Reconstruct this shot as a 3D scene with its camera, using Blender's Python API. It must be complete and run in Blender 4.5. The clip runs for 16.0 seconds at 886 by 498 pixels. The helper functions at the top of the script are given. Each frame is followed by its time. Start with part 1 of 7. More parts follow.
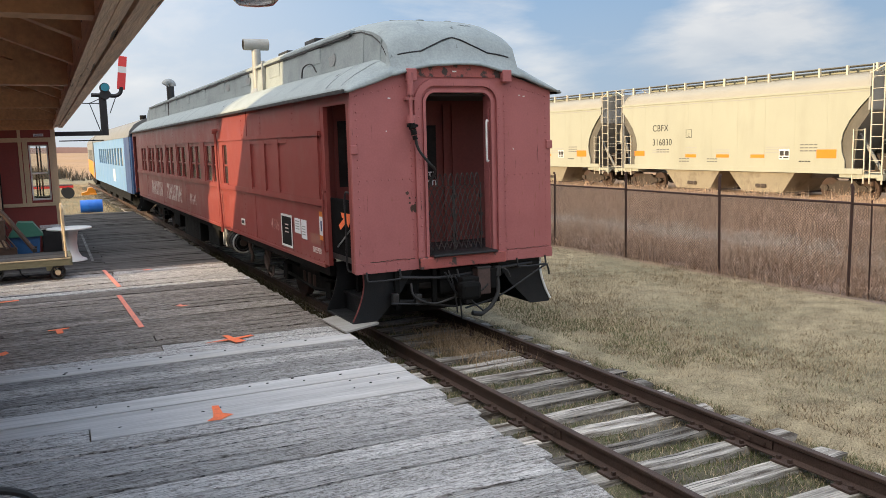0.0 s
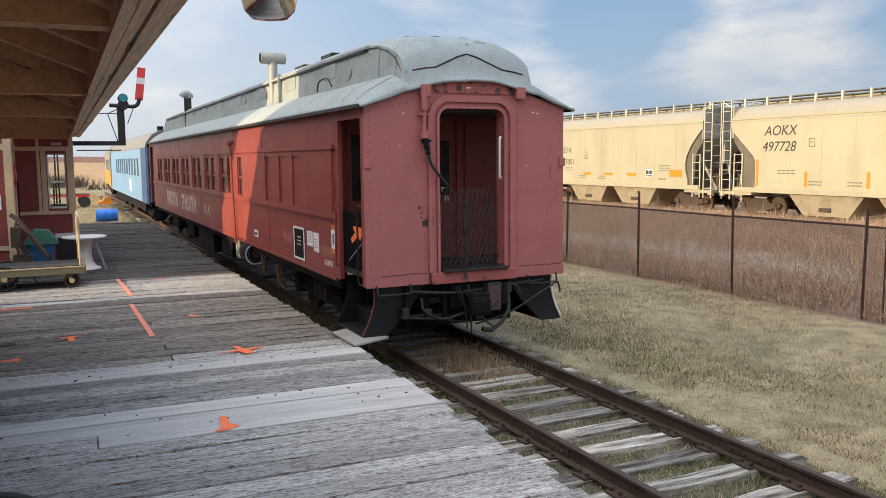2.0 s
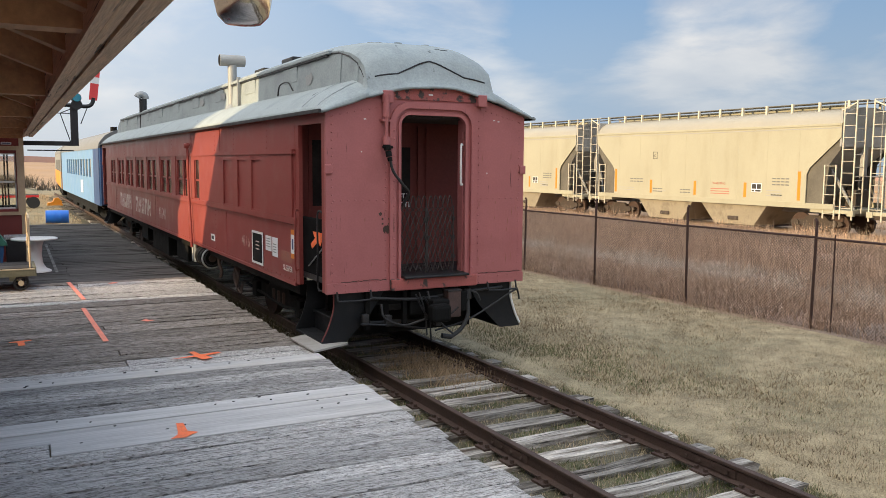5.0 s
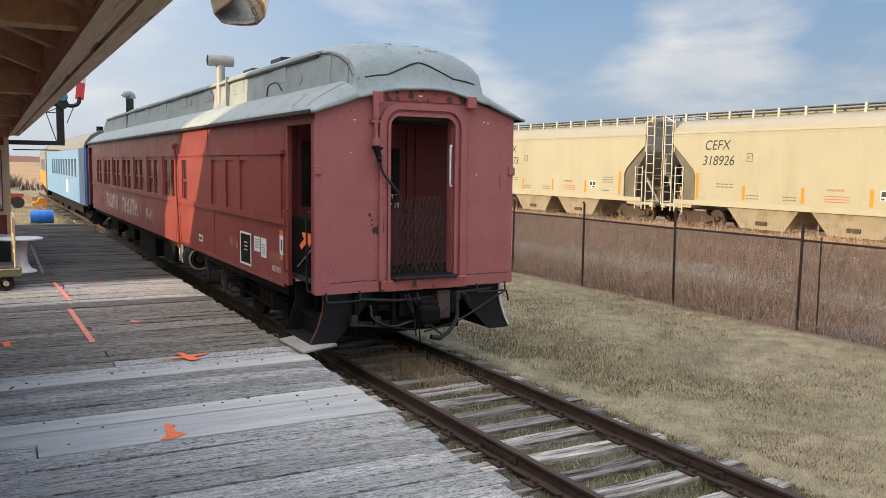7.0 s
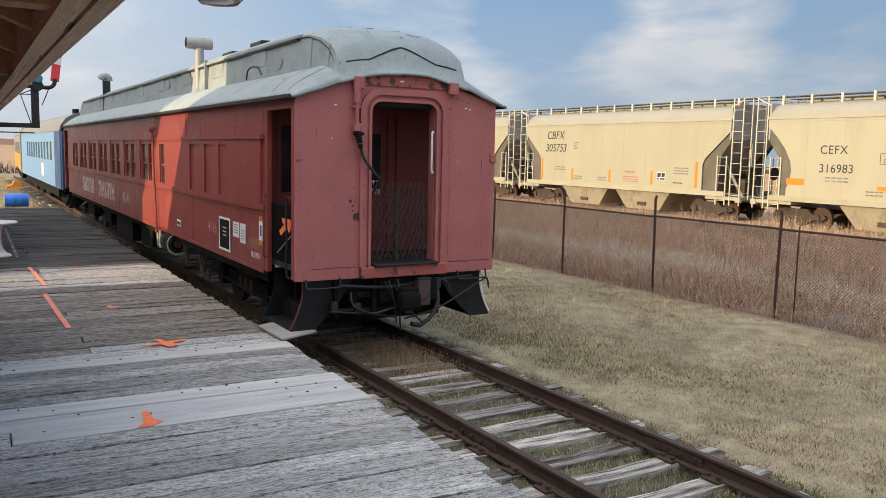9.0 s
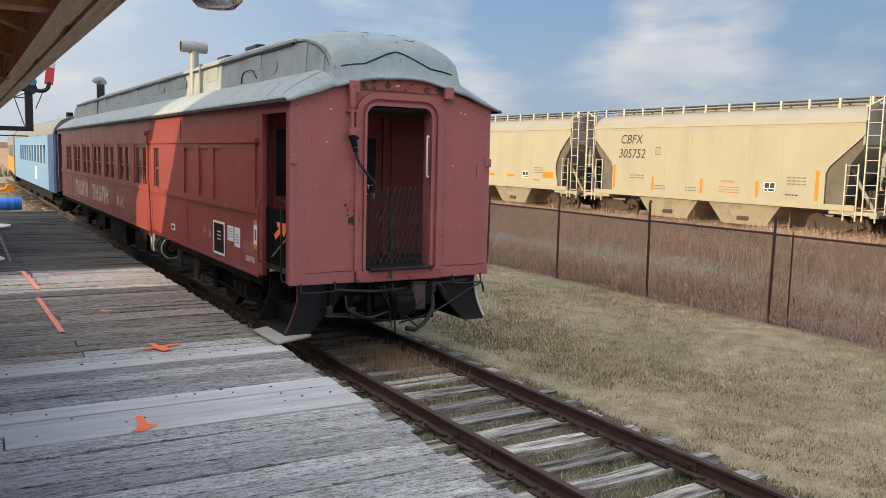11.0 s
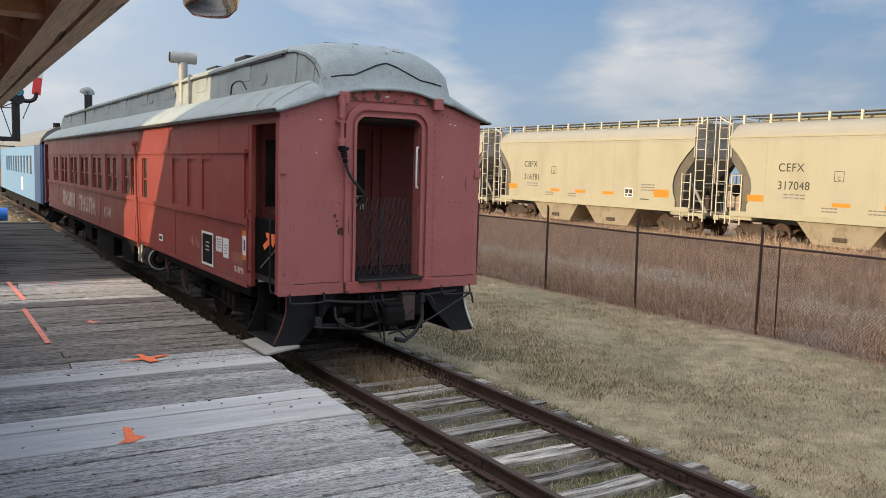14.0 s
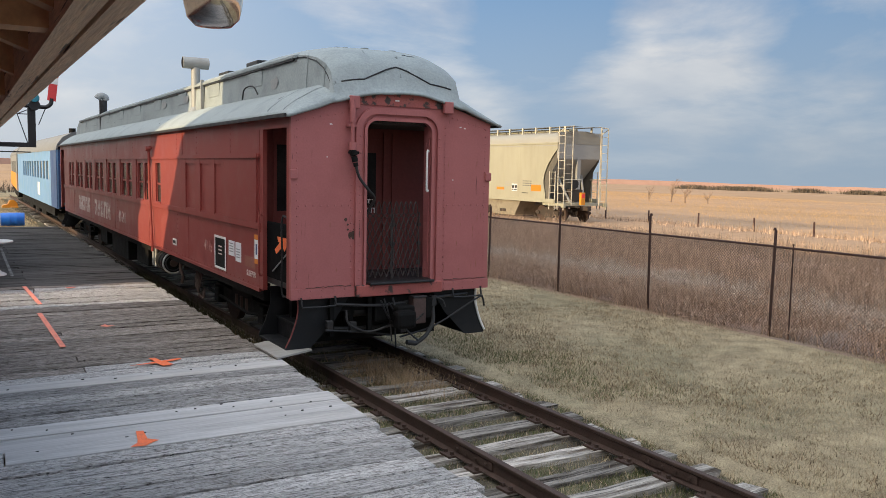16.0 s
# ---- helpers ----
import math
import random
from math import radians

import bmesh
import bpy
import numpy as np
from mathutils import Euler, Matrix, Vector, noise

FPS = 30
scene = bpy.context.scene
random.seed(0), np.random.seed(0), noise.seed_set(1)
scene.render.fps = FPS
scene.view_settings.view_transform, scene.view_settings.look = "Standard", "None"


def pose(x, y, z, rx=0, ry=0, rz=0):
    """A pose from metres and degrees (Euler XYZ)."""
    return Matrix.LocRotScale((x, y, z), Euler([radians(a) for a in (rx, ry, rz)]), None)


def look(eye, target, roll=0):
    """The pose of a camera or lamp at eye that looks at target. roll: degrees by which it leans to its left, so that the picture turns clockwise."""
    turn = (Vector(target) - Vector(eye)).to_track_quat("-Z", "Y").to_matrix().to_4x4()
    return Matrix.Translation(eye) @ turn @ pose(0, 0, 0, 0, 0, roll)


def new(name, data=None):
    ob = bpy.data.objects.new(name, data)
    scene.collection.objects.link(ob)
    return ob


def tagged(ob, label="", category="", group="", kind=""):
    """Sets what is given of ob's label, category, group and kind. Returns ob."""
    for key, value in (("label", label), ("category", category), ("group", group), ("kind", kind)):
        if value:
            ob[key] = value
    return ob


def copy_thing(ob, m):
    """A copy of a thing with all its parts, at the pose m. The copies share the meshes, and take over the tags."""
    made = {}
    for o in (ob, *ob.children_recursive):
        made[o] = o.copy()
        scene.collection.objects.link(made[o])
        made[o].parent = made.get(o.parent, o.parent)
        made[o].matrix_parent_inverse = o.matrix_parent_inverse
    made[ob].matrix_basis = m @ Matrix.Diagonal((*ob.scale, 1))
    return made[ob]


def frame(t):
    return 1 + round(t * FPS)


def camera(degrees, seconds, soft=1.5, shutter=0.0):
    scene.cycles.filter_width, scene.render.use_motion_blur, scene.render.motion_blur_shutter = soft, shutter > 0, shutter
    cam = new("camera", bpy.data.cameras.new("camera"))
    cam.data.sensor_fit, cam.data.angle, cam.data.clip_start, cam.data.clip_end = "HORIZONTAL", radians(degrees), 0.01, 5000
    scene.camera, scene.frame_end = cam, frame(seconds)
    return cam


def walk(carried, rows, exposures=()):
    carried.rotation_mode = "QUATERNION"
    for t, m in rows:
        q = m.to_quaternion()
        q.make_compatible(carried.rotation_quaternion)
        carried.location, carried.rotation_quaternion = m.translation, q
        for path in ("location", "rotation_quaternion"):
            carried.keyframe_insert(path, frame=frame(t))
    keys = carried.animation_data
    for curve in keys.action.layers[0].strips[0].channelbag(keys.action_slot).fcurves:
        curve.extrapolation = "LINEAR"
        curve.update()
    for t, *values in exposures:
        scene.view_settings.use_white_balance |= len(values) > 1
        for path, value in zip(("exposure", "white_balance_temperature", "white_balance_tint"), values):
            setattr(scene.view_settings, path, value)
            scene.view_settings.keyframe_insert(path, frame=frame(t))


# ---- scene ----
cam = camera(56.4, 16.0, soft=0.6)
PATH = [
    (0, (-5.138, -9.956, 2.751), (-4.263, -8.176, 2.494), -1.5),
    (0.5, (-5.12, -9.969, 2.755), (-4.284, -8.169, 2.51), -1.3),
    (1, (-5.109, -9.978, 2.754), (-4.279, -8.174, 2.517), -1.1),
    (1.5, (-5.112, -9.979, 2.747), (-4.279, -8.175, 2.52), -0.8),
    (2, (-5.126, -9.976, 2.748), (-4.276, -8.179, 2.529), -0.5),
    (2.5, (-5.156, -9.961, 2.75), (-4.278, -8.177, 2.537), -0.3),
    (3, (-5.177, -9.962, 2.749), (-4.272, -8.191, 2.543), -0.0),
    (3.5, (-5.184, -9.969, 2.75), (-4.261, -8.206, 2.547), 0.0),
    (6, (-5.174, -9.954, 2.762), (-4.22, -8.209, 2.553), 0.5),
    (6.5, (-5.187, -9.95, 2.761), (-4.222, -8.211, 2.551), 0.3),
    (7, (-5.206, -9.948, 2.755), (-4.234, -8.212, 2.554), 0.7),
    (7.5, (-5.192, -9.935, 2.753), (-4.215, -8.201, 2.556), 0.8),
    (8, (-5.175, -9.932, 2.756), (-4.184, -8.207, 2.554), 1.0),
    (8.5, (-5.184, -9.912, 2.756), (-4.176, -8.199, 2.536), 1.1),
    (9, (-5.195, -9.904, 2.757), (-4.182, -8.195, 2.524), 1.2),
    (11.5, (-5.202, -9.897, 2.755), (-4.172, -8.196, 2.537), 1.3),
    (12, (-5.195, -9.912, 2.751), (-4.159, -8.214, 2.538), 1.2),
    (12.5, (-5.186, -9.918, 2.745), (-4.147, -8.222, 2.541), 1.3),
    (13, (-5.18, -9.906, 2.745), (-4.136, -8.212, 2.546), 1.3),
    (13.5, (-5.199, -9.9, 2.745), (-4.149, -8.209, 2.548), 1.3),
    (14, (-5.22, -9.892, 2.743), (-4.169, -8.201, 2.55), 1.5),
    (14.5, (-5.223, -9.891, 2.746), (-4.171, -8.2, 2.555), 1.5),
    (15, (-5.208, -9.89, 2.752), (-4.151, -8.203, 2.562), 1.6),
    (15.5, (-5.195, -9.902, 2.757), (-4.137, -8.215, 2.569), 1.5),
    (16, (-5.194, -9.935, 2.76), (-4.172, -8.226, 2.571), 1.1),
]
walk(cam, [(t, look(eye, target, roll)) for t, eye, target, roll in PATH],
     exposures=[(0.0, -0.42, 6660, 11), (8.0, -0.55, 6600, 11), (16.0, -0.66, 6520, 11)])

# ---- world, sun, exposure ----
SUN_ELEVATION = radians(12.4)
SUN_WAY = Vector((1.0, 0.055, -math.tan(SUN_ELEVATION)))


CLOUD_BANKS = (((0.715, 0.685, 0.150), 8.0, 0.17), ((0.655, 0.745, 0.115), 5.0, 0.06), ((0.606, 0.781, 0.150), 6.5, -0.17),
               ((0.453, 0.872, 0.19), 7.0, 0.06), ((0.827, 0.559, 0.070), 4.0, 0.06), ((0.597, 0.798, 0.08), 5.0, 0.05))


def make_world():
    world = bpy.data.worlds.new("sky")
    scene.world = world
    world.use_nodes = True
    nt = world.node_tree
    nt.nodes.clear()
    out = nt.nodes.new("ShaderNodeOutputWorld")
    bg = nt.nodes.new("ShaderNodeBackground")
    sky = nt.nodes.new("ShaderNodeTexSky")
    sky.sky_type = "NISHITA"
    sky.sun_disc = False
    sky.sun_elevation = SUN_ELEVATION
    sky.sun_rotation = radians(-93)
    sky.air_density, sky.dust_density, sky.ozone_density = 1.0, 1.2, 2.0
    co = nt.nodes.new("ShaderNodeTexCoord")
    # flatten the dome so that clouds draw out towards the horizon
    sep = nt.nodes.new("ShaderNodeSeparateXYZ")
    nt.links.new(co.outputs["Generated"], sep.inputs[0])
    add = nt.nodes.new("ShaderNodeMath"); add.operation = "ADD"; add.inputs[1].default_value = 0.22
    nt.links.new(sep.outputs["Z"], add.inputs[0])
    comb = nt.nodes.new("ShaderNodeCombineXYZ")
    for axis in "XY":
        div = nt.nodes.new("ShaderNodeMath"); div.operation = "DIVIDE"
        nt.links.new(sep.outputs[axis], div.inputs[0]); nt.links.new(add.outputs[0], div.inputs[1])
        nt.links.new(div.outputs[0], comb.inputs[axis])
    mapping = nt.nodes.new("ShaderNodeMapping")
    mapping.inputs["Location"].default_value = (3.1, 1.7, 0.0)
    mapping.inputs["Scale"].default_value = (0.8, 0.8, 1.0)
    nt.links.new(comb.outputs[0], mapping.inputs["Vector"])
    n1 = nt.nodes.new("ShaderNodeTexNoise")
    n1.inputs["Scale"].default_value, n1.inputs["Detail"].default_value = 1.25, 10
    n1.inputs["Roughness"].default_value, n1.inputs["Distortion"].default_value = 0.58, 0.25
    nt.links.new(mapping.outputs[0], n1.inputs["Vector"])
    r1 = nt.nodes.new("ShaderNodeValToRGB")
    r1.color_ramp.elements[0].position, r1.color_ramp.elements[1].position = 0.43, 0.66
    # the bank of white cloud and the clear gap beside it
    cover = n1.outputs["Fac"]
    for way, reach, gain in CLOUD_BANKS:
        dot = nt.nodes.new("ShaderNodeVectorMath"); dot.operation = "DOT_PRODUCT"
        dot.inputs[1].default_value = Vector(way).normalized()
        nt.links.new(co.outputs["Generated"], dot.inputs[0])
        near = nt.nodes.new("ShaderNodeMapRange"); near.interpolation_type = "SMOOTHSTEP"
        near.inputs[1].default_value, near.inputs[2].default_value = math.cos(radians(reach)), 1.0
        near.inputs[3].default_value, near.inputs[4].default_value = 0.0, gain
        nt.links.new(dot.outputs["Value"], near.inputs[0])
        total = nt.nodes.new("ShaderNodeMath"); total.operation = "ADD"
        nt.links.new(cover, total.inputs[0]); nt.links.new(near.outputs[0], total.inputs[1])
        cover = total.outputs[0]
    nt.links.new(cover, r1.inputs[0])
    n2 = nt.nodes.new("ShaderNodeTexNoise")
    n2.inputs["Scale"].default_value, n2.inputs["Detail"].default_value = 1.7, 6
    nt.links.new(mapping.outputs[0], n2.inputs["Vector"])
    r2 = nt.nodes.new("ShaderNodeValToRGB")
    r2.color_ramp.elements[0].position, r2.color_ramp.elements[1].position = 0.36, 0.62
    r2.color_ramp.elements[0].color = (5.0, 6.1, 8.1, 1)
    r2.color_ramp.elements[1].color = (13.4, 13.2, 12.9, 1)
    thick = nt.nodes.new("ShaderNodeMath"); thick.operation = "MULTIPLY_ADD"
    thick.inputs[1].default_value = 0.45
    nt.links.new(cover, thick.inputs[0])
    half = nt.nodes.new("ShaderNodeMath"); half.operation = "MULTIPLY_ADD"
    half.inputs[1].default_value, half.inputs[2].default_value = 0.6, -0.01
    nt.links.new(n2.outputs["Fac"], half.inputs[0]); nt.links.new(half.outputs[0], thick.inputs[2])
    nt.links.new(thick.outputs[0], r2.inputs[0])
    # a plain blue lifted under the sky model: the clear parts of the sky
    lift = nt.nodes.new("ShaderNodeMix"); lift.data_type = "RGBA"; lift.blend_type = "MIX"
    lift.inputs[0].default_value = 0.85
    lift.inputs[7].default_value = (3.8, 6.4, 10.1, 1)
    nt.links.new(sky.outputs[0], lift.inputs[6])
    mix = nt.nodes.new("ShaderNodeMix"); mix.data_type = "RGBA"
    nt.links.new(r1.outputs[0], mix.inputs[0])
    nt.links.new(lift.outputs[2], mix.inputs[6])
    nt.links.new(r2.outputs[0], mix.inputs[7])
    # pale haze towards the low sun
    haze = nt.nodes.new("ShaderNodeMapRange")
    haze.inputs[1].default_value, haze.inputs[2].default_value = 0.46, -0.26
    haze.inputs[3].default_value, haze.inputs[4].default_value = 0.0, 0.88
    nt.links.new(sep.outputs["X"], haze.inputs[0])
    veil = nt.nodes.new("ShaderNodeMix"); veil.data_type = "RGBA"
    veil.inputs[7].default_value = (12.4, 12.4, 12.1, 1)
    # the sky pales towards the horizon
    low = nt.nodes.new("ShaderNodeMapRange")
    low.inputs[1].default_value, low.inputs[2].default_value = 0.20, 0.0
    low.inputs[3].default_value, low.inputs[4].default_value = 0.0, 0.85
    nt.links.new(sep.outputs["Z"], low.inputs[0])
    pale = nt.nodes.new("ShaderNodeMix"); pale.data_type = "RGBA"
    pale.inputs[7].default_value = (8.6, 10.8, 13.0, 1)
    nt.links.new(low.outputs[0], pale.inputs[0]); nt.links.new(mix.outputs[2], pale.inputs[6])
    nt.links.new(haze.outputs[0], veil.inputs[0]); nt.links.new(pale.outputs[2], veil.inputs[6])
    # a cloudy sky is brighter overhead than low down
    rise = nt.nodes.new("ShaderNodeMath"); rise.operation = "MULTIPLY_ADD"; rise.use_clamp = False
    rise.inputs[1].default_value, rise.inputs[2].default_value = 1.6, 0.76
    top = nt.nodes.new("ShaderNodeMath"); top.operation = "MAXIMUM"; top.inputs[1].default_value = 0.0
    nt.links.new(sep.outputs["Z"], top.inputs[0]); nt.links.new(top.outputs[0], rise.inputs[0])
    # and brighter on the sun's side
    side = nt.nodes.new("ShaderNodeMath"); side.operation = "MULTIPLY_ADD"
    side.inputs[1].default_value, side.inputs[2].default_value = -0.36, 1.25
    nt.links.new(sep.outputs["X"], side.inputs[0])
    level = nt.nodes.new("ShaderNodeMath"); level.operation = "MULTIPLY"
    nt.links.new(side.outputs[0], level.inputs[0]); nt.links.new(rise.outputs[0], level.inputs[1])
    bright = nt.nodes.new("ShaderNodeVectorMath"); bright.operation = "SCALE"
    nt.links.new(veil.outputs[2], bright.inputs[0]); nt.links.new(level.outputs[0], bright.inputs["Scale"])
    bg.inputs["Strength"].default_value = 0.09
    nt.links.new(bright.outputs[0], bg.inputs["Color"])
    nt.links.new(bg.outputs[0], out.inputs[0])


make_world()
lamp = bpy.data.lights.new("sun", "SUN")
lamp.energy, lamp.angle, lamp.color = 8.2, radians(0.6), (1.0, 0.77, 0.45)
sun = new("sun", lamp)
sun.matrix_world = look((-40, -2, 30), Vector((-40, -2, 30)) + SUN_WAY)


# ---- materials ----
def material(name, base, rough=0.7, metal=0.0, vary=0.25, scale=6.0, fine=60.0, bump=0.15, stretch=(1, 1, 1), dirt=None,
             dirt_at=(0.55, 0.75), rand=0.0, per_island=False, spec=0.5, dirt_scale=1.6, dirt_stretch=(1, 1, 1), cracks=None):
    """A surface with variation at two scales, an optional second colour in stains, relief, and a difference from piece to piece."""
    m = bpy.data.materials.new(name)
    m.use_nodes = True
    nt = m.node_tree
    bs = nt.nodes["Principled BSDF"]
    bs.inputs["Roughness"].default_value = rough
    bs.inputs["Metallic"].default_value = metal
    bs.inputs["Specular IOR Level"].default_value = spec
    co = nt.nodes.new("ShaderNodeTexCoord")
    info = nt.nodes.new("ShaderNodeObjectInfo")
    if per_island:
        geo = nt.nodes.new("ShaderNodeNewGeometry")
        chance = geo.outputs["Random Per Island"]
    else:
        chance = info.outputs["Random"]
    shift = nt.nodes.new("ShaderNodeVectorMath"); shift.operation = "MULTIPLY_ADD"
    shift.inputs[1].default_value = (37, 53, 71)
    nt.links.new(chance, shift.inputs[0]); nt.links.new(co.outputs["Object"], shift.inputs[2])
    vec = shift.outputs[0] if rand else co.outputs["Object"]

    def tex(sc, detail, st):
        mp = nt.nodes.new("ShaderNodeMapping"); mp.inputs["Scale"].default_value = st
        nt.links.new(vec, mp.inputs[0])
        n = nt.nodes.new("ShaderNodeTexNoise")
        n.inputs["Scale"].default_value, n.inputs["Detail"].default_value, n.inputs["Roughness"].default_value = sc, detail, 0.6
        nt.links.new(mp.outputs[0], n.inputs["Vector"])
        return n.outputs["Fac"]

    big, small = tex(scale, 5, stretch), tex(fine, 4, stretch)
    both = nt.nodes.new("ShaderNodeMath"); both.operation = "ADD"
    nt.links.new(big, both.inputs[0]); nt.links.new(small, both.inputs[1])
    ramp = nt.nodes.new("ShaderNodeMapRange")
    ramp.inputs[1].default_value, ramp.inputs[2].default_value = 0.7, 1.3
    ramp.inputs[3].default_value, ramp.inputs[4].default_value = 1 - vary, 1 + vary
    nt.links.new(both.outputs[0], ramp.inputs[0])
    value = ramp.outputs[0]
    if rand:
        rr = nt.nodes.new("ShaderNodeMapRange")
        rr.inputs[3].default_value, rr.inputs[4].default_value = 1 - rand, 1 + rand
        nt.links.new(chance, rr.inputs[0])
        mul = nt.nodes.new("ShaderNodeMath"); mul.operation = "MULTIPLY"
        nt.links.new(value, mul.inputs[0]); nt.links.new(rr.outputs[0], mul.inputs[1])
        value = mul.outputs[0]
    colour = nt.nodes.new("ShaderNodeVectorMath"); colour.operation = "SCALE"
    nt.links.new(value, colour.inputs["Scale"])
    if dirt:
        mix = nt.nodes.new("ShaderNodeMix"); mix.data_type = "RGBA"
        mix.inputs[6].default_value, mix.inputs[7].default_value = (*base, 1), (*dirt, 1)
        d = tex(dirt_scale, 7, dirt_stretch)
        dr = nt.nodes.new("ShaderNodeMapRange")
        dr.inputs[1].default_value, dr.inputs[2].default_value = dirt_at
        nt.links.new(d, dr.inputs[0]); nt.links.new(dr.outputs[0], mix.inputs[0])
        nt.links.new(mix.outputs[2], colour.inputs[0])
    else:
        colour.inputs[0].default_value = base
    surface = colour.outputs[0]
    if cracks:
        # dark checks along the grain
        c = tex(cracks[0], 3, cracks[1])
        cr = nt.nodes.new("ShaderNodeMapRange")
        cr.inputs[1].default_value, cr.inputs[2].default_value = cracks[2], cracks[2] + 0.05
        cr.inputs[3].default_value, cr.inputs[4].default_value = 1.0, 0.22
        nt.links.new(c, cr.inputs[0])
        deep = nt.nodes.new("ShaderNodeVectorMath"); deep.operation = "SCALE"
        nt.links.new(surface, deep.inputs[0]); nt.links.new(cr.outputs[0], deep.inputs["Scale"])
        surface = deep.outputs[0]
    nt.links.new(surface, bs.inputs["Base Color"])
    if bump:
        b = nt.nodes.new("ShaderNodeBump")
        b.inputs["Strength"].default_value, b.inputs["Distance"].default_value = bump, 0.02
        nt.links.new(both.outputs[0], b.inputs["Height"])
        nt.links.new(b.outputs[0], bs.inputs["Normal"])
    rv = nt.nodes.new("ShaderNodeMapRange")
    rv.inputs[1].default_value, rv.inputs[2].default_value = 0.3, 0.7
    rv.inputs[3].default_value, rv.inputs[4].default_value = max(0.03, rough - 0.1), min(1, rough + 0.1)
    nt.links.new(big, rv.inputs[0]); nt.links.new(rv.outputs[0], bs.inputs["Roughness"])
    return m


def glass(name, tint=(0.8, 0.86, 0.86)):
    m = bpy.data.materials.new(name)
    m.use_nodes = True
    bs = m.node_tree.nodes["Principled BSDF"]
    bs.inputs["Base Color"].default_value = (*tint, 1)
    bs.inputs["Transmission Weight"].default_value = 1.0
    bs.inputs["Roughness"].default_value = 0.02
    bs.inputs["IOR"].default_value = 1.45
    return m


OLD_WOOD = material("weathered_boards", (0.495, 0.472, 0.458), 0.9, vary=0.45, scale=9, fine=62, bump=0.9, stretch=(0.35, 2.6, 2.6),
                    dirt=(0.235, 0.212, 0.195), dirt_at=(0.50, 0.62), rand=0.30, spec=0.2, dirt_scale=15.0, dirt_stretch=(0.9, 3.0, 1),
                    cracks=(70.0, (0.5, 2.2, 1.0), 0.565))
# The browner, darker tone puts the platform's shade into the boards.
BROWN_WOOD = material("brown_shaded_boards", (0.36, 0.315, 0.285), 0.9, vary=0.5, scale=9, fine=62, bump=0.9, stretch=(0.3, 2.6, 2.6),
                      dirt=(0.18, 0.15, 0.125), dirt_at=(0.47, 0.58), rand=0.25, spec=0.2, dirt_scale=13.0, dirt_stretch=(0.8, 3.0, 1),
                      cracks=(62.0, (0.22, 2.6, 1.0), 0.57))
DARK_WOOD = material("dark_and_shaded_boards", (0.078, 0.074, 0.072), 0.9, vary=0.4, scale=5, fine=30, bump=0.5, stretch=(0.16, 3.2, 3.2),
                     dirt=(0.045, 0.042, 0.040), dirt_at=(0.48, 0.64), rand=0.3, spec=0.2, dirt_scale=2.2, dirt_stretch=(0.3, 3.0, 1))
NEW_WOOD = material("newer_boards", (0.50, 0.48, 0.47), 0.8, vary=0.24, scale=3, fine=20, bump=0.2, stretch=(0.2, 3, 3), rand=0.08, spec=0.3,
                    dirt=(0.42, 0.39, 0.36), dirt_at=(0.5, 0.8), dirt_stretch=(0.4, 2, 1))
TIE_WOOD = material("tie_wood", (0.43, 0.395, 0.355), 0.95, vary=0.6, scale=5, fine=28, bump=0.9, stretch=(0.2, 3, 3),
                    dirt=(0.085, 0.065, 0.05), dirt_at=(0.46, 0.62), rand=0.4, spec=0.2, dirt_stretch=(0.3, 3, 2), dirt_scale=3, cracks=(8.0, (0.12, 4.0, 3.0), 0.60))
RUST = material("rusted_steel", (0.072, 0.045, 0.036), 0.75, 0.2, 0.4, 5, 70, 0.3, dirt=(0.075, 0.05, 0.045), spec=0.4)
RED = material("red_coach_paint", (0.245, 0.047, 0.041), 0.45, 0, 0.10, 1.6, 40, 0.06, dirt=(0.265, 0.068, 0.058), dirt_at=(0.48, 0.75), spec=0.4)
RED_END = material("faded_red_end_paint", (0.39, 0.130, 0.128), 0.55, 0, 0.10, 1.4, 40, 0.06, dirt=(0.33, 0.105, 0.102), dirt_at=(0.5, 0.8), spec=0.4, cracks=(6.0, (5.0, 1.0, 0.30), 0.67))
RED_CHIPPED = material("chipped_red_paint", (0.36, 0.095, 0.085), 0.65, 0, 0.2, 4, 60, 0.2, dirt=(0.055, 0.04, 0.037), dirt_at=(0.52, 0.58), dirt_scale=7)
ROOF_GREY = material("grey_roof_paint", (0.305, 0.345, 0.352), 0.65, 0, 0.16, 1.5, 30, 0.35, dirt=(0.225, 0.258, 0.266), dirt_at=(0.5, 0.72), spec=0.25, cracks=(5.0, (1.0, 0.5, 1.0), 0.70))
BLACK = material("black_underframe", (0.009, 0.009, 0.009), 0.8, 0.0, 0.4, 4, 50, 0.2, dirt=(0.024, 0.020, 0.017), dirt_at=(0.55, 0.75), spec=0.12)
STEP_BLACK = material("black_step_paint", (0.008, 0.009, 0.011), 0.55, 0, 0.3, 4, 50, 0.15, dirt=(0.020, 0.020, 0.022), dirt_at=(0.5, 0.75), spec=0.3)
DARK = material("dark_interior", (0.03, 0.022, 0.02), 0.8, 0, 0.2, 2, 30, 0.1)
INNER_RED = material("dark_red_interior", (0.165, 0.042, 0.038), 0.6, 0, 0.15, 2, 30, 0.06, spec=0.3)
WHITE = material("white_paint", (0.75, 0.75, 0.73), 0.55, 0, 0.06, 3, 40, 0.05)
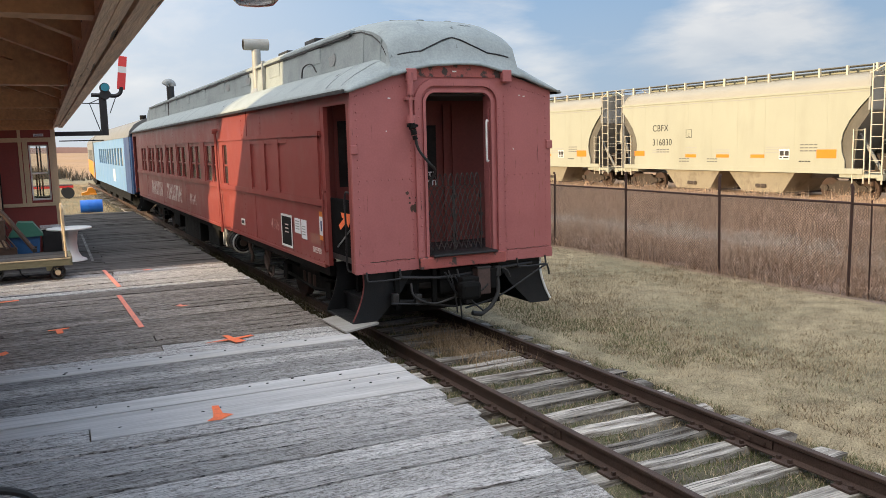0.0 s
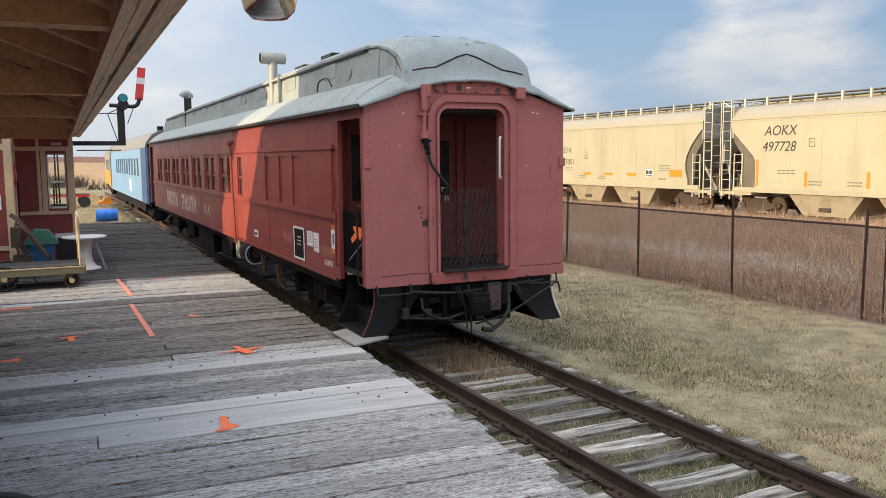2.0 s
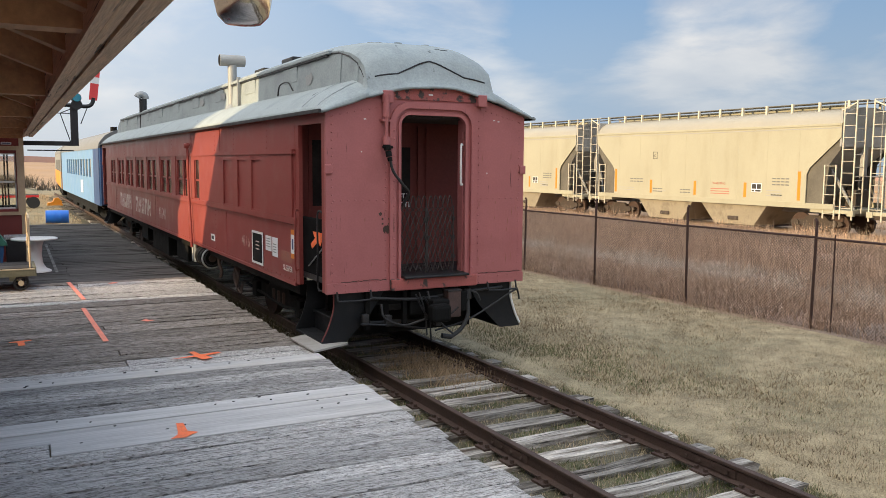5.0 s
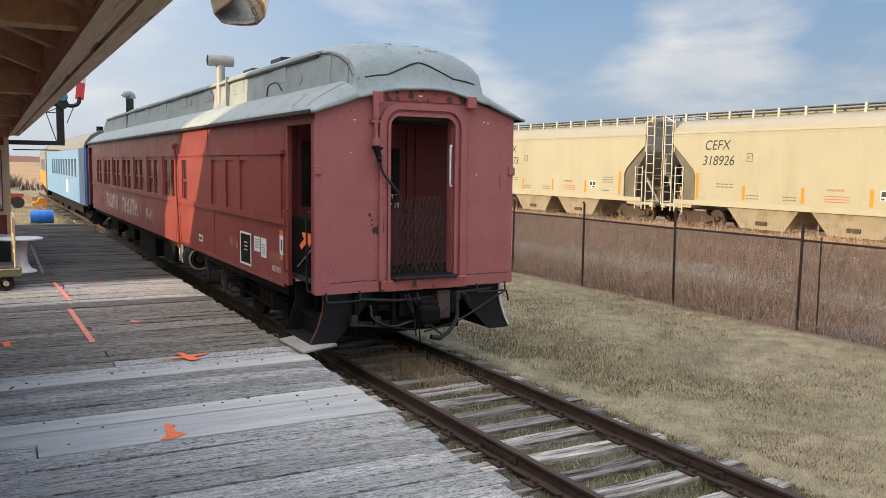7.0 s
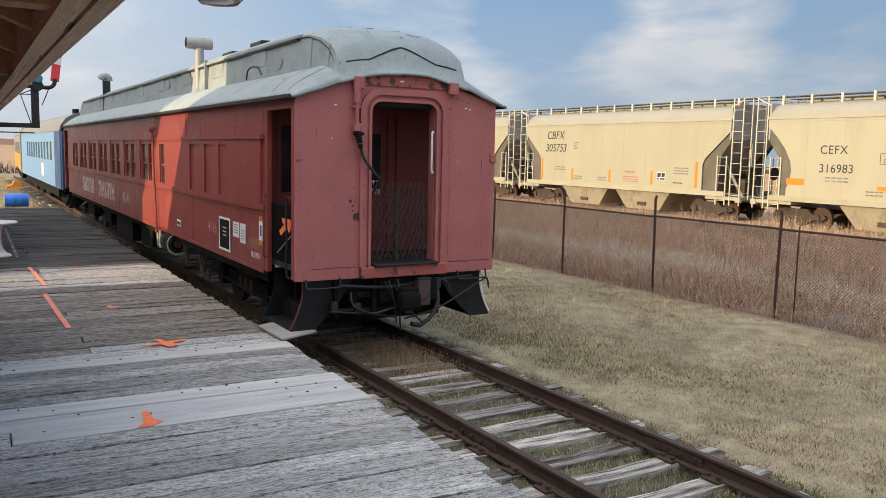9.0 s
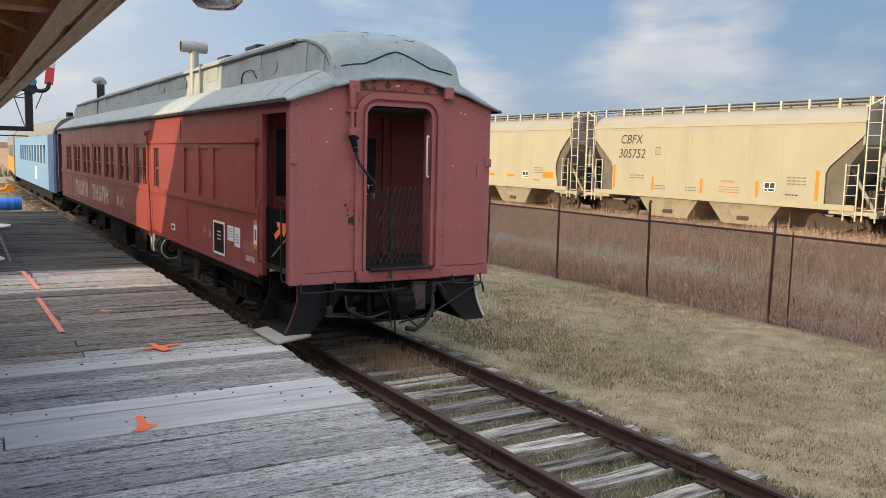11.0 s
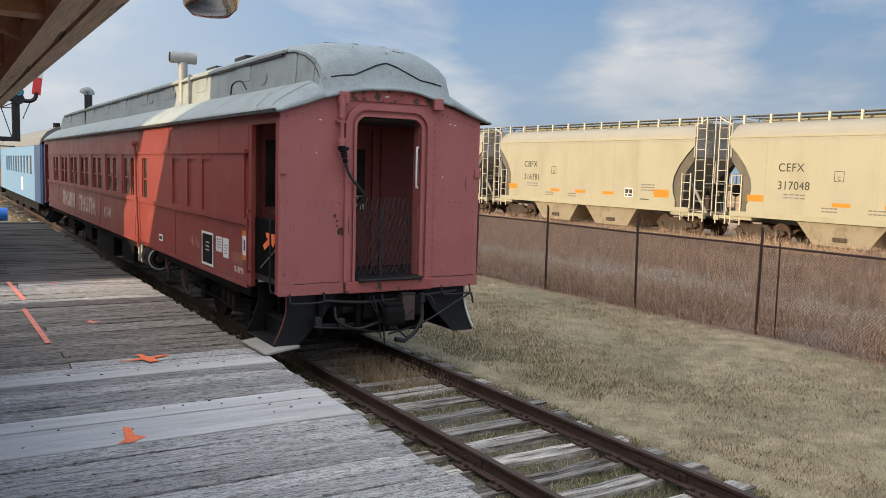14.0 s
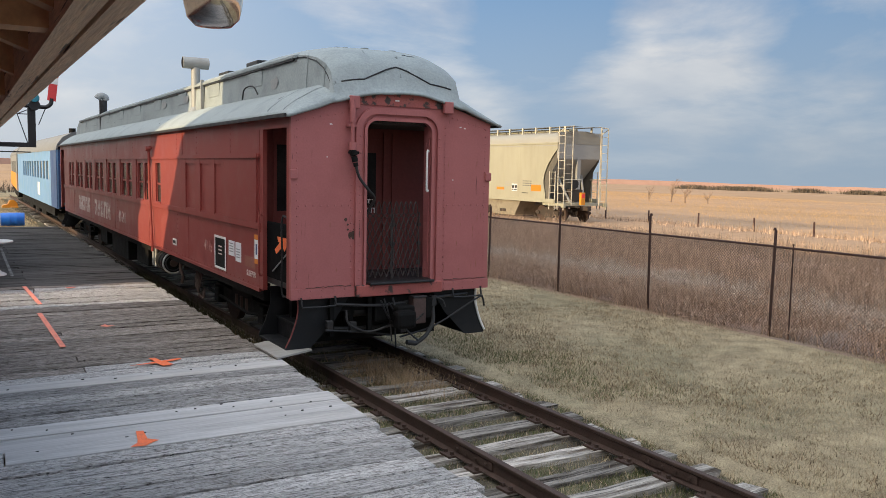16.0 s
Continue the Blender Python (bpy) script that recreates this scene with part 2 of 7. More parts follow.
WORN_LETTER = material("worn_reddish_lettering", (0.42, 0.24, 0.21), 0.7, 0, 0.2, 6, 50, 0.05, dirt=(0.29, 0.08, 0.07), dirt_at=(0.48, 0.6), dirt_scale=9)
WEED_TOP = material("dull_weed_tops", (0.29, 0.235, 0.19), 0.95, 0, 0.15, 1, 10, 0, rand=0.6, per_island=True, spec=0.1)
LEAF = material("dead_brown_leaves", (0.25, 0.185, 0.12), 0.95, 0, 0.15, 1, 10, 0, rand=0.6, per_island=True, spec=0.1)
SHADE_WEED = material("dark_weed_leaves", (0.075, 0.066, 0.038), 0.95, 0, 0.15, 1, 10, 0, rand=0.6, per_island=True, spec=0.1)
TUFT = material("dry_brown_clump", (0.40, 0.285, 0.18), 0.95, 0, 0.15, 1, 10, 0, rand=0.6, per_island=True, spec=0.1)
LETTER = material("faded_white_lettering", (0.62, 0.52, 0.48), 0.7, 0, 0.2, 6, 50, 0.05, dirt=(0.30, 0.09, 0.08), dirt_at=(0.52, 0.62), dirt_scale=9)
GALV = material("galvanised_pipe", (0.30, 0.31, 0.31), 0.55, 0.3, 0.2, 5, 50, 0.08, dirt=(0.20, 0.195, 0.185))
STEEL_DARK = material("dark_steel", (0.032, 0.032, 0.034), 0.5, 0.5, 0.3, 5, 50, 0.1)
CREAM = material("cream_hopper_paint", (0.34, 0.325, 0.25), 0.55, 0, 0.06, 0.5, 20, 0.03, dirt=(0.285, 0.265, 0.195), dirt_at=(0.5, 0.85), dirt_scale=0.6,
                 dirt_stretch=(1, 1.6, 0.4), rand=0.04, spec=0.3)
CREAM_PALE = material("pale_hopper_paint", (0.34, 0.345, 0.285), 0.55, 0, 0.06, 0.5, 20, 0.03, dirt=(0.29, 0.29, 0.235), dirt_at=(0.5, 0.85), dirt_scale=0.6,
                      dirt_stretch=(1, 1.6, 0.4), spec=0.3)
# Greyer than the sides, in place of shading over the curved roof.
CREAM_ROOF = material("greyish_cream_roof", (0.275, 0.262, 0.225), 0.6, 0, 0.08, 0.8, 20, 0.03)
# Weathered cream, darkened further for the shade under the car.
BAY = material("weathered_shaded_bay", (0.255, 0.222, 0.165), 0.7, 0, 0.15, 1, 20, 0.05, dirt=(0.12, 0.095, 0.07), dirt_at=(0.5, 0.75), dirt_scale=1.2)
LADDER = material("cream_ladder_paint", (0.50, 0.46, 0.375), 0.6, 0, 0.1, 3, 30, 0)
HOPPER_GREY = material("grey_hopper_end", (0.30, 0.30, 0.29), 0.6, 0, 0.12, 1, 30, 0.05)
SHADE_GREY = material("shade_grey_end_plate", (0.125, 0.115, 0.098), 0.8, 0, 0.3, 1.5, 30, 0.05, spec=0.2)
TRUCK_BROWN = material("rusty_truck_casting", (0.055, 0.041, 0.033), 0.8, 0.1, 0.35, 4, 50, 0.2)
WARN = material("faded_red_lettering", (0.36, 0.12, 0.09), 0.6, 0, 0.15, 3, 40, 0)
RUN_GREY = material("dull_grating_steel", (0.15, 0.15, 0.145), 0.6, 0.3, 0.2, 4, 40, 0.05)
INK = material("black_lettering", (0.03, 0.03, 0.03), 0.6, 0, 0.1, 3, 40, 0)
ORANGE = material("orange_reflective_tape", (0.62, 0.19, 0.012), 0.5, 0, 0.06, 3, 40, 0)
SPRAY_FADED = material("faded_orange_spray", (0.85, 0.27, 0.19), 0.8, 0, 0.3, 12, 60, 0.1)
PLATE_WOOD = material("tan_plank", (0.33, 0.31, 0.285), 0.85, 0, 0.2, 3, 25, 0.2, stretch=(0.4, 3, 1))
SPRAY = material("orange_spray_paint", (0.95, 0.19, 0.06), 0.7, 0, 0.2, 12, 60, 0.1)
FENCE = material("rusty_fence_steel", (0.070, 0.038, 0.032), 0.8, 0.3, 0.3, 6, 60, 0.15)
WIRE = material("dull_fence_wire", (0.14, 0.105, 0.095), 0.7, 0.5, 0.2, 6, 60, 0)
GROUND = material("dry_lawn_soil", (0.345, 0.280, 0.18), 0.95, 0, 0.55, 3.0, 55, 0.9, dirt=(0.26, 0.225, 0.145), dirt_at=(0.45, 0.62), dirt_scale=0.35, spec=0.1)
TRACK_SOIL = material("dark_track_soil", (0.115, 0.10, 0.078), 0.95, 0, 0.5, 3.0, 40, 0.8, dirt=(0.13, 0.12, 0.075), dirt_at=(0.45, 0.6), dirt_scale=2.0, spec=0.1)
FIELD = material("dry_prairie", (0.40, 0.262, 0.165), 0.95, 0, 0.22, 0.05, 1.6, 0.4, dirt=(0.38, 0.235, 0.12), dirt_at=(0.46, 0.66), dirt_scale=0.02,
                 dirt_stretch=(1.0, 0.25, 1), spec=0.1)
GRASS = material("dry_grass_blades", (0.40, 0.315, 0.205), 0.9, 0, 0.15, 1, 10, 0, rand=0.6, per_island=True, spec=0.15)
GREEN_GRASS = material("green_grass_tufts", (0.135, 0.15, 0.068), 0.9, 0, 0.15, 1, 10, 0, rand=0.4, per_island=True, spec=0.15)
LITTER = material("weed_litter", (0.30, 0.19, 0.135), 0.95, 0, 0.35, 0.6, 14, 0.5, dirt=(0.24, 0.18, 0.145), dirt_at=(0.45, 0.65), dirt_scale=0.4, spec=0.1)
WEED = material("dry_reddish_weeds", (0.45, 0.312, 0.222), 0.95, 0, 0.15, 1, 10, 0, rand=0.75, per_island=True, spec=0.1)
WEED_GREY = material("dry_grey_weeds", (0.52, 0.43, 0.35), 0.95, 0, 0.15, 1, 10, 0, rand=0.6, per_island=True, spec=0.1)
SIDING = material("dark_red_siding", (0.24, 0.05, 0.042), 0.65, 0, 0.15, 2, 30, 0.1)
TRIM = material("tan_trim_paint", (0.58, 0.45, 0.29), 0.65, 0, 0.12, 2, 30, 0.08)
EAVE_WOOD = material("brown_stained_eave", (0.56, 0.31, 0.155), 0.7, 0, 0.25, 2, 30, 0.15, stretch=(1, 0.25, 1))
FASCIA = material("weathered_fascia", (0.80, 0.58, 0.39), 0.85, 0, 0.2, 3, 30, 0.4, stretch=(3, 0.2, 3), dirt=(0.42, 0.27, 0.17), dirt_at=(0.58, 0.74), dirt_stretch=(3, 0.3, 3), cracks=(9.0, (4.0, 0.12, 4.0), 0.62))
SHINGLE = material("roof_shingles", (0.14, 0.12, 0.10), 0.95, 0, 0.3, 3, 50, 0.3)
BLUE_PAINT = material("light_blue_coach_paint", (0.15, 0.29, 0.50), 0.5, 0, 0.08, 1, 30, 0.04, dirt=(0.15, 0.28, 0.39))
BLUE_DARK = material("dark_blue_coach_paint", (0.025, 0.065, 0.18), 0.5, 0, 0.1, 1, 30, 0.04)
BLUE_PLASTIC = material("blue_plastic", (0.01, 0.14, 0.62), 0.35, 0, 0.06, 3, 30, 0.02)
YELLOW = material("yellow_orange_paint", (0.62, 0.24, 0.015), 0.5, 0, 0.1, 2, 30, 0.04)
GREEN_LID = material("green_plastic", (0.03, 0.14, 0.10), 0.45, 0, 0.1, 2, 30, 0.03)
BRIGHT_RED = material("bright_red_paint", (0.62, 0.02, 0.02), 0.4, 0, 0.1, 3, 30, 0.03)
TEAL = material("graffiti_teal", (0.03, 0.32, 0.27), 0.5, 0, 0.1, 3, 30, 0)
GBLUE = material("graffiti_blue", (0.02, 0.13, 0.38), 0.5, 0, 0.1, 3, 30, 0)
GPINK = material("graffiti_red", (0.48, 0.05, 0.08), 0.5, 0, 0.1, 3, 30, 0)
PAPER = material("white_paper", (0.72, 0.73, 0.75), 0.6, 0, 0.04, 3, 30, 0)
RUBBER = material("black_rubber", (0.018, 0.018, 0.018), 0.65, 0, 0.2, 6, 50, 0.05)
CHROME = material("bright_metal_lamp", (0.75, 0.70, 0.65), 0.15, 1.0, 0.05, 3, 30, 0)
STRIPE_RED = material("signal_red", (0.68, 0.05, 0.05), 0.5, 0, 0.08, 3, 30, 0)
TEAL_LENS = material("teal_lens", (0.02, 0.22, 0.30), 0.2, 0, 0.05, 3, 30, 0)
HEDGE = material("dark_brush", (0.11, 0.085, 0.06), 0.95, 0, 0.3, 2, 30, 0, rand=0.3, per_island=True)
HILL = material("far_hills", (0.33, 0.215, 0.185), 0.95, 0, 0.1, 0.005, 0.05, 0)
PANE = glass("window_glass")
DUSTY = material("dusty_dark_pane", (0.02, 0.021, 0.022), 0.16, 0, 0.2, 3, 30, 0.02, dirt=(0.035, 0.035, 0.033), dirt_at=(0.5, 0.7), spec=0.25)


# ---- building blocks ----
def part(name, bm, mat, parent=None, label="", smooth=False):
    me = bpy.data.meshes.new(name)
    bmesh.ops.recalc_face_normals(bm, faces=bm.faces)
    bm.to_mesh(me)
    bm.free()
    me.materials.append(mat)
    if smooth:
        for p in me.polygons:
            p.use_smooth = True
        me.set_sharp_from_angle(angle=radians(40))
    ob = new(name, me)
    ob.parent = parent
    if label:
        ob["label"] = label
    return ob


def thing(name, label, category, group="", kind="", at=(0, 0, 0)):
    ob = new(name)
    ob.location = at
    return tagged(ob, label, category, group, kind)


def mesh_of(name, verts, faces, mat, parent=None):
    """A mesh from arrays: verts n x 3, faces all of one size."""
    verts, faces = np.asarray(verts, dtype=np.float32), np.asarray(faces, dtype=np.int32)
    me = bpy.data.meshes.new(name)
    k = faces.shape[1]
    me.vertices.add(len(verts)); me.vertices.foreach_set("co", verts.ravel())
    me.loops.add(faces.size); me.loops.foreach_set("vertex_index", faces.ravel())
    me.polygons.add(len(faces)); me.polygons.foreach_set("loop_start", np.arange(0, faces.size, k, dtype=np.int32))
    me.update(calc_edges=True)
    me.materials.append(mat)
    ob = new(name, me)
    ob.parent = parent
    return ob


def box(bm, x0, x1, y0, y1, z0, z1, bevel=0.0):
    m = Matrix.Translation(((x0 + x1) / 2, (y0 + y1) / 2, (z0 + z1) / 2)) @ Matrix.Diagonal((x1 - x0, y1 - y0, z1 - z0, 1))
    g = bmesh.ops.create_cube(bm, size=1, matrix=m)
    if bevel:
        edges = {e for v in g["verts"] for e in v.link_edges}
        bmesh.ops.bevel(bm, geom=list(edges), offset=bevel, segments=2, affect="EDGES", profile=0.5)
    return bm


def B(x0, x1, y0, y1, z0, z1, bevel=0.0):
    return box(bmesh.new(), x0, x1, y0, y1, z0, z1, bevel)


def rod(bm, p, q, r, n=10, r2=None):
    p, q = Vector(p), Vector(q)
    m = Matrix.Translation((p + q) / 2) @ (q - p).to_track_quat("Z", "Y").to_matrix().to_4x4()
    bmesh.ops.create_cone(bm, cap_ends=True, segments=n, radius1=r, radius2=r if r2 is None else r2, depth=(q - p).length, matrix=m)
    return bm


def R(p, q, r, n=10, r2=None):
    return rod(bmesh.new(), p, q, r, n, r2)


def tube(bm, pts, r, n=8):
    """A bent pipe through the points, with a ring at each."""
    pts = [Vector(p) for p in pts]
    rings = []
    for i, p in enumerate(pts):
        d = (pts[min(i + 1, len(pts) - 1)] - pts[max(i - 1, 0)]).normalized()
        q = d.to_track_quat("Z", "Y").to_matrix()
        if rings:
            # keep the rings from twisting
            side = (last - d * last.dot(d)).normalized()
            q = Matrix((side, d.cross(side), d)).transposed()
        last = q.col[0].copy()
        rings.append([bm.verts.new(p + q @ Vector((r * math.cos(a), r * math.sin(a), 0))) for a in [2 * math.pi * k / n for k in range(n)]])
    for a, b in zip(rings, rings[1:]):
        for k in range(n):
            bm.faces.new((a[k], a[(k + 1) % n], b[(k + 1) % n], b[k]))
    bm.faces.new(rings[0][::-1]); bm.faces.new(rings[-1])
    return bm


def curve_pts(pts, steps=6):
    """Points rounded by a Catmull-Rom curve."""
    pts = [Vector(p) for p in pts]
    ext = [pts[0] * 2 - pts[1]] + pts + [pts[-1] * 2 - pts[-2]]
    res = []
    for i in range(1, len(ext) - 2):
        a, b, c, d = ext[i - 1:i + 3]
        for k in range(steps):
            t = k / steps
            res.append(0.5 * ((2 * b) + (c - a) * t + (2 * a - 5 * b + 4 * c - d) * t * t + (3 * b - a - 3 * c + d) * t ** 3))
    return res + [pts[-1]]


def prism(bm, outline, axis, a, b):
    """A flat outline drawn out between a and b along an axis. The outline gives the two other coordinates in x, y, z order."""
    def at(p, v):
        return {"x": (v, p[0], p[1]), "y": (p[0], v, p[1]), "z": (p[0], p[1], v)}[axis]
    lo = [bm.verts.new(at(p, a)) for p in outline]
    hi = [bm.verts.new(at(p, b)) for p in outline]
    n = len(outline)
    bm.faces.new(lo); bm.faces.new(hi[::-1])
    for i in range(n):
        bm.faces.new((lo[i], lo[(i + 1) % n], hi[(i + 1) % n], hi[i]))
    return bm


def PR(outline, axis, a, b):
    return prism(bmesh.new(), outline, axis, a, b)


def rivets(bm, places, r, n=6):
    """Low rivet heads: a place and the outward direction for each."""
    for p, d in places:
        rod(bm, p, Vector(p) + Vector(d) * r * 0.7, r, n, r * 0.55)
    return bm


def text(name, words, size, m, mat, parent, label="", shear=0.0, space=1.0, thick=0.002):
    c = bpy.data.curves.new(name, "FONT")
    c.body, c.size, c.extrude, c.shear, c.space_character = words, size, thick, shear, space
    c.align_x = "LEFT"
    tmp = bpy.data.objects.new(name, c)
    me = bpy.data.meshes.new_from_object(tmp)
    bpy.data.objects.remove(tmp)
    me.name = name
    me.transform(m)
    me.materials.clear(); me.materials.append(mat)
    ob = new(name, me)
    ob.parent = parent
    if label:
        ob["label"] = label
    return ob


def blades(n, xs, ys, zs, heights, width, lean=0.4, rng=None):
    """Thin leaning blades, a triangle each."""
    a = rng.uniform(0, 2 * np.pi, n)
    w = width * rng.uniform(0.6, 1.3, n)
    dx, dy = np.cos(a) * w, np.sin(a) * w
    b = rng.uniform(0, 2 * np.pi, n)
    l = lean * heights * rng.uniform(0, 1, n)
    v = np.empty((n, 3, 3))
    v[:, 0] = np.c_[xs - dx, ys - dy, zs]
    v[:, 1] = np.c_[xs + dx, ys + dy, zs]
    v[:, 2] = np.c_[xs + np.cos(b) * l, ys + np.sin(b) * l, zs + heights]
    return v.reshape(-1, 3), np.arange(3 * n).reshape(-1, 3)


# ---- ground ----
def ground_height(x, y):
    if x < -1.7:
        z = -0.22 + 0.30 * min(max((y - 22) / 8, 0), 1)
    elif x < 1.75:
        z = -0.235
    elif x < 21:
        z = -0.20 + 0.10 * min(max((x - 3) / 4.5, 0), 1)
    elif x < 24:
        z = -0.10 + 0.02 * (x - 21)
    elif x < 30:
        z = -0.04
    else:
        z = -0.04 - min(x - 30, 6) * 0.12 - max(x - 36, 0) * 0.0160
    return z


def make_ground():
    xs = [-4200, -1500, -500, -200, -80, -40, -20, -8, -3, -1.7, -1.4, -0.7, 0, 0.7, 1.4, 1.8] + [2.4 + 0.6 * i for i in range(9)] + \
         [8, 9, 10, 11.5, 13, 15, 17, 19, 21, 22.5, 24, 27, 30, 33, 36, 45, 60, 90, 150, 300, 600, 1200, 2400, 4200]
    ys = [-4200, -1500, -500, -200, -80, -40, -20, -14] + [-12 + i for i in range(42)] + [32, 36, 40, 50, 65, 90, 130, 200, 350, 600, 1000, 1800, 3000, 4200]
    bm = bmesh.new()
    grid = []
    for x in xs:
        row = []
        for y in ys:
            z = ground_height(x, y)
            if abs(x) < 25 and -14 < y < 40:
                z += 0.03 * noise.noise((x * 0.5, y * 0.5, 0))
            if abs(x) > 60 or y > 60:
                z += 0.6 * noise.noise((x * 0.01, y * 0.01, 3)) * min(1, max(abs(x), y) / 300)
            row.append(bm.verts.new((x, y, z)))
        grid.append(row)
    for i in range(len(xs) - 1):
        for j in range(len(ys) - 1):
            f = bm.faces.new((grid[i][j], grid[i + 1][j], grid[i + 1][j + 1], grid[i][j + 1]))
            f.material_index = 3 if -1.75 < xs[i] < 1.3 and -80 < ys[j] < 60 else 0 if -80 < xs[i] < 7 and -80 < ys[j] < 80 else 2 if 7 < xs[i] < 23 and -80 < ys[j] < 200 else 1
            f.smooth = True
    ob = part("ground", bm, GROUND)
    ob.data.materials.append(FIELD)
    ob.data.materials.append(LITTER)
    ob.data.materials.append(TRACK_SOIL)
    tagged(ob, "dry tan grass and prairie reaching to the horizon", "ground", kind="structure")


make_ground()


# ---- the siding track ----
def make_track():
    track = thing("railway_track", "rusty rails on weathered grey wooden ties in grass", "railway track", kind="structure")
    prof = [(-0.07, -0.165), (0.07, -0.165), (0.07, -0.152), (0.012, -0.135), (0.012, -0.045), (0.036, -0.03), (0.036, -0.004), (0.028, 0),
            (-0.028, 0), (-0.036, -0.004), (-0.036, -0.03), (-0.012, -0.045), (-0.012, -0.135), (-0.07, -0.152)]
    for x in (-0.7525, 0.7525):
        ob = part("rail", PR([(x + a, b) for a, b in prof], "y", -16, 70), RUST, track, "rusty steel rail")
    rng = random.Random(4)
    shapes = []
    for k in range(4):
        bm = bmesh.new()
        box(bm, -1.28, 1.28, -0.11, 0.11, -0.16, 0)
        bmesh.ops.subdivide_edges(bm, edges=[e for e in bm.edges if abs((e.verts[0].co - e.verts[1].co).x) > 1], cuts=7)
        for v in bm.verts:
            end = abs(v.co.x) > 1.2
            v.co.y += rng.uniform(-0.012, 0.012)
            v.co.z += rng.uniform(-0.012, 0.004) if v.co.z > -0.05 else 0
            if end:
                v.co.x += rng.uniform(-0.05, 0.05)
        bmesh.ops.recalc_face_normals(bm, faces=bm.faces)
        me = bpy.data.meshes.new("tie")
        bm.to_mesh(me); bm.free()
        me.materials.append(TIE_WOOD)
        shapes.append(me)
    bm = B(-0.15, 0.15, -0.095, 0.095, 0, 0.022)
    for dx in (-0.1, 0.1):
        for dy in (-0.06, 0.06):
            box(bm, dx * 0.95 - 0.016, dx * 0.95 + 0.016, dy - 0.016, dy + 0.016, 0.022, 0.055)
    plate = bpy.data.meshes.new("tie_plate")
    bm.to_mesh(plate); bm.free()
    plate.materials.append(RUST)
    y, k = -15.6, 0
    while y < 68:
        if y < 30 or k % 2 == 0:
            tie = new("tie", shapes[rng.randrange(4)])
            tie.location = (rng.uniform(-0.08, 0.08), y, -0.168 + rng.uniform(-0.012, 0.004))
            tie.rotation_euler = (rng.uniform(-0.02, 0.02), 0, rng.uniform(-0.035, 0.035))
            tie.parent = track
            if y < 3:
                for x in (-0.7525, 0.7525):
                    pl = new("tie_plate", plate)
                    pl.location = (x - tie.location.x, 0, 0)
                    pl.parent = tie
        y += rng.uniform(0.50, 0.60)
        k += 1
    # joint bars with bolts
    for x, y in ((-0.7525, -3.2), (0.7525, -4.4), (0.7525, -0.2)):
        bm = B(x - 0.03, x - 0.014, y - 0.35, y + 0.35, -0.125, -0.045)
        for i in range(4):
            rod(bm, (x - 0.03, y - 0.26 + 0.175 * i, -0.085), (x - 0.055, y - 0.26 + 0.175 * i, -0.085), 0.018, 6)
        part("joint_bar", bm, RUST, track)


make_track()


# ---- the wooden platform ----
PLATFORM_Z = 0.38


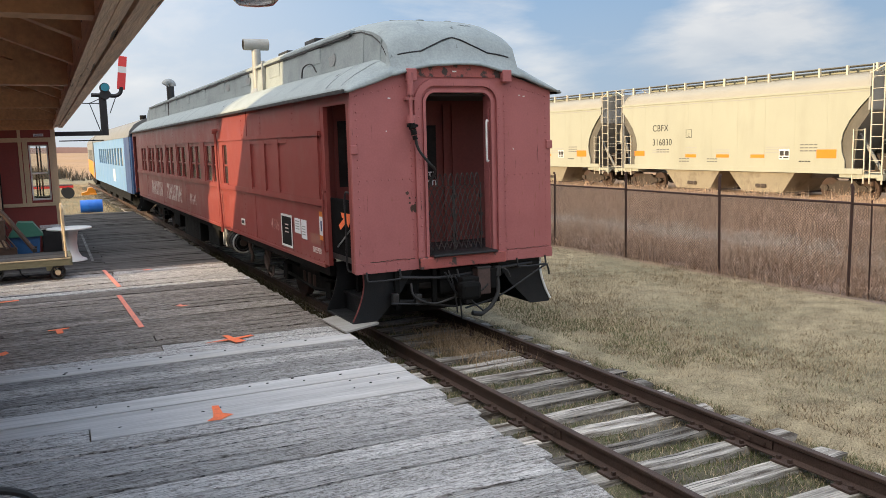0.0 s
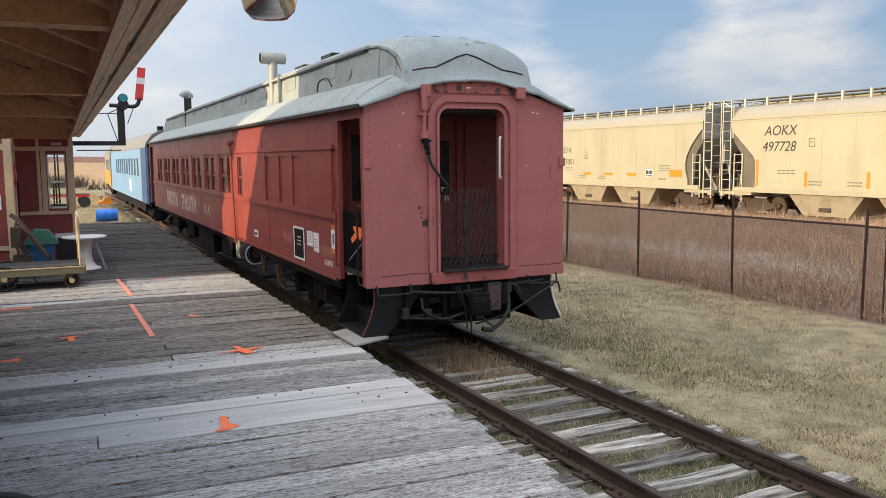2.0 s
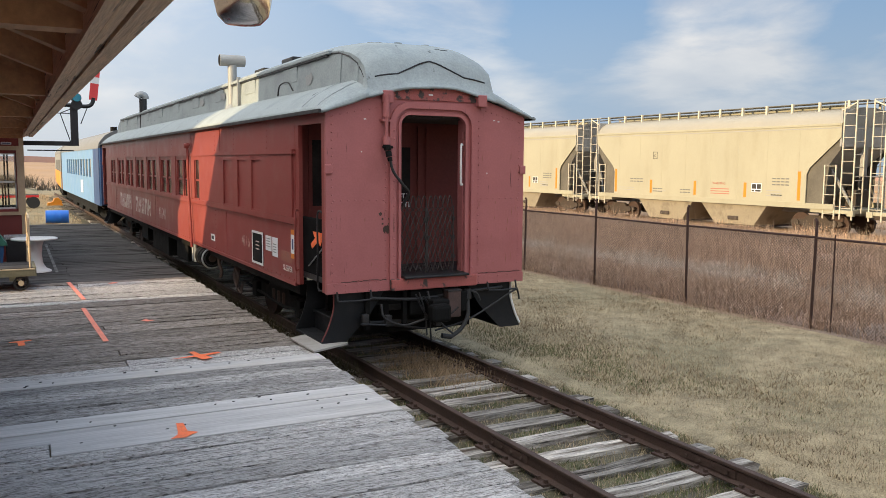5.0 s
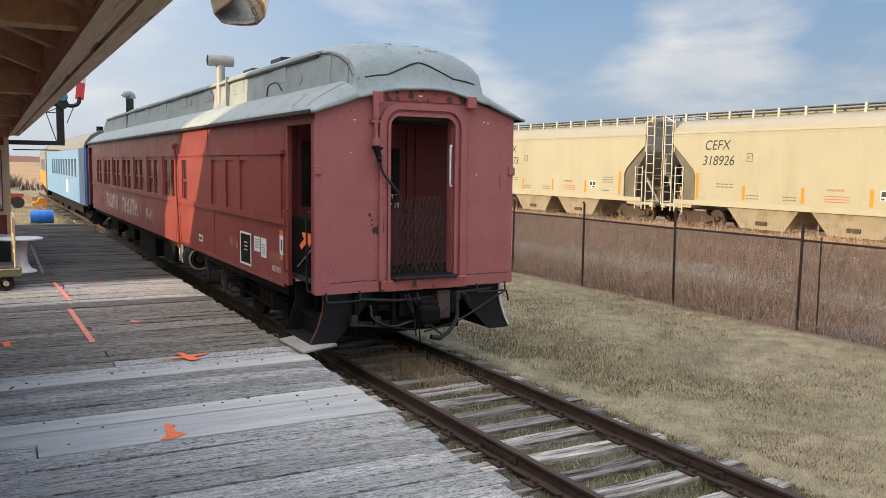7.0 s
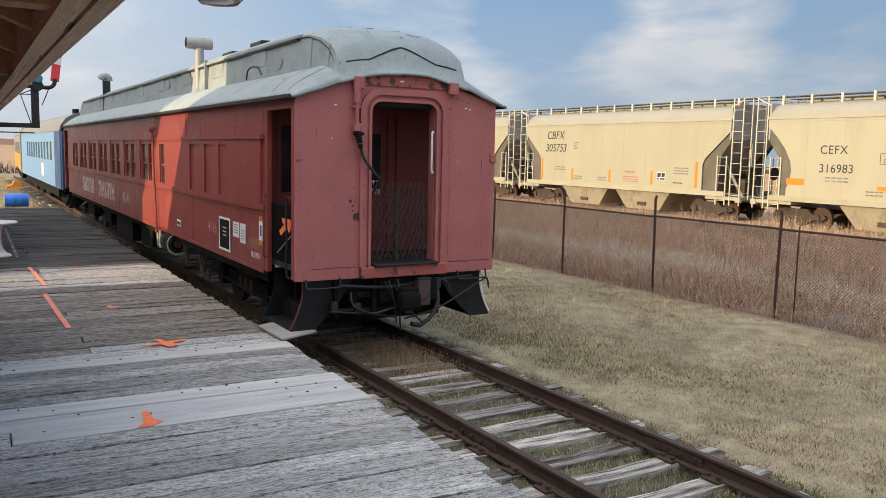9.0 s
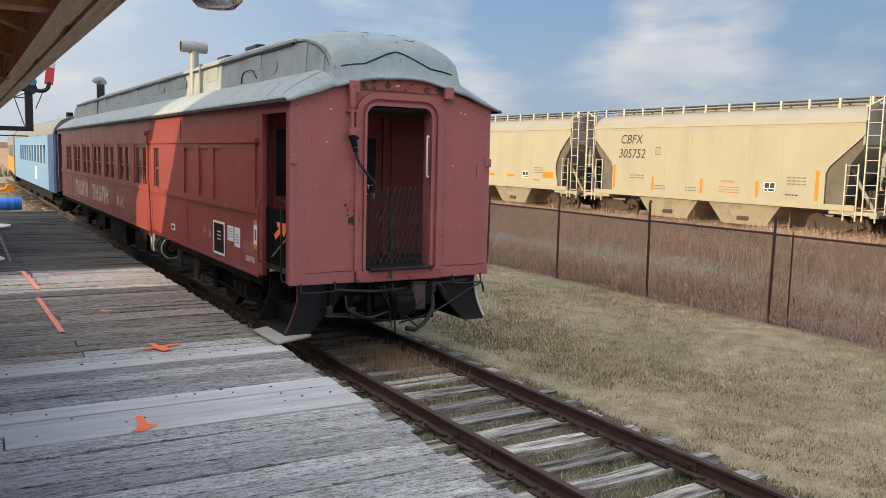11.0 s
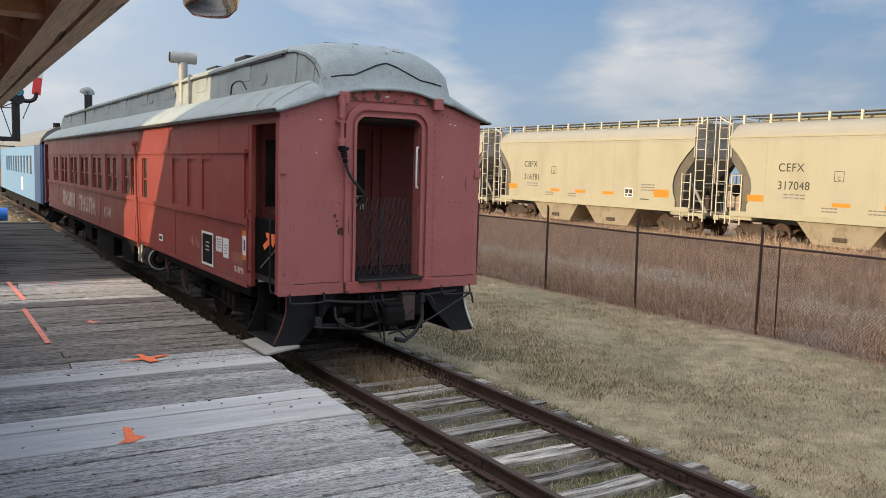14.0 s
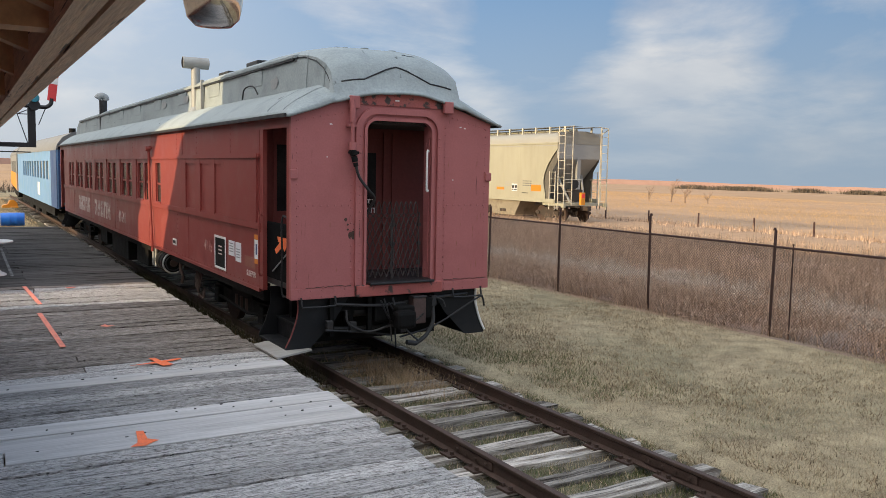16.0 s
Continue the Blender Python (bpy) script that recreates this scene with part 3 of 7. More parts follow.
def make_platform():
    rng = random.Random(7)
    deck = thing("platform", "weathered grey plank station platform with newer boards", "platform", kind="structure")
    shapes = {}
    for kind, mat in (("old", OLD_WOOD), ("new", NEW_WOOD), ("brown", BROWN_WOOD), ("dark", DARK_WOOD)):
        shapes[kind] = []
        for k in range(5):
            bm = B(-3.1, 0, -0.1345, 0.1345, -0.045, 0)
            bmesh.ops.subdivide_edges(bm, edges=[e for e in bm.edges if abs((e.verts[0].co - e.verts[1].co).x) > 1], cuts=5)
            for v in bm.verts:
                if kind != "new":
                    v.co.y += rng.uniform(-0.009, 0.009)
                    v.co.z += rng.uniform(-0.010, 0.004)
                    if v.co.x > -0.1:
                        v.co.x += rng.uniform(-0.022, 0.006)
                        v.co.z -= rng.uniform(0, 0.012)
            bmesh.ops.bevel(bm, geom=[e for e in bm.edges if e.calc_face_angle(0) > 0.8], offset=0.005, segments=1, affect="EDGES")
            bmesh.ops.recalc_face_normals(bm, faces=bm.faces)
            me = bpy.data.meshes.new("plank")
            bm.to_mesh(me); bm.free()
            me.materials.append(mat)
            shapes[kind].append(me)
    # the boards lie a little askew to the track
    askew = math.tan(radians(2.0))
    rows = [(-0.375, 0.35, True)] + [(-0.70 - 0.32 * k, 0.32, False) for k in range(4)] + [(-2.00 - 0.35 * k, 0.35, True) for k in range(3)]
    rows += [(-3.03 - 0.29 * k, 0.29, False) for k in range(37)] + [(-0.055 + 0.29 * k, 0.29, False) for k in range(85)]
    for y, wide, fresh in rows:
        edge = -1.70 + rng.uniform(-0.03, 0.03) * (2.2 if y < -3 else 1) - 0.05 * max(0, min(1.6, -y - 0.8)) - 0.012 * max(0, -y - 2)
        if fresh:
            edge = -1.70 - 0.05 * max(0, min(1.6, -y - 0.8))
        x = edge
        joint = 3.2 if fresh and y > -2.5 else 0.0 if fresh or -4.5 < y < -2.9 and rng.random() < 0.5 else rng.choice((1.2, -0.9, 2.2, 1.7, 3.0))
        for s in range(4):
            kind = "new" if fresh and not (s and -2.9 < y < -2.5) else "old"
            # Pale boards from 5.0 to 7.3 stand in for the sunlit strip.
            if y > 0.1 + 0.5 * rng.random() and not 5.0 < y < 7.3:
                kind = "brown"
            # Dark boards by the station; its deep shade is in their colour too.
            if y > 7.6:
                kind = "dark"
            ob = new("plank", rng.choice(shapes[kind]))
            ob.location = (x, y + (edge - x) * askew + rng.uniform(-0.003, 0.003), PLATFORM_Z + rng.uniform(-0.007, 0.004))
            ob.rotation_euler = (rng.uniform(-0.012, 0.012), rng.uniform(-0.002, 0.002), radians(-2.0) + rng.uniform(-0.002, 0.002))
            ob.parent = deck
            ob.scale = (1, wide / 0.29, 1)
            if s == 0 and joint:
                ob.scale = ((3.1 + joint) / 3.1, wide / 0.29, 1)
                x -= 3.105 + joint
            else:
                x -= 3.105
    # knots and nail heads that show on the newer boards
    for k in range(34):
        ky = rng.choice((-0.3, -1.9, -2.2, -2.5)) + rng.uniform(-0.1, 0.1)
        kx = rng.uniform(-6.5, -1.95)
        r = rng.uniform(0.004, 0.008)
        ring = [(kx + 2.2 * r * math.cos(a), ky + r * math.sin(a)) for a in [2 * math.pi * i / 8 for i in range(8)]]
        part("knot", PR(ring, "z", PLATFORM_Z - 0.002, PLATFORM_Z + 0.0065), DARK_WOOD, deck)
    part("joist", B(-2.05, -1.9, -13.5, 24.5, 0.05, 0.325), TIE_WOOD, deck)
    part("joist", B(-5.2, -5.05, -13.5, 24.5, 0.05, 0.325), TIE_WOOD, deck)
    for i in range(15):
        part("post", B(-2.04, -1.91, -13 + i * 2.6, -12.85 + i * 2.6, -0.35, 0.05), TIE_WOOD, deck)


make_platform()


# ---- the red coach ----
NOSE = 0.96
HOOD_Y = (-0.09, 0.0, 0.13, 0.3, 0.6, 1.0, 1.6, 2.5)
HOOD_MIDDLE = (3.75, 3.92, 4.13, 4.29, 4.41, 4.465, 4.50, 4.515)
HOOD_SHOULDER = (3.66, 3.87, 4.00, 4.11, 4.22, 4.30, 4.34, 4.36)


def roof_height(x, y, length=25.0):
    """The roof over the car: side decks, and the raised clerestory whose ends come down as a rounded hood."""
    e = min(y, length - y)
    a = abs(x - 0.03)
    if a < NOSE:
        m, r = np.interp(e, HOOD_Y, HOOD_MIDDLE), np.interp(e, HOOD_Y, HOOD_SHOULDER)
        hood = m + (r - m) * (a / NOSE) ** 4.5
        front = np.interp(a, (0.0, 0.35, 0.62, 0.96), (3.785, 3.77, 3.712, 3.615))
        k = min(1, max(0, (e + 0.09) / 0.20))
        return front + (hood - front) * k
    deck = np.interp(a, (0.96, 1.08, 1.2, 1.35, 1.5, 1.6), (3.86, 3.82, 3.75, 3.66, 3.54, 3.42))
    edge = np.interp(a, (0.96, 1.2, 1.6), (3.62, 3.53, 3.405))
    k = min(1, max(0, (e + 0.09) / 0.5)) ** 0.5
    return edge + (deck - edge) * k


SOOT = material("soot_black_board", (0.004, 0.004, 0.0045), 0.85, 0, 0.3, 4, 50, 0.1, spec=0.08)
PIPE = material("greasy_dark_pipe", (0.030, 0.029, 0.030), 0.45, 0.2, 0.35, 6, 60, 0.1)
PATCH = material("brownish_bare_patch", (0.29, 0.105, 0.075), 0.6, 0, 0.2, 4, 40, 0.1)
GATE = material("worn_dark_gate_steel", (0.042, 0.034, 0.033), 0.55, 0.2, 0.3, 6, 60, 0.1)
BUFFER = material("dull_brown_box", (0.075, 0.045, 0.04), 0.6, 0, 0.3, 4, 40, 0.1)


def make_coach():
    coach = thing("passenger_coach", "faded red steel passenger coach with grey roof on the siding", "railway coach")
    L = 25.0
    T = 0.06
    # sides with real window openings
    windows = [(7.48, 7.95)]
    for k in range(6):
        windows += [(8.50 + 2.07 * k, 9.06 + 2.07 * k), (9.22 + 2.07 * k, 9.84 + 2.07 * k)]
    windows += [(21.05, 21.6), (21.75, 22.3)]
    for s in (-1, 1):
        def side(name, y0, y1, z0, z1, out=0.0, thick=T, mat=RED, label=""):
            a, b = sorted((s * (1.5 + out), s * (1.5 + out - thick)))
            return part(name, B(a, b, y0, y1, z0, z1), mat, coach, label)
        side("side_panel", 1.23, 23.75, 1.03, 1.92)
        side("letterboard", 1.23, 23.75, 2.80, 3.42)
        y = 1.23
        for y0, y1 in windows + [(23.75, 23.75)]:
            side("pilaster", y, y0, 1.92, 2.80)
            y = y1
        # mouldings
        side("belt_rail", 1.20, 23.78, 1.90, 1.985, 0.035, 0.05)
        side("belt_rail", 1.20, 23.78, 1.86, 1.885, 0.018, 0.03)
        side("top_moulding", 1.20, 23.78, 2.885, 2.93, 0.03, 0.05)
        side("side_sill", 1.23, 23.75, 1.02, 1.07, 0.012, 0.03)
        for y0, y1 in windows:
            a, b = sorted((s * 1.455, s * 1.465))
            pane = part("window_pane", B(a, b, y0 - 0.01, y1 + 0.01, 1.95, 2.80), DUSTY, coach)
            for yy in (y0, y1 - 0.04):
                a, b = sorted((s * 1.44, s * 1.475))
                part("sash", B(a, b, yy, yy + 0.04, 1.98, 2.80), RED, coach)
            part("sash", B(a, b, y0, y1, 2.36, 2.40), RED, coach)
            a, b = sorted((s * 1.47, s * 1.515))
            part("window_sill", B(a, b, y0 - 0.01, y1 + 0.01, 1.985, 2.01), RED, coach)
        for k in range(6):
            side("wide_pilaster", 9.95 + 2.07 * k, 10.46 + 2.07 * k, 1.985, 2.885, 0.02, 0.03)
        # plugged windows
        for y0, y1 in ((2.86, 3.39), (3.68, 4.27), (4.58, 5.28)):
            side("plugged_window", y0, y1, 2.0, 2.80, 0.004, 0.02)
            side("plug_sill", y0, y1, 1.985, 2.012, 0.022, 0.03)
        for y0, y1 in ((3.39, 3.68), (4.27, 4.58), (5.28, 5.62)):
            side("mullion", y0, y1, 1.987, 2.884, 0.034, 0.045)
        side("window_head", 2.86, 5.28, 2.80, 2.884, 0.030, 0.04)
        side("plain_panel", 1.30, 2.855, 1.987, 2.884, 0.030, 0.04)
        side("drip_moulding", 1.22, 5.65, 2.885, 2.945, 0.052, 0.06)
        side("plate_seam", 5.62, 5.64, 2.96, 3.40, 0.008, 0.02)
        for y0 in (5.2, 8.6, 12.9, 17.2, 21.0):
            side("plate_seam", y0, y0 + 0.016, 1.08, 1.86, 0.006, 0.02)
        # rivets on the plates' joints
        bm = bmesh.new()
        seams = [6.05, 8.25, 12.55, 16.65, 20.75]
        pl = [((s * 1.5, yy, 1.12 + 0.09 * i), (s, 0, 0)) for yy in seams for i in range(9)]
        pl += [((s * 1.5, yy, 2.98 + 0.09 * i), (s, 0, 0)) for yy in seams + [2.6, 4.6, 10.4, 14.6, 18.6] for i in range(5)]
        pl += [((s * 1.5, 1.3 + 0.22 * i, 1.10), (s, 0, 0)) for i in range(100)]
        rivets(bm, pl, 0.013)
        tagged(part("rivet_line", bm, RED, coach), kind="stuff")
        # end door posts of the vestibules
        for y0, y1 in ((0.062, 0.16), (L - 0.16, L - 0.062)):
            side("corner_post", y0, y1, 1.08, 3.42)
        side("corner_return", 1.09, 1.228, 1.06, 3.27, -0.004)
        side("door_header", 0.16, 1.23, 3.27, 3.42)
        side("door_header", 23.75, L - 0.16, 3.27, 3.42)
        # tall pipe and hand rails
        if s < 0:
            x = -1.56
            part("side_pipe", tube(bmesh.new(), curve_pts([(-1.5, 8.3, 3.12), (-1.58, 8.3, 3.13), (x, 8.3, 3.0), (x, 8.27, 2.2), (x, 8.05, 0.95)], 4), 0.028), RED, coach, "red-painted pipe")
            part("pipe_cap", R((-1.53, 8.3, 3.10), (-1.63, 8.3, 3.10), 0.05), RED, coach)
        part("grab_rail", tube(bmesh.new(), curve_pts([(s * 1.49, 1.12, 2.10), (s * 1.555, 1.08, 2.08), (s * 1.56, 1.07, 1.7), (s * 1.555, 1.08, 1.30), (s * 1.49, 1.12, 1.27)], 4), 0.014), RED, coach)
        part("grab_rail", tube(bmesh.new(), curve_pts([(s * 1.46, 0.18, 2.1), (s * 1.5, 0.32, 2.1), (s * 1.5, 0.32, 1.6), (s * 1.5, 0.32, 1.12), (s * 1.46, 0.18, 1.1)], 4), 0.013), STEEL_DARK, coach)

    # the end wall with its rounded doorway, both ends
    for y, d in ((0.0, 1), (L, -1)):
        a, b = sorted((y, y + d * 0.06))
        x0, x1, top = -0.455, 0.525, 3.40
        part("end_panel", PR([(-1.5, 1.08), (x0 - 0.02, 1.08), (x0 - 0.02, 3.69), (-0.6, 3.69), (-1.5, 3.43)], "y", a, b), RED_END, coach, "faded pinkish red riveted end plate")
        part("end_panel", PR([(1.5, 1.08), (x1 + 0.02, 1.08), (x1 + 0.02, 3.69), (0.68, 3.69), (1.5, 3.43)], "y", a, b), RED_END, coach, "faded pinkish red riveted end plate")
        arc = [(x0 + 0.13 - 0.13 * math.cos(t), top - 0.13 + 0.13 * math.sin(t)) for t in [math.pi / 2 * i / 6 for i in range(7)]]
        arc += [(x1 - 0.13 + 0.13 * math.sin(t), top - 0.13 + 0.13 * math.cos(t)) for t in [math.pi / 2 * i / 6 for i in range(7)]]
        part("end_header", PR([(x0 - 0.02, top - 0.2), (x0, top - 0.2)] + arc + [(x1, top - 0.2), (x1 + 0.02, top - 0.2), (x1 + 0.02, 3.75), (x0 - 0.02, 3.75)], "y", a, b), RED_END, coach)
        # door frame: two raised bands round the opening
        for grow, w, out in ((0.0, 0.04, 0.03), (0.085, 0.085, 0.045)):
            def ring(g):
                X0, X1, TT, r = x0 - g, x1 + g, top + g, 0.14 + g
                return [(X0, 1.22)] + [(X0 + r - r * math.cos(t), TT - r + r * math.sin(t)) for t in [math.pi / 2 * i / 8 for i in range(9)]] + \
                       [(X1 - r + r * math.sin(t), TT - r + r * math.cos(t)) for t in [math.pi / 2 * i / 8 for i in range(9)]] + [(X1, 1.22)]
            inner, outer = ring(grow), ring(grow + w)
            bm = bmesh.new()
            for (p, q, m, n) in zip(inner, inner[1:], outer, outer[1:]):
                vs = [bm.verts.new((c[0], yy, c[1])) for yy in (y - d * out, y) for c in (p, q, n, m)]
                for f in ((0, 1, 2, 3), (4, 7, 6, 5), (0, 4, 5, 1), (1, 5, 6, 2), (2, 6, 7, 3), (3, 7, 4, 0)):
                    bm.faces.new([vs[i] for i in f])
            part("door_frame", bm, RED_END, coach)
        # deep jambs with bolts
        for xa, xb in ((x0 - 0.018, x0 - 0.002), (x1 + 0.002, x1 + 0.018)):
            a, b = sorted((y + d * 0.062, y + d * 0.20))
            jamb = part("door_jamb", B(xa, xb, a, b, 1.262, 3.36), RED_END, coach)
            bm = bmesh.new()
            inward = 1 if xa < 0 else -1
            rivets(bm, [((xb if inward > 0 else xa, y + d * 0.13, 1.36 + 0.11 * k), (inward, 0, 0)) for k in range(17)], 0.012)
            part("jamb_bolts", bm, RED_END, jamb)
        # small hinge lugs on the outer edges
        for xh in (-1.47, 1.47):
            a, b = sorted((y - d * 0.03, y))
            part("hinge_lug", B(xh - 0.05, xh + 0.05, a, b, 2.62, 2.74, 0.012), RED_END, coach)
        # bottom sill: thick plate, buffer beam, threshold
        a, b = sorted((y - d * 0.02, y + d * 0.05))
        part("end_sill", B(-1.505, -0.60, a, b, 1.075, 1.21), RED_END, coach)
        part("end_sill", B(0.67, 1.505, a, b, 1.075, 1.21), RED_END, coach)
        a, b = sorted((y - d * 0.10, y + d * 0.2))
        part("buffer_beam", B(-0.62, 0.69, a, b, 1.07, 1.225, 0.015), RED_CHIPPED, coach, "chipped red buffer beam")
        a, b = sorted((y - d * 0.16, y + d * 0.3))
        part("threshold", B(-0.45, 0.53, a, b, 1.228, 1.262, 0.012), STEEL_DARK, coach, "worn dark steel threshold plate")
        bm = bmesh.new()
        pl = []
        for i in range(22):
            pl += [((x, y, 1.25 + 0.10 * i), (0, -d, 0)) for x in (-1.42, 1.42, -0.67, 0.75)]
        for i in range(5):
            pl += [((-1.40 + 0.16 * i, y - d * 0.02, zz), (0, -d, 0)) for zz in (1.10, 1.185)]
            pl += [((1.40 - 0.16 * i, y - d * 0.02, zz), (0, -d, 0)) for zz in (1.10, 1.185)]
        for i in range(8):
            pl += [((-1.40 + 0.1 * i, y, 2.28), (0, -d, 0)), ((1.40 - 0.1 * i, y, 2.28), (0, -d, 0))]
            pl += [((-1.40 + 0.1 * i, y, 3.36 + 0.02 * i), (0, -d, 0)), ((1.40 - 0.09 * i, y, 3.36 + 0.022 * i), (0, -d, 0))]
        for i in range(18):
            pl += [((x, y - d * 0.045, 1.32 + 0.11 * i), (0, -d, 0)) for x in (-0.565, 0.635)]
        rivets(bm, pl, 0.013)
        tagged(part("rivet_line", bm, RED_END, coach), kind="stuff")
        # arched, badly chipped board over the door with two bolted brackets
        a, b = sorted((y - d * 0.02, y + d * 0.03))
        part("header_board", PR([(-0.64, 3.60), (0.72, 3.60), (0.70, 3.70), (0.4, 3.755), (0.04, 3.77), (-0.32, 3.755), (-0.62, 3.70)], "y", a, b), RED_CHIPPED, coach, "header board with badly flaked paint")
        a, b = sorted((y - d * 0.10, y - d * 0.02))
        for x in (-0.67, 0.75):
            part("bracket", B(x - 0.07, x + 0.07, a, b, 3.54, 3.70, 0.01), RED_END, coach)
    # rust blotches and wear on the end plate
    rng = random.Random(3)
    for x, z, r in ((-0.649, 1.887, 0.058), (-0.748, 2.097, 0.022), (-0.604, 2.075, 0.020), (-0.715, 2.03, 0.014), (-0.622, 2.03, 0.014), (-0.715, 1.965, 0.014), (-0.622, 1.965, 0.014)):
        ring = [(x + r * math.cos(t) * rng.uniform(0.75, 1.2), z + r * math.sin(t) * rng.uniform(0.75, 1.2)) for t in [2 * math.pi * i / 14 for i in range(14)]]
        part("rust_spot", PR(ring, "y", -0.0035, -0.0002), RUST, coach, "bare rusty patch")
    bm = bmesh.new()
    for x, z, w, h in ((-0.98, 3.32, 0.035, 0.014), (0.98, 3.36, 0.03, 0.012), (1.05, 3.345, 0.03, 0.014), (-0.05, 3.665, 0.06, 0.018), (-1.02, 2.90, 0.014, 0.014), (0.88, 2.62, 0.012, 0.02)):
        box(bm, x, x + w, -0.024 if z > 3.6 else -0.004, -0.0005, z, z + h)
    part("paint_chip", bm, WHITE, coach, "white paint chips")
    for x0, x1, z in ((-1.30, -0.66, 1.222), (0.76, 1.46, 1.226)):
        pts = [(x0 + (x1 - x0) * i / 16, -0.003, z + rng.uniform(-0.008, 0.008)) for i in range(17)]
        part("paint_crack", tube(bmesh.new(), pts, 0.0045, 5), RUST, coach, "rusty crack along the sill")
    bm = bmesh.new()
    for k in range(16):
        x, z = rng.choice((rng.uniform(0.76, 1.42), rng.uniform(0.80, 1.42), rng.uniform(-1.4, -0.7))), rng.uniform(1.3, 2.9)
        h = rng.uniform(0.03, 0.16)
        prism(bm, [(x, z), (x + 0.006, z + h * 0.4), (x + rng.uniform(-0.004, 0.006), z + h), (x - 0.006, z + h * 0.5)], "y", -0.0025, -0.0003)
    part("paint_flake", bm, PATCH, coach, "thin upright flakes in the paint")
    # part of a white notice on the inner door
    bm = bmesh.new()
    for x, z, w in ((0.15, 2.30, 0.06), (0.23, 2.30, 0.05), (0.145, 2.17, 0.04), (0.20, 2.17, 0.04), (0.255, 2.17, 0.03)):
        box(bm, x, x + w, 1.238, 1.242, z, z + 0.014)
        box(bm, x + w * 0.4, x + w * 0.4 + 0.014, 1.238, 1.242, z - 0.06, z)
    part("text_bar", bm, PAPER, coach, "part of a white painted word")
    # pipe with a valve and a hanging cable beside the doorway
    part("end_pipe", tube(bmesh.new(), [(-0.70, -0.09, 3.60), (-0.70, -0.09, 3.05)], 0.025), RED_END, coach)
    part("end_pipe", tube(bmesh.new(), [(-0.70, -0.09, 3.645), (-0.70, -0.09, 3.63), (-0.70, -0.09, 3.40), (-0.70, -0.09, 3.36)], 0.042, 12), RED_END, coach)
    part("pipe_flange", R((-0.70, -0.09, 3.10), (-0.70, -0.095, 3.00), 0.055, 12), RED_END, coach)
    part("pipe_clip", B(-0.76, -0.64, -0.10, -0.005, 3.30, 3.33), RED_END, coach)
    bm = R((-0.70, -0.095, 3.01), (-0.685, -0.11, 2.93), 0.048, 12)
    rod(bm, (-0.684, -0.112, 2.92), (-0.672, -0.12, 2.85), 0.040, 12)
    rod(bm, (-0.671, -0.121, 2.84), (-0.660, -0.125, 2.79), 0.032, 12)
    rod(bm, (-0.76, -0.11, 2.97), (-0.62, -0.11, 2.97), 0.018, 8)
    part("valve", bm, BLACK, coach, "black cable socket")
    part("cable", tube(bmesh.new(), curve_pts([(-0.665, -0.12, 2.84), (-0.62, -0.13, 2.66), (-0.48, -0.14, 2.48), (-0.38, -0.10, 2.38), (-0.40, -0.02, 2.26), (-0.44, 0.04, 2.14)], 5), 0.019), RUBBER, coach)
    # white grab handle on the door post
    part("grab_handle", tube(bmesh.new(), curve_pts([(0.50, 0.02, 3.02), (0.44, -0.05, 3.02), (0.43, -0.06, 2.9), (0.43, -0.06, 2.6), (0.44, -0.05, 2.48), (0.50, 0.02, 2.48)], 4), 0.014), WHITE, coach, "white grab handle")
    # roof, lofted along the car, coming down in a hood at both ends
    ys = [-0.09, -0.05, 0.0, 0.06, 0.13, 0.2, 0.3, 0.45, 0.6, 0.8, 1.0, 1.3, 1.6, 2.0, 2.5, 4, 6, 8, 10, 12.5]
    ys = ys + [L - y for y in ys[::-1][1:]]
    xs = [-1.58 + 0.07 * i for i in range(9)] + [-0.945, -0.915, -0.88, -0.83] + [-0.76 + 0.0932 * i for i in range(18)] + [0.89, 0.94, 0.975, 1.005] + [1.64 - 0.07 * i for i in range(8, -1, -1)]
    bm = bmesh.new()
    rows = []
    for y in ys:
        row = [bm.verts.new((x, y, roof_height(x, y) + 0.012 * noise.noise((x * 2.2, y * 1.1, 0)))) for x in xs]
        rows.append(row)
    for r0, r1 in zip(rows, rows[1:]):
        for i in range(len(xs) - 1):
            bm.faces.new((r0[i], r0[i + 1], r1[i + 1], r1[i]))
    roof = part("roof", bm, ROOF_GREY, coach, "grey painted canvas roof", smooth=True)
    mod = roof.modifiers.new("thickness", "SOLIDIFY")
    mod.thickness, mod.offset = 0.03, -1
    for s in (-1, 1):
        part("eave_strip", B(min(s * 1.59, s * 1.62), max(s * 1.59, s * 1.62), -0.08, L + 0.08, 3.385, 3.43), STEEL_DARK, coach)
        part("clerestory_edge", B(0.03 + min(s * 0.91, s * 1.0), 0.03 + max(s * 0.91, s * 1.0), 1.3, L - 1.3, 4.30, 4.345, 0.008), ROOF_GREY, coach)
        # A dark solid strip takes the place of shadow under the edge board.
        part("edge_gap", B(0.03 + min(s * 0.93, s * 0.985), 0.03 + max(s * 0.93, s * 0.985), 1.4, L - 1.4, 4.275, 4.298), STEEL_DARK, coach)
        for k in range(9):
            y = 2.8 + k * 2.4
            a, b = sorted((0.03 + s * 0.94, 0.03 + s * 0.972))
            part("clerestory_window", B(a, b, y, y + 0.7, 4.03, 4.27, 0.01), ROOF_GREY, coach)
    # seams over the end hood
    def seam(pts, r=0.011):
        return tube(bmesh.new(), pts, r, 6)
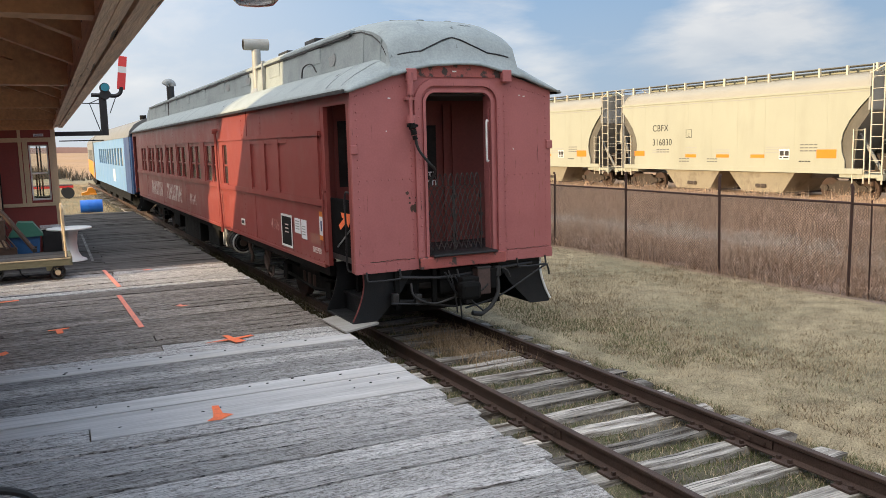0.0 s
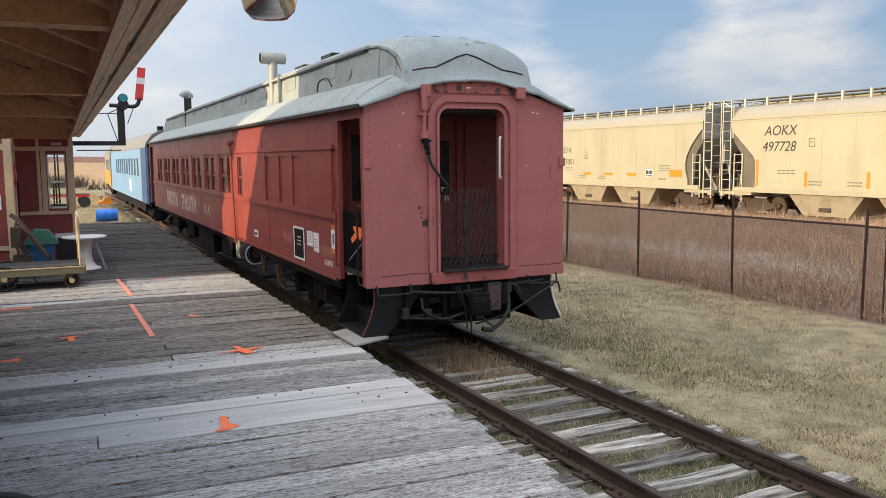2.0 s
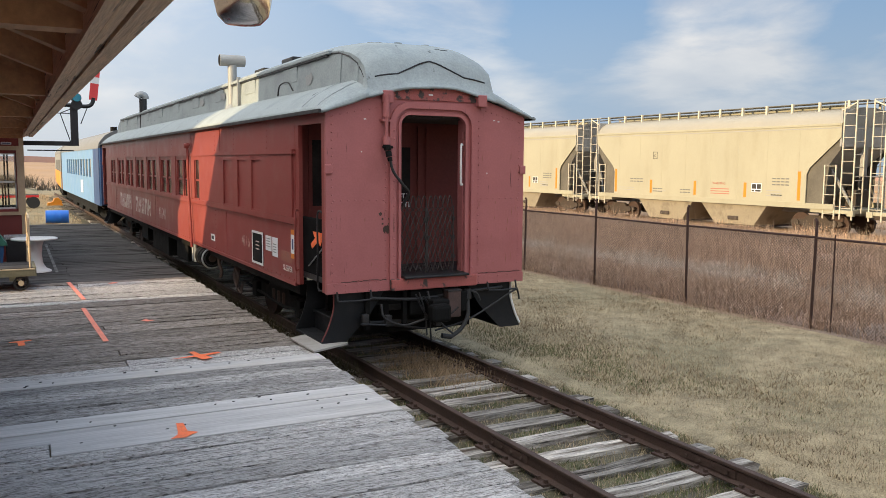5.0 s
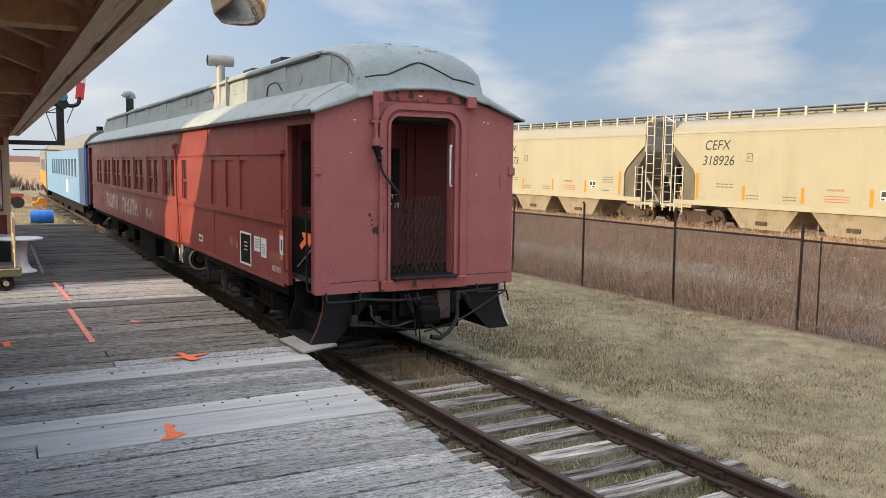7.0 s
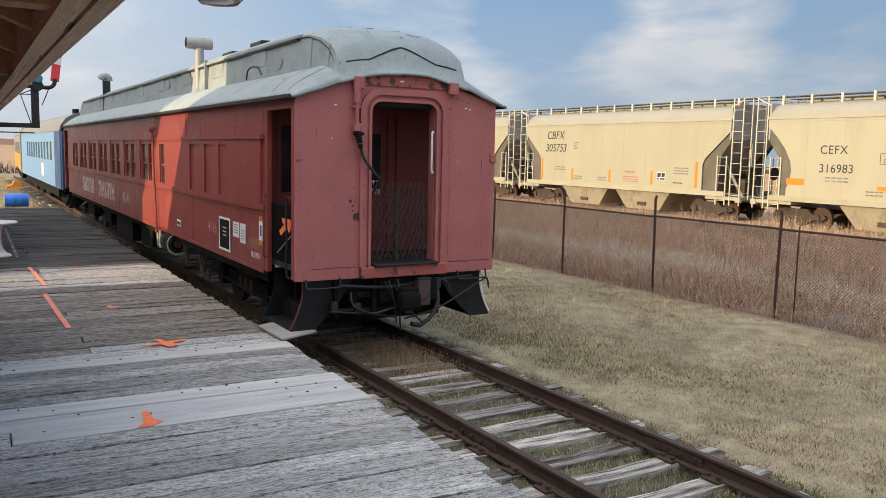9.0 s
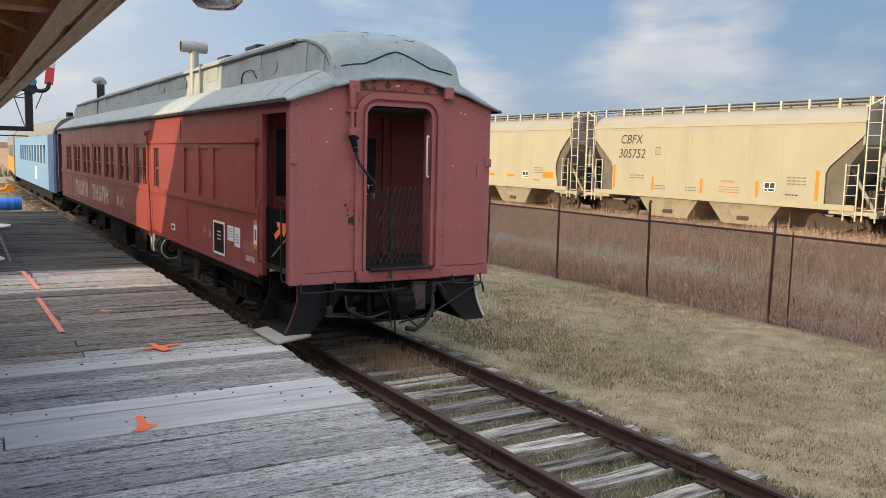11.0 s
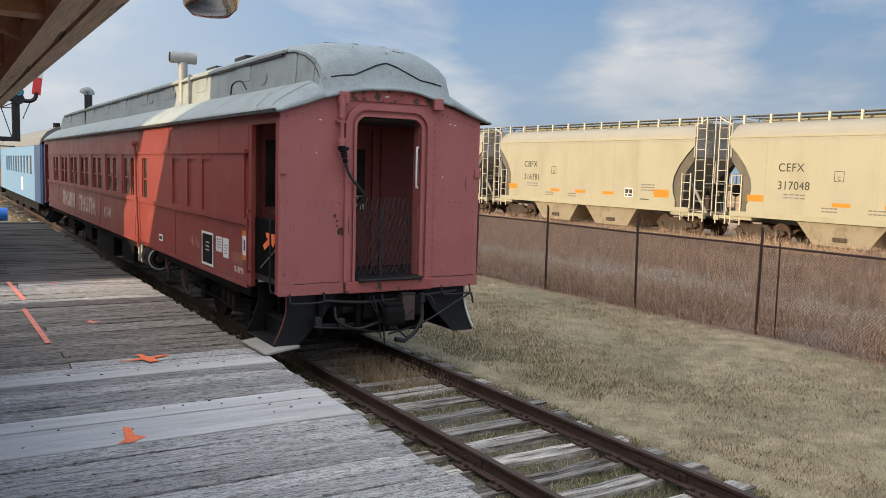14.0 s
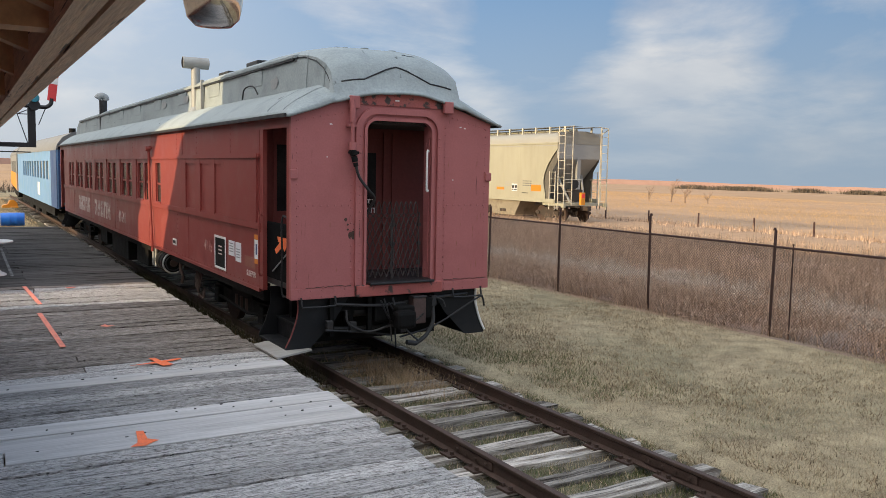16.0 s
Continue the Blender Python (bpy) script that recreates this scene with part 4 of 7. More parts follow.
    part("roof_seam", seam([(x, 0.13 - 0.15 * min(abs(x - 0.03), 0.5), roof_height(x, 0.13 - 0.15 * min(abs(x - 0.03), 0.5)) + 0.004) for x in [-0.80 + 0.083 * i for i in range(21)]]), STEEL_DARK, coach, "dark open seam")
    for side in (-1, 1):
        part("roof_seam", seam([(0.03 + side * 0.955, y, roof_height(0.03 + side * 0.95, y) * (1 - f) + roof_height(0.03 + side * 1.02, y) * f) for y, f in ((0.02, 0.95), (0.06, 0.7), (0.12, 0.5), (0.2, 0.35), (0.34, 0.2), (0.6, 0.1), (1.0, 0.05), (1.5, 0.05))], 0.009), STEEL_DARK, coach)
    for x in (0.02, 0.46):
        part("roof_vent", R((x, 1.1, 4.36), (x, 1.1, 4.495), 0.06, 14), ROOF_GREY, coach)
    for k in range(5):
        x, y = rng.uniform(-0.9, 0.8), rng.uniform(0.2, 1.6)
        pts = [(x + 0.05 * i, y + rng.uniform(-0.03, 0.03)) for i in range(5)]
        part("roof_crack", seam([(a, b, roof_height(a, b) + 0.004) for a, b in pts], 0.004), STEEL_DARK, coach)
    for x0, y0, z0 in ((-0.945, 7.6, 4.12), (-0.945, 9.6, 4.10), (-0.945, 2.2, 4.02)):
        ring = [(y0 + rng.uniform(0.12, 0.26) * math.cos(t), z0 + rng.uniform(0.05, 0.13) * math.sin(t)) for t in [2 * math.pi * i / 12 for i in range(12)]]
        part("bare_patch", PR(ring, "x", x0 - 0.004, x0), GALV, coach, "peeled grey patch")
    for y in (0.28, 0.9):
        part("roof_seam", seam([(x, y, roof_height(x, y) + 0.002) for x in [-1.5 + 0.025 * i for i in range(25)]], 0.006), ROOF_GREY, coach)
    part("roof_hatch", B(-0.75, -0.35, 3.6, 4.2, 4.40, 4.53, 0.02), STEEL_DARK, coach)
    part("roof_hatch", B(-0.75, -0.35, 5.3, 5.9, 4.40, 4.51, 0.02), STEEL_DARK, coach)
    part("roof_grab", tube(bmesh.new(), curve_pts([(-1.22, 2.9, 3.80), (-1.20, 2.85, 3.96), (-1.15, 2.6, 3.99), (-1.12, 2.45, 3.86)], 5), 0.012), STEEL_DARK, coach)
    # chimneys
    bm = R((-0.91, 6.95, 3.75), (-0.91, 6.95, 4.70), 0.09, 16)
    rod(bm, (-0.91, 6.95, 3.80), (-0.91, 6.95, 3.92), 0.17, 16, 0.095)
    part("chimney", bm, GALV, coach, "galvanised stove pipe with a T cap", smooth=True)
    part("chimney_cap", R((-0.91 - 0.25, 6.96, 4.79), (-0.91 + 0.25, 6.94, 4.79), 0.115, 16), GALV, coach, smooth=True)
    # Black discs on the closed cap stand in for dark open pipe ends.
    for s in (-1, 1):
        part("flue_opening", R((-0.91 + s * 0.2495, 6.95, 4.79), (-0.91 + s * 0.2535, 6.95, 4.79), 0.1, 16), BLACK, coach)
    part("vent_post", B(-1.0, -0.94, 6.2, 6.26, 3.85, 4.4), GALV, coach)
    bm = R((-0.84, 18.9, 3.8), (-0.84, 18.9, 4.80), 0.12, 14)
    part("chimney", bm, STEEL_DARK, coach, "black smoke pipe with a curved hood", smooth=True)
    part("chimney_cap", tube(bmesh.new(), curve_pts([(-0.76, 18.9, 4.80), (-0.78, 18.9, 4.89), (-0.86, 18.9, 4.94), (-0.96, 18.9, 4.92), (-1.01, 18.9, 4.85)], 4), 0.115, 10), GALV, coach, smooth=True)

    # floor, inner walls, ceiling
    part("floor", B(-1.43, 1.43, 0.06, L - 0.06, 1.17, 1.25), STEEL_DARK, coach)
    part("inner_ceiling", B(-1.43, 1.43, 0.1, L - 0.1, 3.36, 3.39), DARK, coach)
    for y0 in (1.25, L - 1.3):
        bm = B(-1.43, -0.42, y0, y0 + 0.05, 1.25, 3.36)
        box(bm, 0.42, 1.43, y0, y0 + 0.05, 1.25, 3.36)
        box(bm, -0.42, 0.42, y0, y0 + 0.05, 3.2, 3.36)
        part("bulkhead", bm, INNER_RED, coach)
        for x0, x1 in ((-1.24, -0.72),):
            part("bulkhead_pane", B(x0, x1, y0 - 0.004, y0 + 0.004, 2.15, 3.08), DUSTY, coach)
        for x0 in (0.47, 0.56, -1.30):
            part("bulkhead_batten", B(x0, x0 + 0.035, y0 - 0.022, y0, 1.25, 3.3), INNER_RED, coach)
        door = part("inner_door", B(-0.42, 0.42, y0 + 0.01, y0 + 0.045, 1.25, 3.2), INNER_RED, coach, "dark red panelled door")
        part("door_panel", B(-0.30, 0.30, y0 - 0.005, y0 + 0.012, 1.40, 2.05, 0.006), INNER_RED, door)
        part("door_pane", B(-0.30, 0.30, y0 - 0.002, y0 + 0.012, 2.2, 3.0), DUSTY, door)
        for x in (-0.48, 0.41):
            part("door_post", B(x, x + 0.07, y0 - 0.03, y0, 1.25, 3.3), INNER_RED, coach)
    # folding scissor gate in the doorway
    gate = part("folding_gate", B(-0.43, -0.40, 0.10, 0.13, 1.27, 2.32), STEEL_DARK, coach, "black folding scissor gate")
    for x0, leaf in ((-0.425, 0.105), (0.02, 0.093)):
        for i in range(5):
            for lean in (1, -1):
                # every bar winds from side to side and ends in a pointed loop
                pts = [(x0 + leaf * (i * 0.9 + (0.0, 0.9)[(k + (lean < 0)) % 2]) * 0.9, 0.11 + lean * 0.006, 1.29 + (0.0, 0.20, 0.40, 0.60, 0.80, 0.88)[k]) for k in range(6)]
                mid = x0 + leaf * (i * 0.9 + 0.45) * 0.9
                pts += [(pts[-1][0], 0.11 + lean * 0.006, 2.20), ((pts[-1][0] + mid) / 2, 0.11 + lean * 0.004, 2.29), (mid, 0.11, 2.325)]
                part("gate_bar", tube(bmesh.new(), pts[:6] + curve_pts(pts[6:], 3), 0.0075, 5), GATE, gate)
    for x, top in ((-0.01, 2.22), (0.012, 2.16), (0.42, 2.18)):
        bm = tube(bmesh.new(), curve_pts([(x, 0.125, 1.265), (x + 0.006, 0.12, 1.6), (x - 0.004, 0.12, 1.9), (x + 0.004, 0.125, top)], 4), 0.011, 6)
        for z in (1.45, 1.72, 1.98):
            box(bm, x - 0.018, x + 0.018, 0.10, 0.14, z, z + 0.05)
        part("gate_post", bm, GATE, gate)
    # vestibule side gate: black board with an orange arrow
    bd = part("side_gate", B(-1.44, -1.40, 0.20, 1.18, 1.25, 2.02, 0.01), SOOT, coach, "black gate board with an orange arrow")
    bm = PR([(0.76, 1.66), (0.70, 1.60), (0.46, 1.72), (0.38, 1.66), (0.22, 1.84), (0.66, 1.84), (0.62, 1.77), (0.56, 1.765)], "x", -1.446, -1.442)
    part("arrow", bm, SPRAY, bd, "orange painted arrow")

    part("gate_stay", R((-1.452, 0.82, 1.355), (-1.452, 0.16, 1.70), 0.010, 6), GALV, bd)
    # steps
    for s in (-1, 1):
        for y0, y1 in ((0.10, 1.18), (L - 1.18, L - 0.10)):
            side_outline = [(s * 1.45, 1.10), (s * 1.36, 1.04), (s * 1.37, 0.85), (s * 1.44, 0.62), (s * 1.53, 0.44), (s * 1.53, 0.40), (s * 1.20, 0.40), (s * 0.85, 0.75), (s * 0.62, 1.10)]
            for yy in (y0, y1 - 0.02):
                part("step_side", PR(side_outline, "y", yy, yy + 0.02), STEP_BLACK, coach, "black curved step side plate")
            for zz, xa, xb in ((0.42, 1.24, 1.53), (0.68, 1.02, 1.28), (0.94, 0.80, 1.06)):
                a, b = sorted((s * xa, s * xb))
                part("tread", B(a, b, y0 + 0.02, y1 - 0.02, zz - 0.03, zz, 0.004), STEP_BLACK, coach)
                a, b = sorted((s * xa, s * (xa + 0.015)))
                part("riser", B(a, b, y0 + 0.02, y1 - 0.02, zz, zz + 0.24), STEP_BLACK, coach)
            if y0 < 2:
                edge = [(s * 1.37, y0 - 0.004, 1.05), (s * 1.375, y0 - 0.004, 0.85), (s * 1.445, y0 - 0.004, 0.62), (s * 1.535, y0 - 0.004, 0.44)]
                part("step_edge", tube(bmesh.new(), curve_pts(edge, 4), 0.017 if s > 0 else 0.010, 6), WHITE if s > 0 else INNER_RED, coach)
        # brake rods below the sill
        part("grab_iron", tube(bmesh.new(), [(s * 1.37, -0.03, 1.10), (s * 1.37, -0.055, 1.0), (s * 1.36, -0.06, 0.978), (s * 1.13, -0.06, 0.97), (s * 0.91, -0.06, 0.978), (s * 0.90, -0.055, 1.0), (s * 0.90, -0.03, 1.10)], 0.013), STEEL_DARK, coach)

    # underframe
    part("centre_sill", B(-0.35, 0.35, 0.3, L - 0.3, 0.72, 1.17), BLACK, coach)
    for x in (-1.42, 1.32):
        part("side_girder", B(x, x + 0.10, 1.3, L - 1.3, 0.88, 1.12), BLACK, coach)
    for k in range(9):
        part("cross_bearer", B(-1.40, 1.40, 6.2 + 1.55 * k, 6.3 + 1.55 * k, 0.90, 1.15), BLACK, coach)
    for x0, x1, y0, y1, z0 in ((-1.35, -0.7, 12.0, 14.4, 0.35), (-1.35, -0.75, 9.6, 10.9, 0.45), (0.7, 1.3, 9.0, 12.0, 0.4), (-1.3, -0.8, 15.6, 16.8, 0.45)):
        part("equipment_box", B(x0, x1, y0, y1, z0, 1.0, 0.02), BLACK, coach)
    tx, ty, tz = -1.36, 7.05, 0.80
    tank = part("air_tank", R((tx, ty, tz), (tx, ty + 0.7, tz), 0.21, 22), BLACK, coach, "round black tank with a pale rim", smooth=True)
    part("tank_rim", tube(bmesh.new(), [(tx + 0.205 * math.cos(t), ty - 0.01, tz + 0.205 * math.sin(t)) for t in [2 * math.pi * i / 24 for i in range(25)]], 0.02, 6), GALV, tank)
    part("tank_ring", tube(bmesh.new(), [(tx + 0.15 * math.cos(t), ty - 0.012, tz + 0.15 * math.sin(t)) for t in [2 * math.pi * i / 24 for i in range(25)]], 0.014, 6), STEEL_DARK, tank)
    part("tank_hub", R((tx, ty - 0.05, tz), (tx, ty + 0.02, tz), 0.075, 12), RUST, tank)
    for k in range(3):
        part("tank_strap", tube(bmesh.new(), [(tx + 0.215 * math.cos(t), ty + 0.15 + 0.22 * k, tz + 0.215 * math.sin(t)) for t in [2 * math.pi * i / 24 for i in range(25)]], 0.013, 6), STEEL_DARK, tank)
    for yy in (7.95, 8.2):
        part("valve_pipe", R((-1.46, yy + 0.2, 1.05), (-1.46, yy + 0.2, 0.62), 0.035, 10), GALV, coach)
    part("hanging_coupling", tube(bmesh.new(), curve_pts([(-1.38, 6.3, 1.0), (-1.40, 6.3, 0.8), (-1.36, 6.25, 0.62), (-1.38, 6.28, 0.5)], 4), 0.03), RUST, coach)
    for k in range(5):
        part("hanging_hose", tube(bmesh.new(), curve_pts([(-1.3, 4.95 + 0.1 * k, 0.95), (-1.36, 5.0 + 0.08 * k, 0.6), (-1.33, 5.2 - 0.07 * k, 0.38), (-1.25, 5.1, 0.55)], 4), 0.014), RUST, coach)
    for yc in (3.55, L - 3.55):
        truck = part("truck", B(-1.02, 1.02, yc - 0.25, yc + 0.25, 0.42, 0.66, 0.03), BLACK, coach, "black four-wheel truck")
        for s in (-1, 1):
            part("side_frame", PR([(yc - 1.75, 0.52), (yc - 1.5, 0.66), (yc - 0.6, 0.62), (yc - 0.45, 0.78), (yc + 0.45, 0.78), (yc + 0.6, 0.62), (yc + 1.5, 0.66), (yc + 1.75, 0.52), (yc + 1.4, 0.48), (yc + 0.4, 0.36), (yc - 0.4, 0.36), (yc - 1.4, 0.48)], "x", s * 0.98 - 0.06, s * 0.98 + 0.06), BLACK, truck)
            for dy in (-1.22, 1.22):
                part("wheel", R((s * 0.70, yc + dy, 0.46), (s * 0.82, yc + dy, 0.46), 0.46, 28), RUST, truck, smooth=True)
                part("journal_box", B(s * 1.02 - 0.11, s * 1.02 + 0.11, yc + dy - 0.14, yc + dy + 0.14, 0.34, 0.62, 0.02), BLACK, truck)
            for dy in (-0.28, 0, 0.28):
                part("spring", R((s * 1.0, yc + dy, 0.36), (s * 1.0, yc + dy, 0.60), 0.07, 10), RUST, truck)
            part("brake_beam", tube(bmesh.new(), [(s * 1.1, yc - 1.9, 0.55), (s * 1.1, yc - 0.5, 0.4), (s * 1.1, yc + 1.8, 0.5)], 0.025), BLACK, truck)
        for dy in (-1.22, 1.22):
            part("axle", R((-0.9, yc + dy, 0.46), (0.9, yc + dy, 0.46), 0.07, 12), RUST, truck)
    # coupler, hoses, chains and rods at the end
    part("drawbar_housing", B(-0.30, 0.34, 0.0, 0.5, 0.70, 1.05, 0.02), BLACK, coach)
    bm = B(-0.11, 0.15, -0.30, 0.2, 0.74, 0.94, 0.02)
    box(bm, -0.20, 0.10, -0.46, -0.28, 0.66, 0.90, 0.05)
    part("coupler", bm, BLACK, coach, "black knuckle coupler")
    part("buffer_box", B(0.20, 0.40, -0.16, 0.06, 0.66, 1.02, 0.015), BUFFER, coach, "dull brown buffer box")
    part("buffer_cover", B(0.42, 0.55, -0.10, 0.12, 0.72, 1.0, 0.01), BLACK, coach)
    part("cylinder", R((-0.62, 0.2, 1.05), (-0.62, 0.2, 0.72), 0.08, 12), BLACK, coach)
    part("air_hose", tube(bmesh.new(), curve_pts([(0.56, -0.02, 0.98), (0.55, -0.08, 0.84), (0.53, -0.12, 0.66), (0.40, -0.16, 0.49), (0.22, -0.2, 0.40)], 6), 0.029, 10), RUBBER, coach, "black air hose")
    part("hose_end", R((0.22, -0.2, 0.40), (0.08, -0.2, 0.43), 0.035, 10), STEEL_DARK, coach)
    part("hose_valve", R((0.56, -0.05, 1.02), (0.56, -0.06, 0.88), 0.055, 10), STEEL_DARK, coach)
    part("brake_rod", tube(bmesh.new(), [(-1.05, -0.06, 0.66), (-0.55, -0.06, 0.60), (-0.10, -0.06, 0.52)], 0.014), STEEL_DARK, coach)
    part("brake_rod", tube(bmesh.new(), curve_pts([(0.05, -0.06, 0.48), (0.6, -0.06, 0.60), (1.30, -0.06, 0.94), (1.40, -0.05, 0.94), (1.43, -0.05, 0.82)], 4), 0.014), STEEL_DARK, coach)
    for x0, z0, x1, z1 in ((-0.30, 1.02, 0.10, 0.76), (-0.18, 0.98, 0.36, 0.80)):
        bm = bmesh.new()
        for i in range(16):
            t0, t1 = i / 16, (i + 0.9) / 16
            p = lambda t: (x0 + (x1 - x0) * t, -0.16, z0 + (z1 - z0) * t - 0.20 * math.sin(math.pi * t))
            rod(bm, p(t0), p(t1), 0.014, 6)
        part("chain", bm, STEEL_DARK, coach)
    for pts, r in (([(-0.9, 0.05, 0.98), (-0.2, -0.02, 0.93), (0.5, 0.02, 0.97), (1.2, 0.06, 1.0)], 0.022), ([(-1.1, 0.3, 0.62), (-0.3, 0.28, 0.58), (0.4, 0.3, 0.60)], 0.028),
                   ([(-0.75, -0.04, 0.9), (-0.72, -0.08, 0.72), (-0.45, -0.1, 0.60), (-0.15, -0.12, 0.66)], 0.016), ([(0.60, -0.06, 1.0), (0.68, -0.12, 0.96), (0.72, -0.14, 0.86)], 0.010),
                   ([(-0.10, -0.12, 1.04), (-0.05, -0.16, 0.82), (0.08, -0.18, 0.60), (0.28, -0.2, 0.42)], 0.014), ([(-0.22, -0.1, 1.03), (-0.16, -0.14, 0.80), (-0.12, -0.15, 0.45)], 0.010)):
        part("brake_pipe", tube(bmesh.new(), curve_pts(pts, 4), r, 8), PIPE, coach)
    for x, y, z in ((-0.98, -0.03, 0.70), (-0.64, -0.02, 0.66), (0.12, 0.0, 0.60)):
        part("rod_bracket", B(x - 0.045, x + 0.045, y - 0.03, y + 0.05, z - 0.07, z + 0.08, 0.01), PIPE, coach)
    part("brake_cylinder", R((-0.55, 0.25, 0.86), (-0.12, 0.25, 0.86), 0.11, 14), PIPE, coach, smooth=True)
    part("box_lid", B(0.19, 0.41, -0.17, 0.07, 1.02, 1.045, 0.006), PIPE, coach)
    part("safety_chain", R((-0.05, -0.1, 0.62), (-0.03, -0.1, 0.34), 0.012, 6), STEEL_DARK, coach)
    for x in (-0.95, -0.40):
        part("hanger", B(x, x + 0.06, 0.02, 0.08, 0.55, 1.08), BLACK, coach)
    part("underframe_apron", B(-1.15, 1.15, 0.9, 1.0, 0.30, 1.05), BLACK, coach)
    part("end_frame_rail", B(-1.2, 1.2, 0.12, 0.22, 0.86, 1.07), BLACK, coach)

    # signs and lettering on the side
    X = -1.512
    sg = part("notice_board", B(X, -1.5, 2.86, 3.45, 1.14, 1.64), BLACK, coach, "black notice board with a white border")
    for y0, y1, z0, z1 in ((2.84, 3.47, 1.62, 1.655), (2.84, 3.47, 1.125, 1.16), (2.84, 2.88, 1.16, 1.62), (3.43, 3.47, 1.16, 1.62)):
        part("border", B(X - 0.003, X + 0.003, y0, y1, z0, z1), WHITE, sg)
    for k in range(3):
        part("text_bar", B(X - 0.002, X, 3.05, 3.25, 1.36 + 0.06 * k, 1.38 + 0.06 * k), LETTER, sg)
    for y0, y1, z0, z1 in ((2.40, 2.70, 1.40, 1.63), (2.08, 2.34, 1.34, 1.63)):
        pp = part("paper_notice", B(X + 0.004, -1.5, y0, y1, z0, z1), PAPER, coach, "white paper notice")
        for k in range(4):
            part("text_bar", B(X + 0.002, X + 0.004, y0 + 0.05, y1 - 0.05, z0 + 0.06 + 0.04 * k, z0 + 0.075 + 0.04 * k), GALV, pp)
    so = part("vertical_sign", B(X, -1.5, 1.25, 1.42, 1.47, 1.74), PAPER, coach, "white and orange vertical sign")
    for z0, z1 in ((1.74, 1.81), (1.40, 1.47)):
        part("orange_band", B(X, -1.5, 1.25, 1.42, z0, z1), ORANGE, so)
    part("text_bar", B(X - 0.002, X, 1.305, 1.365, 1.53, 1.68), BLUE_DARK, so)
    part("patch", B(X + 0.008, -1.5, 1.40, 1.90, 1.32, 1.47), PATCH, coach, "bare brownish patch")
    pl = part("small_plate", B(X, -1.5, 6.15, 6.42, 1.24, 1.36), WHITE, coach)
    part("text_bar", B(X - 0.002, X, 6.19, 6.38, 1.27, 1.33), INK, pl)
    # faded company name: plain upright bars in the letters' places
    for first, step in ((19.9, 0.53), (16.4, 0.57)):
        for k in range(5):
            y = first - step * k
            bm = B(-1.504, -1.5, y - 0.12, y, 1.27, 1.72)
            box(bm, -1.504, -1.5, y - step + 0.14, y - step + 0.26, 1.27, 1.72)
            box(bm, -1.504, -1.5, y - step + 0.26, y - 0.12, (1.60, 1.46, 1.27)[k % 3], (1.72, 1.56, 1.39)[k % 3])
            part("worn_letter_mark", bm, LETTER, coach)
    m = Matrix.Translation((-1.503, 12.4, 1.32)) @ Matrix(((0, 0, -1, 0), (-1, 0, 0, 0), (0, 1, 0, 0), (0, 0, 0, 1)))
    text("coach_number", "41641", 0.40, m, LETTER, coach, "faded white number")
    m = Matrix.Translation((-1.503, 4.16, 1.345)) @ Matrix(((0, 0, -1, 0), (-1, 0, 0, 0), (0, 1, 0, 0), (0, 0, 0, 1)))
    text("coach_number", "4116", 0.26, m, WORN_LETTER, coach, "faded white number")
    m = Matrix.Translation((-1.503, 1.81, 1.19)) @ Matrix(((0, 0, -1, 0), (-1, 0, 0, 0), (0, 1, 0, 0), (0, 0, 0, 1)))
    text("word_sleeper", "SLEEPER", 0.118, m, LETTER, coach, "faded white word")
    return coach


make_coach()


# ---- the freight train on the main line ----
RAIL_X, RAIL_Z, PITCH = 25.6, -0.06, 16.88
FACE = Matrix(((0, 0, -1, 0), (-1, 0, 0, 0), (0, 1, 0, 0), (0, 0, 0, 1)))


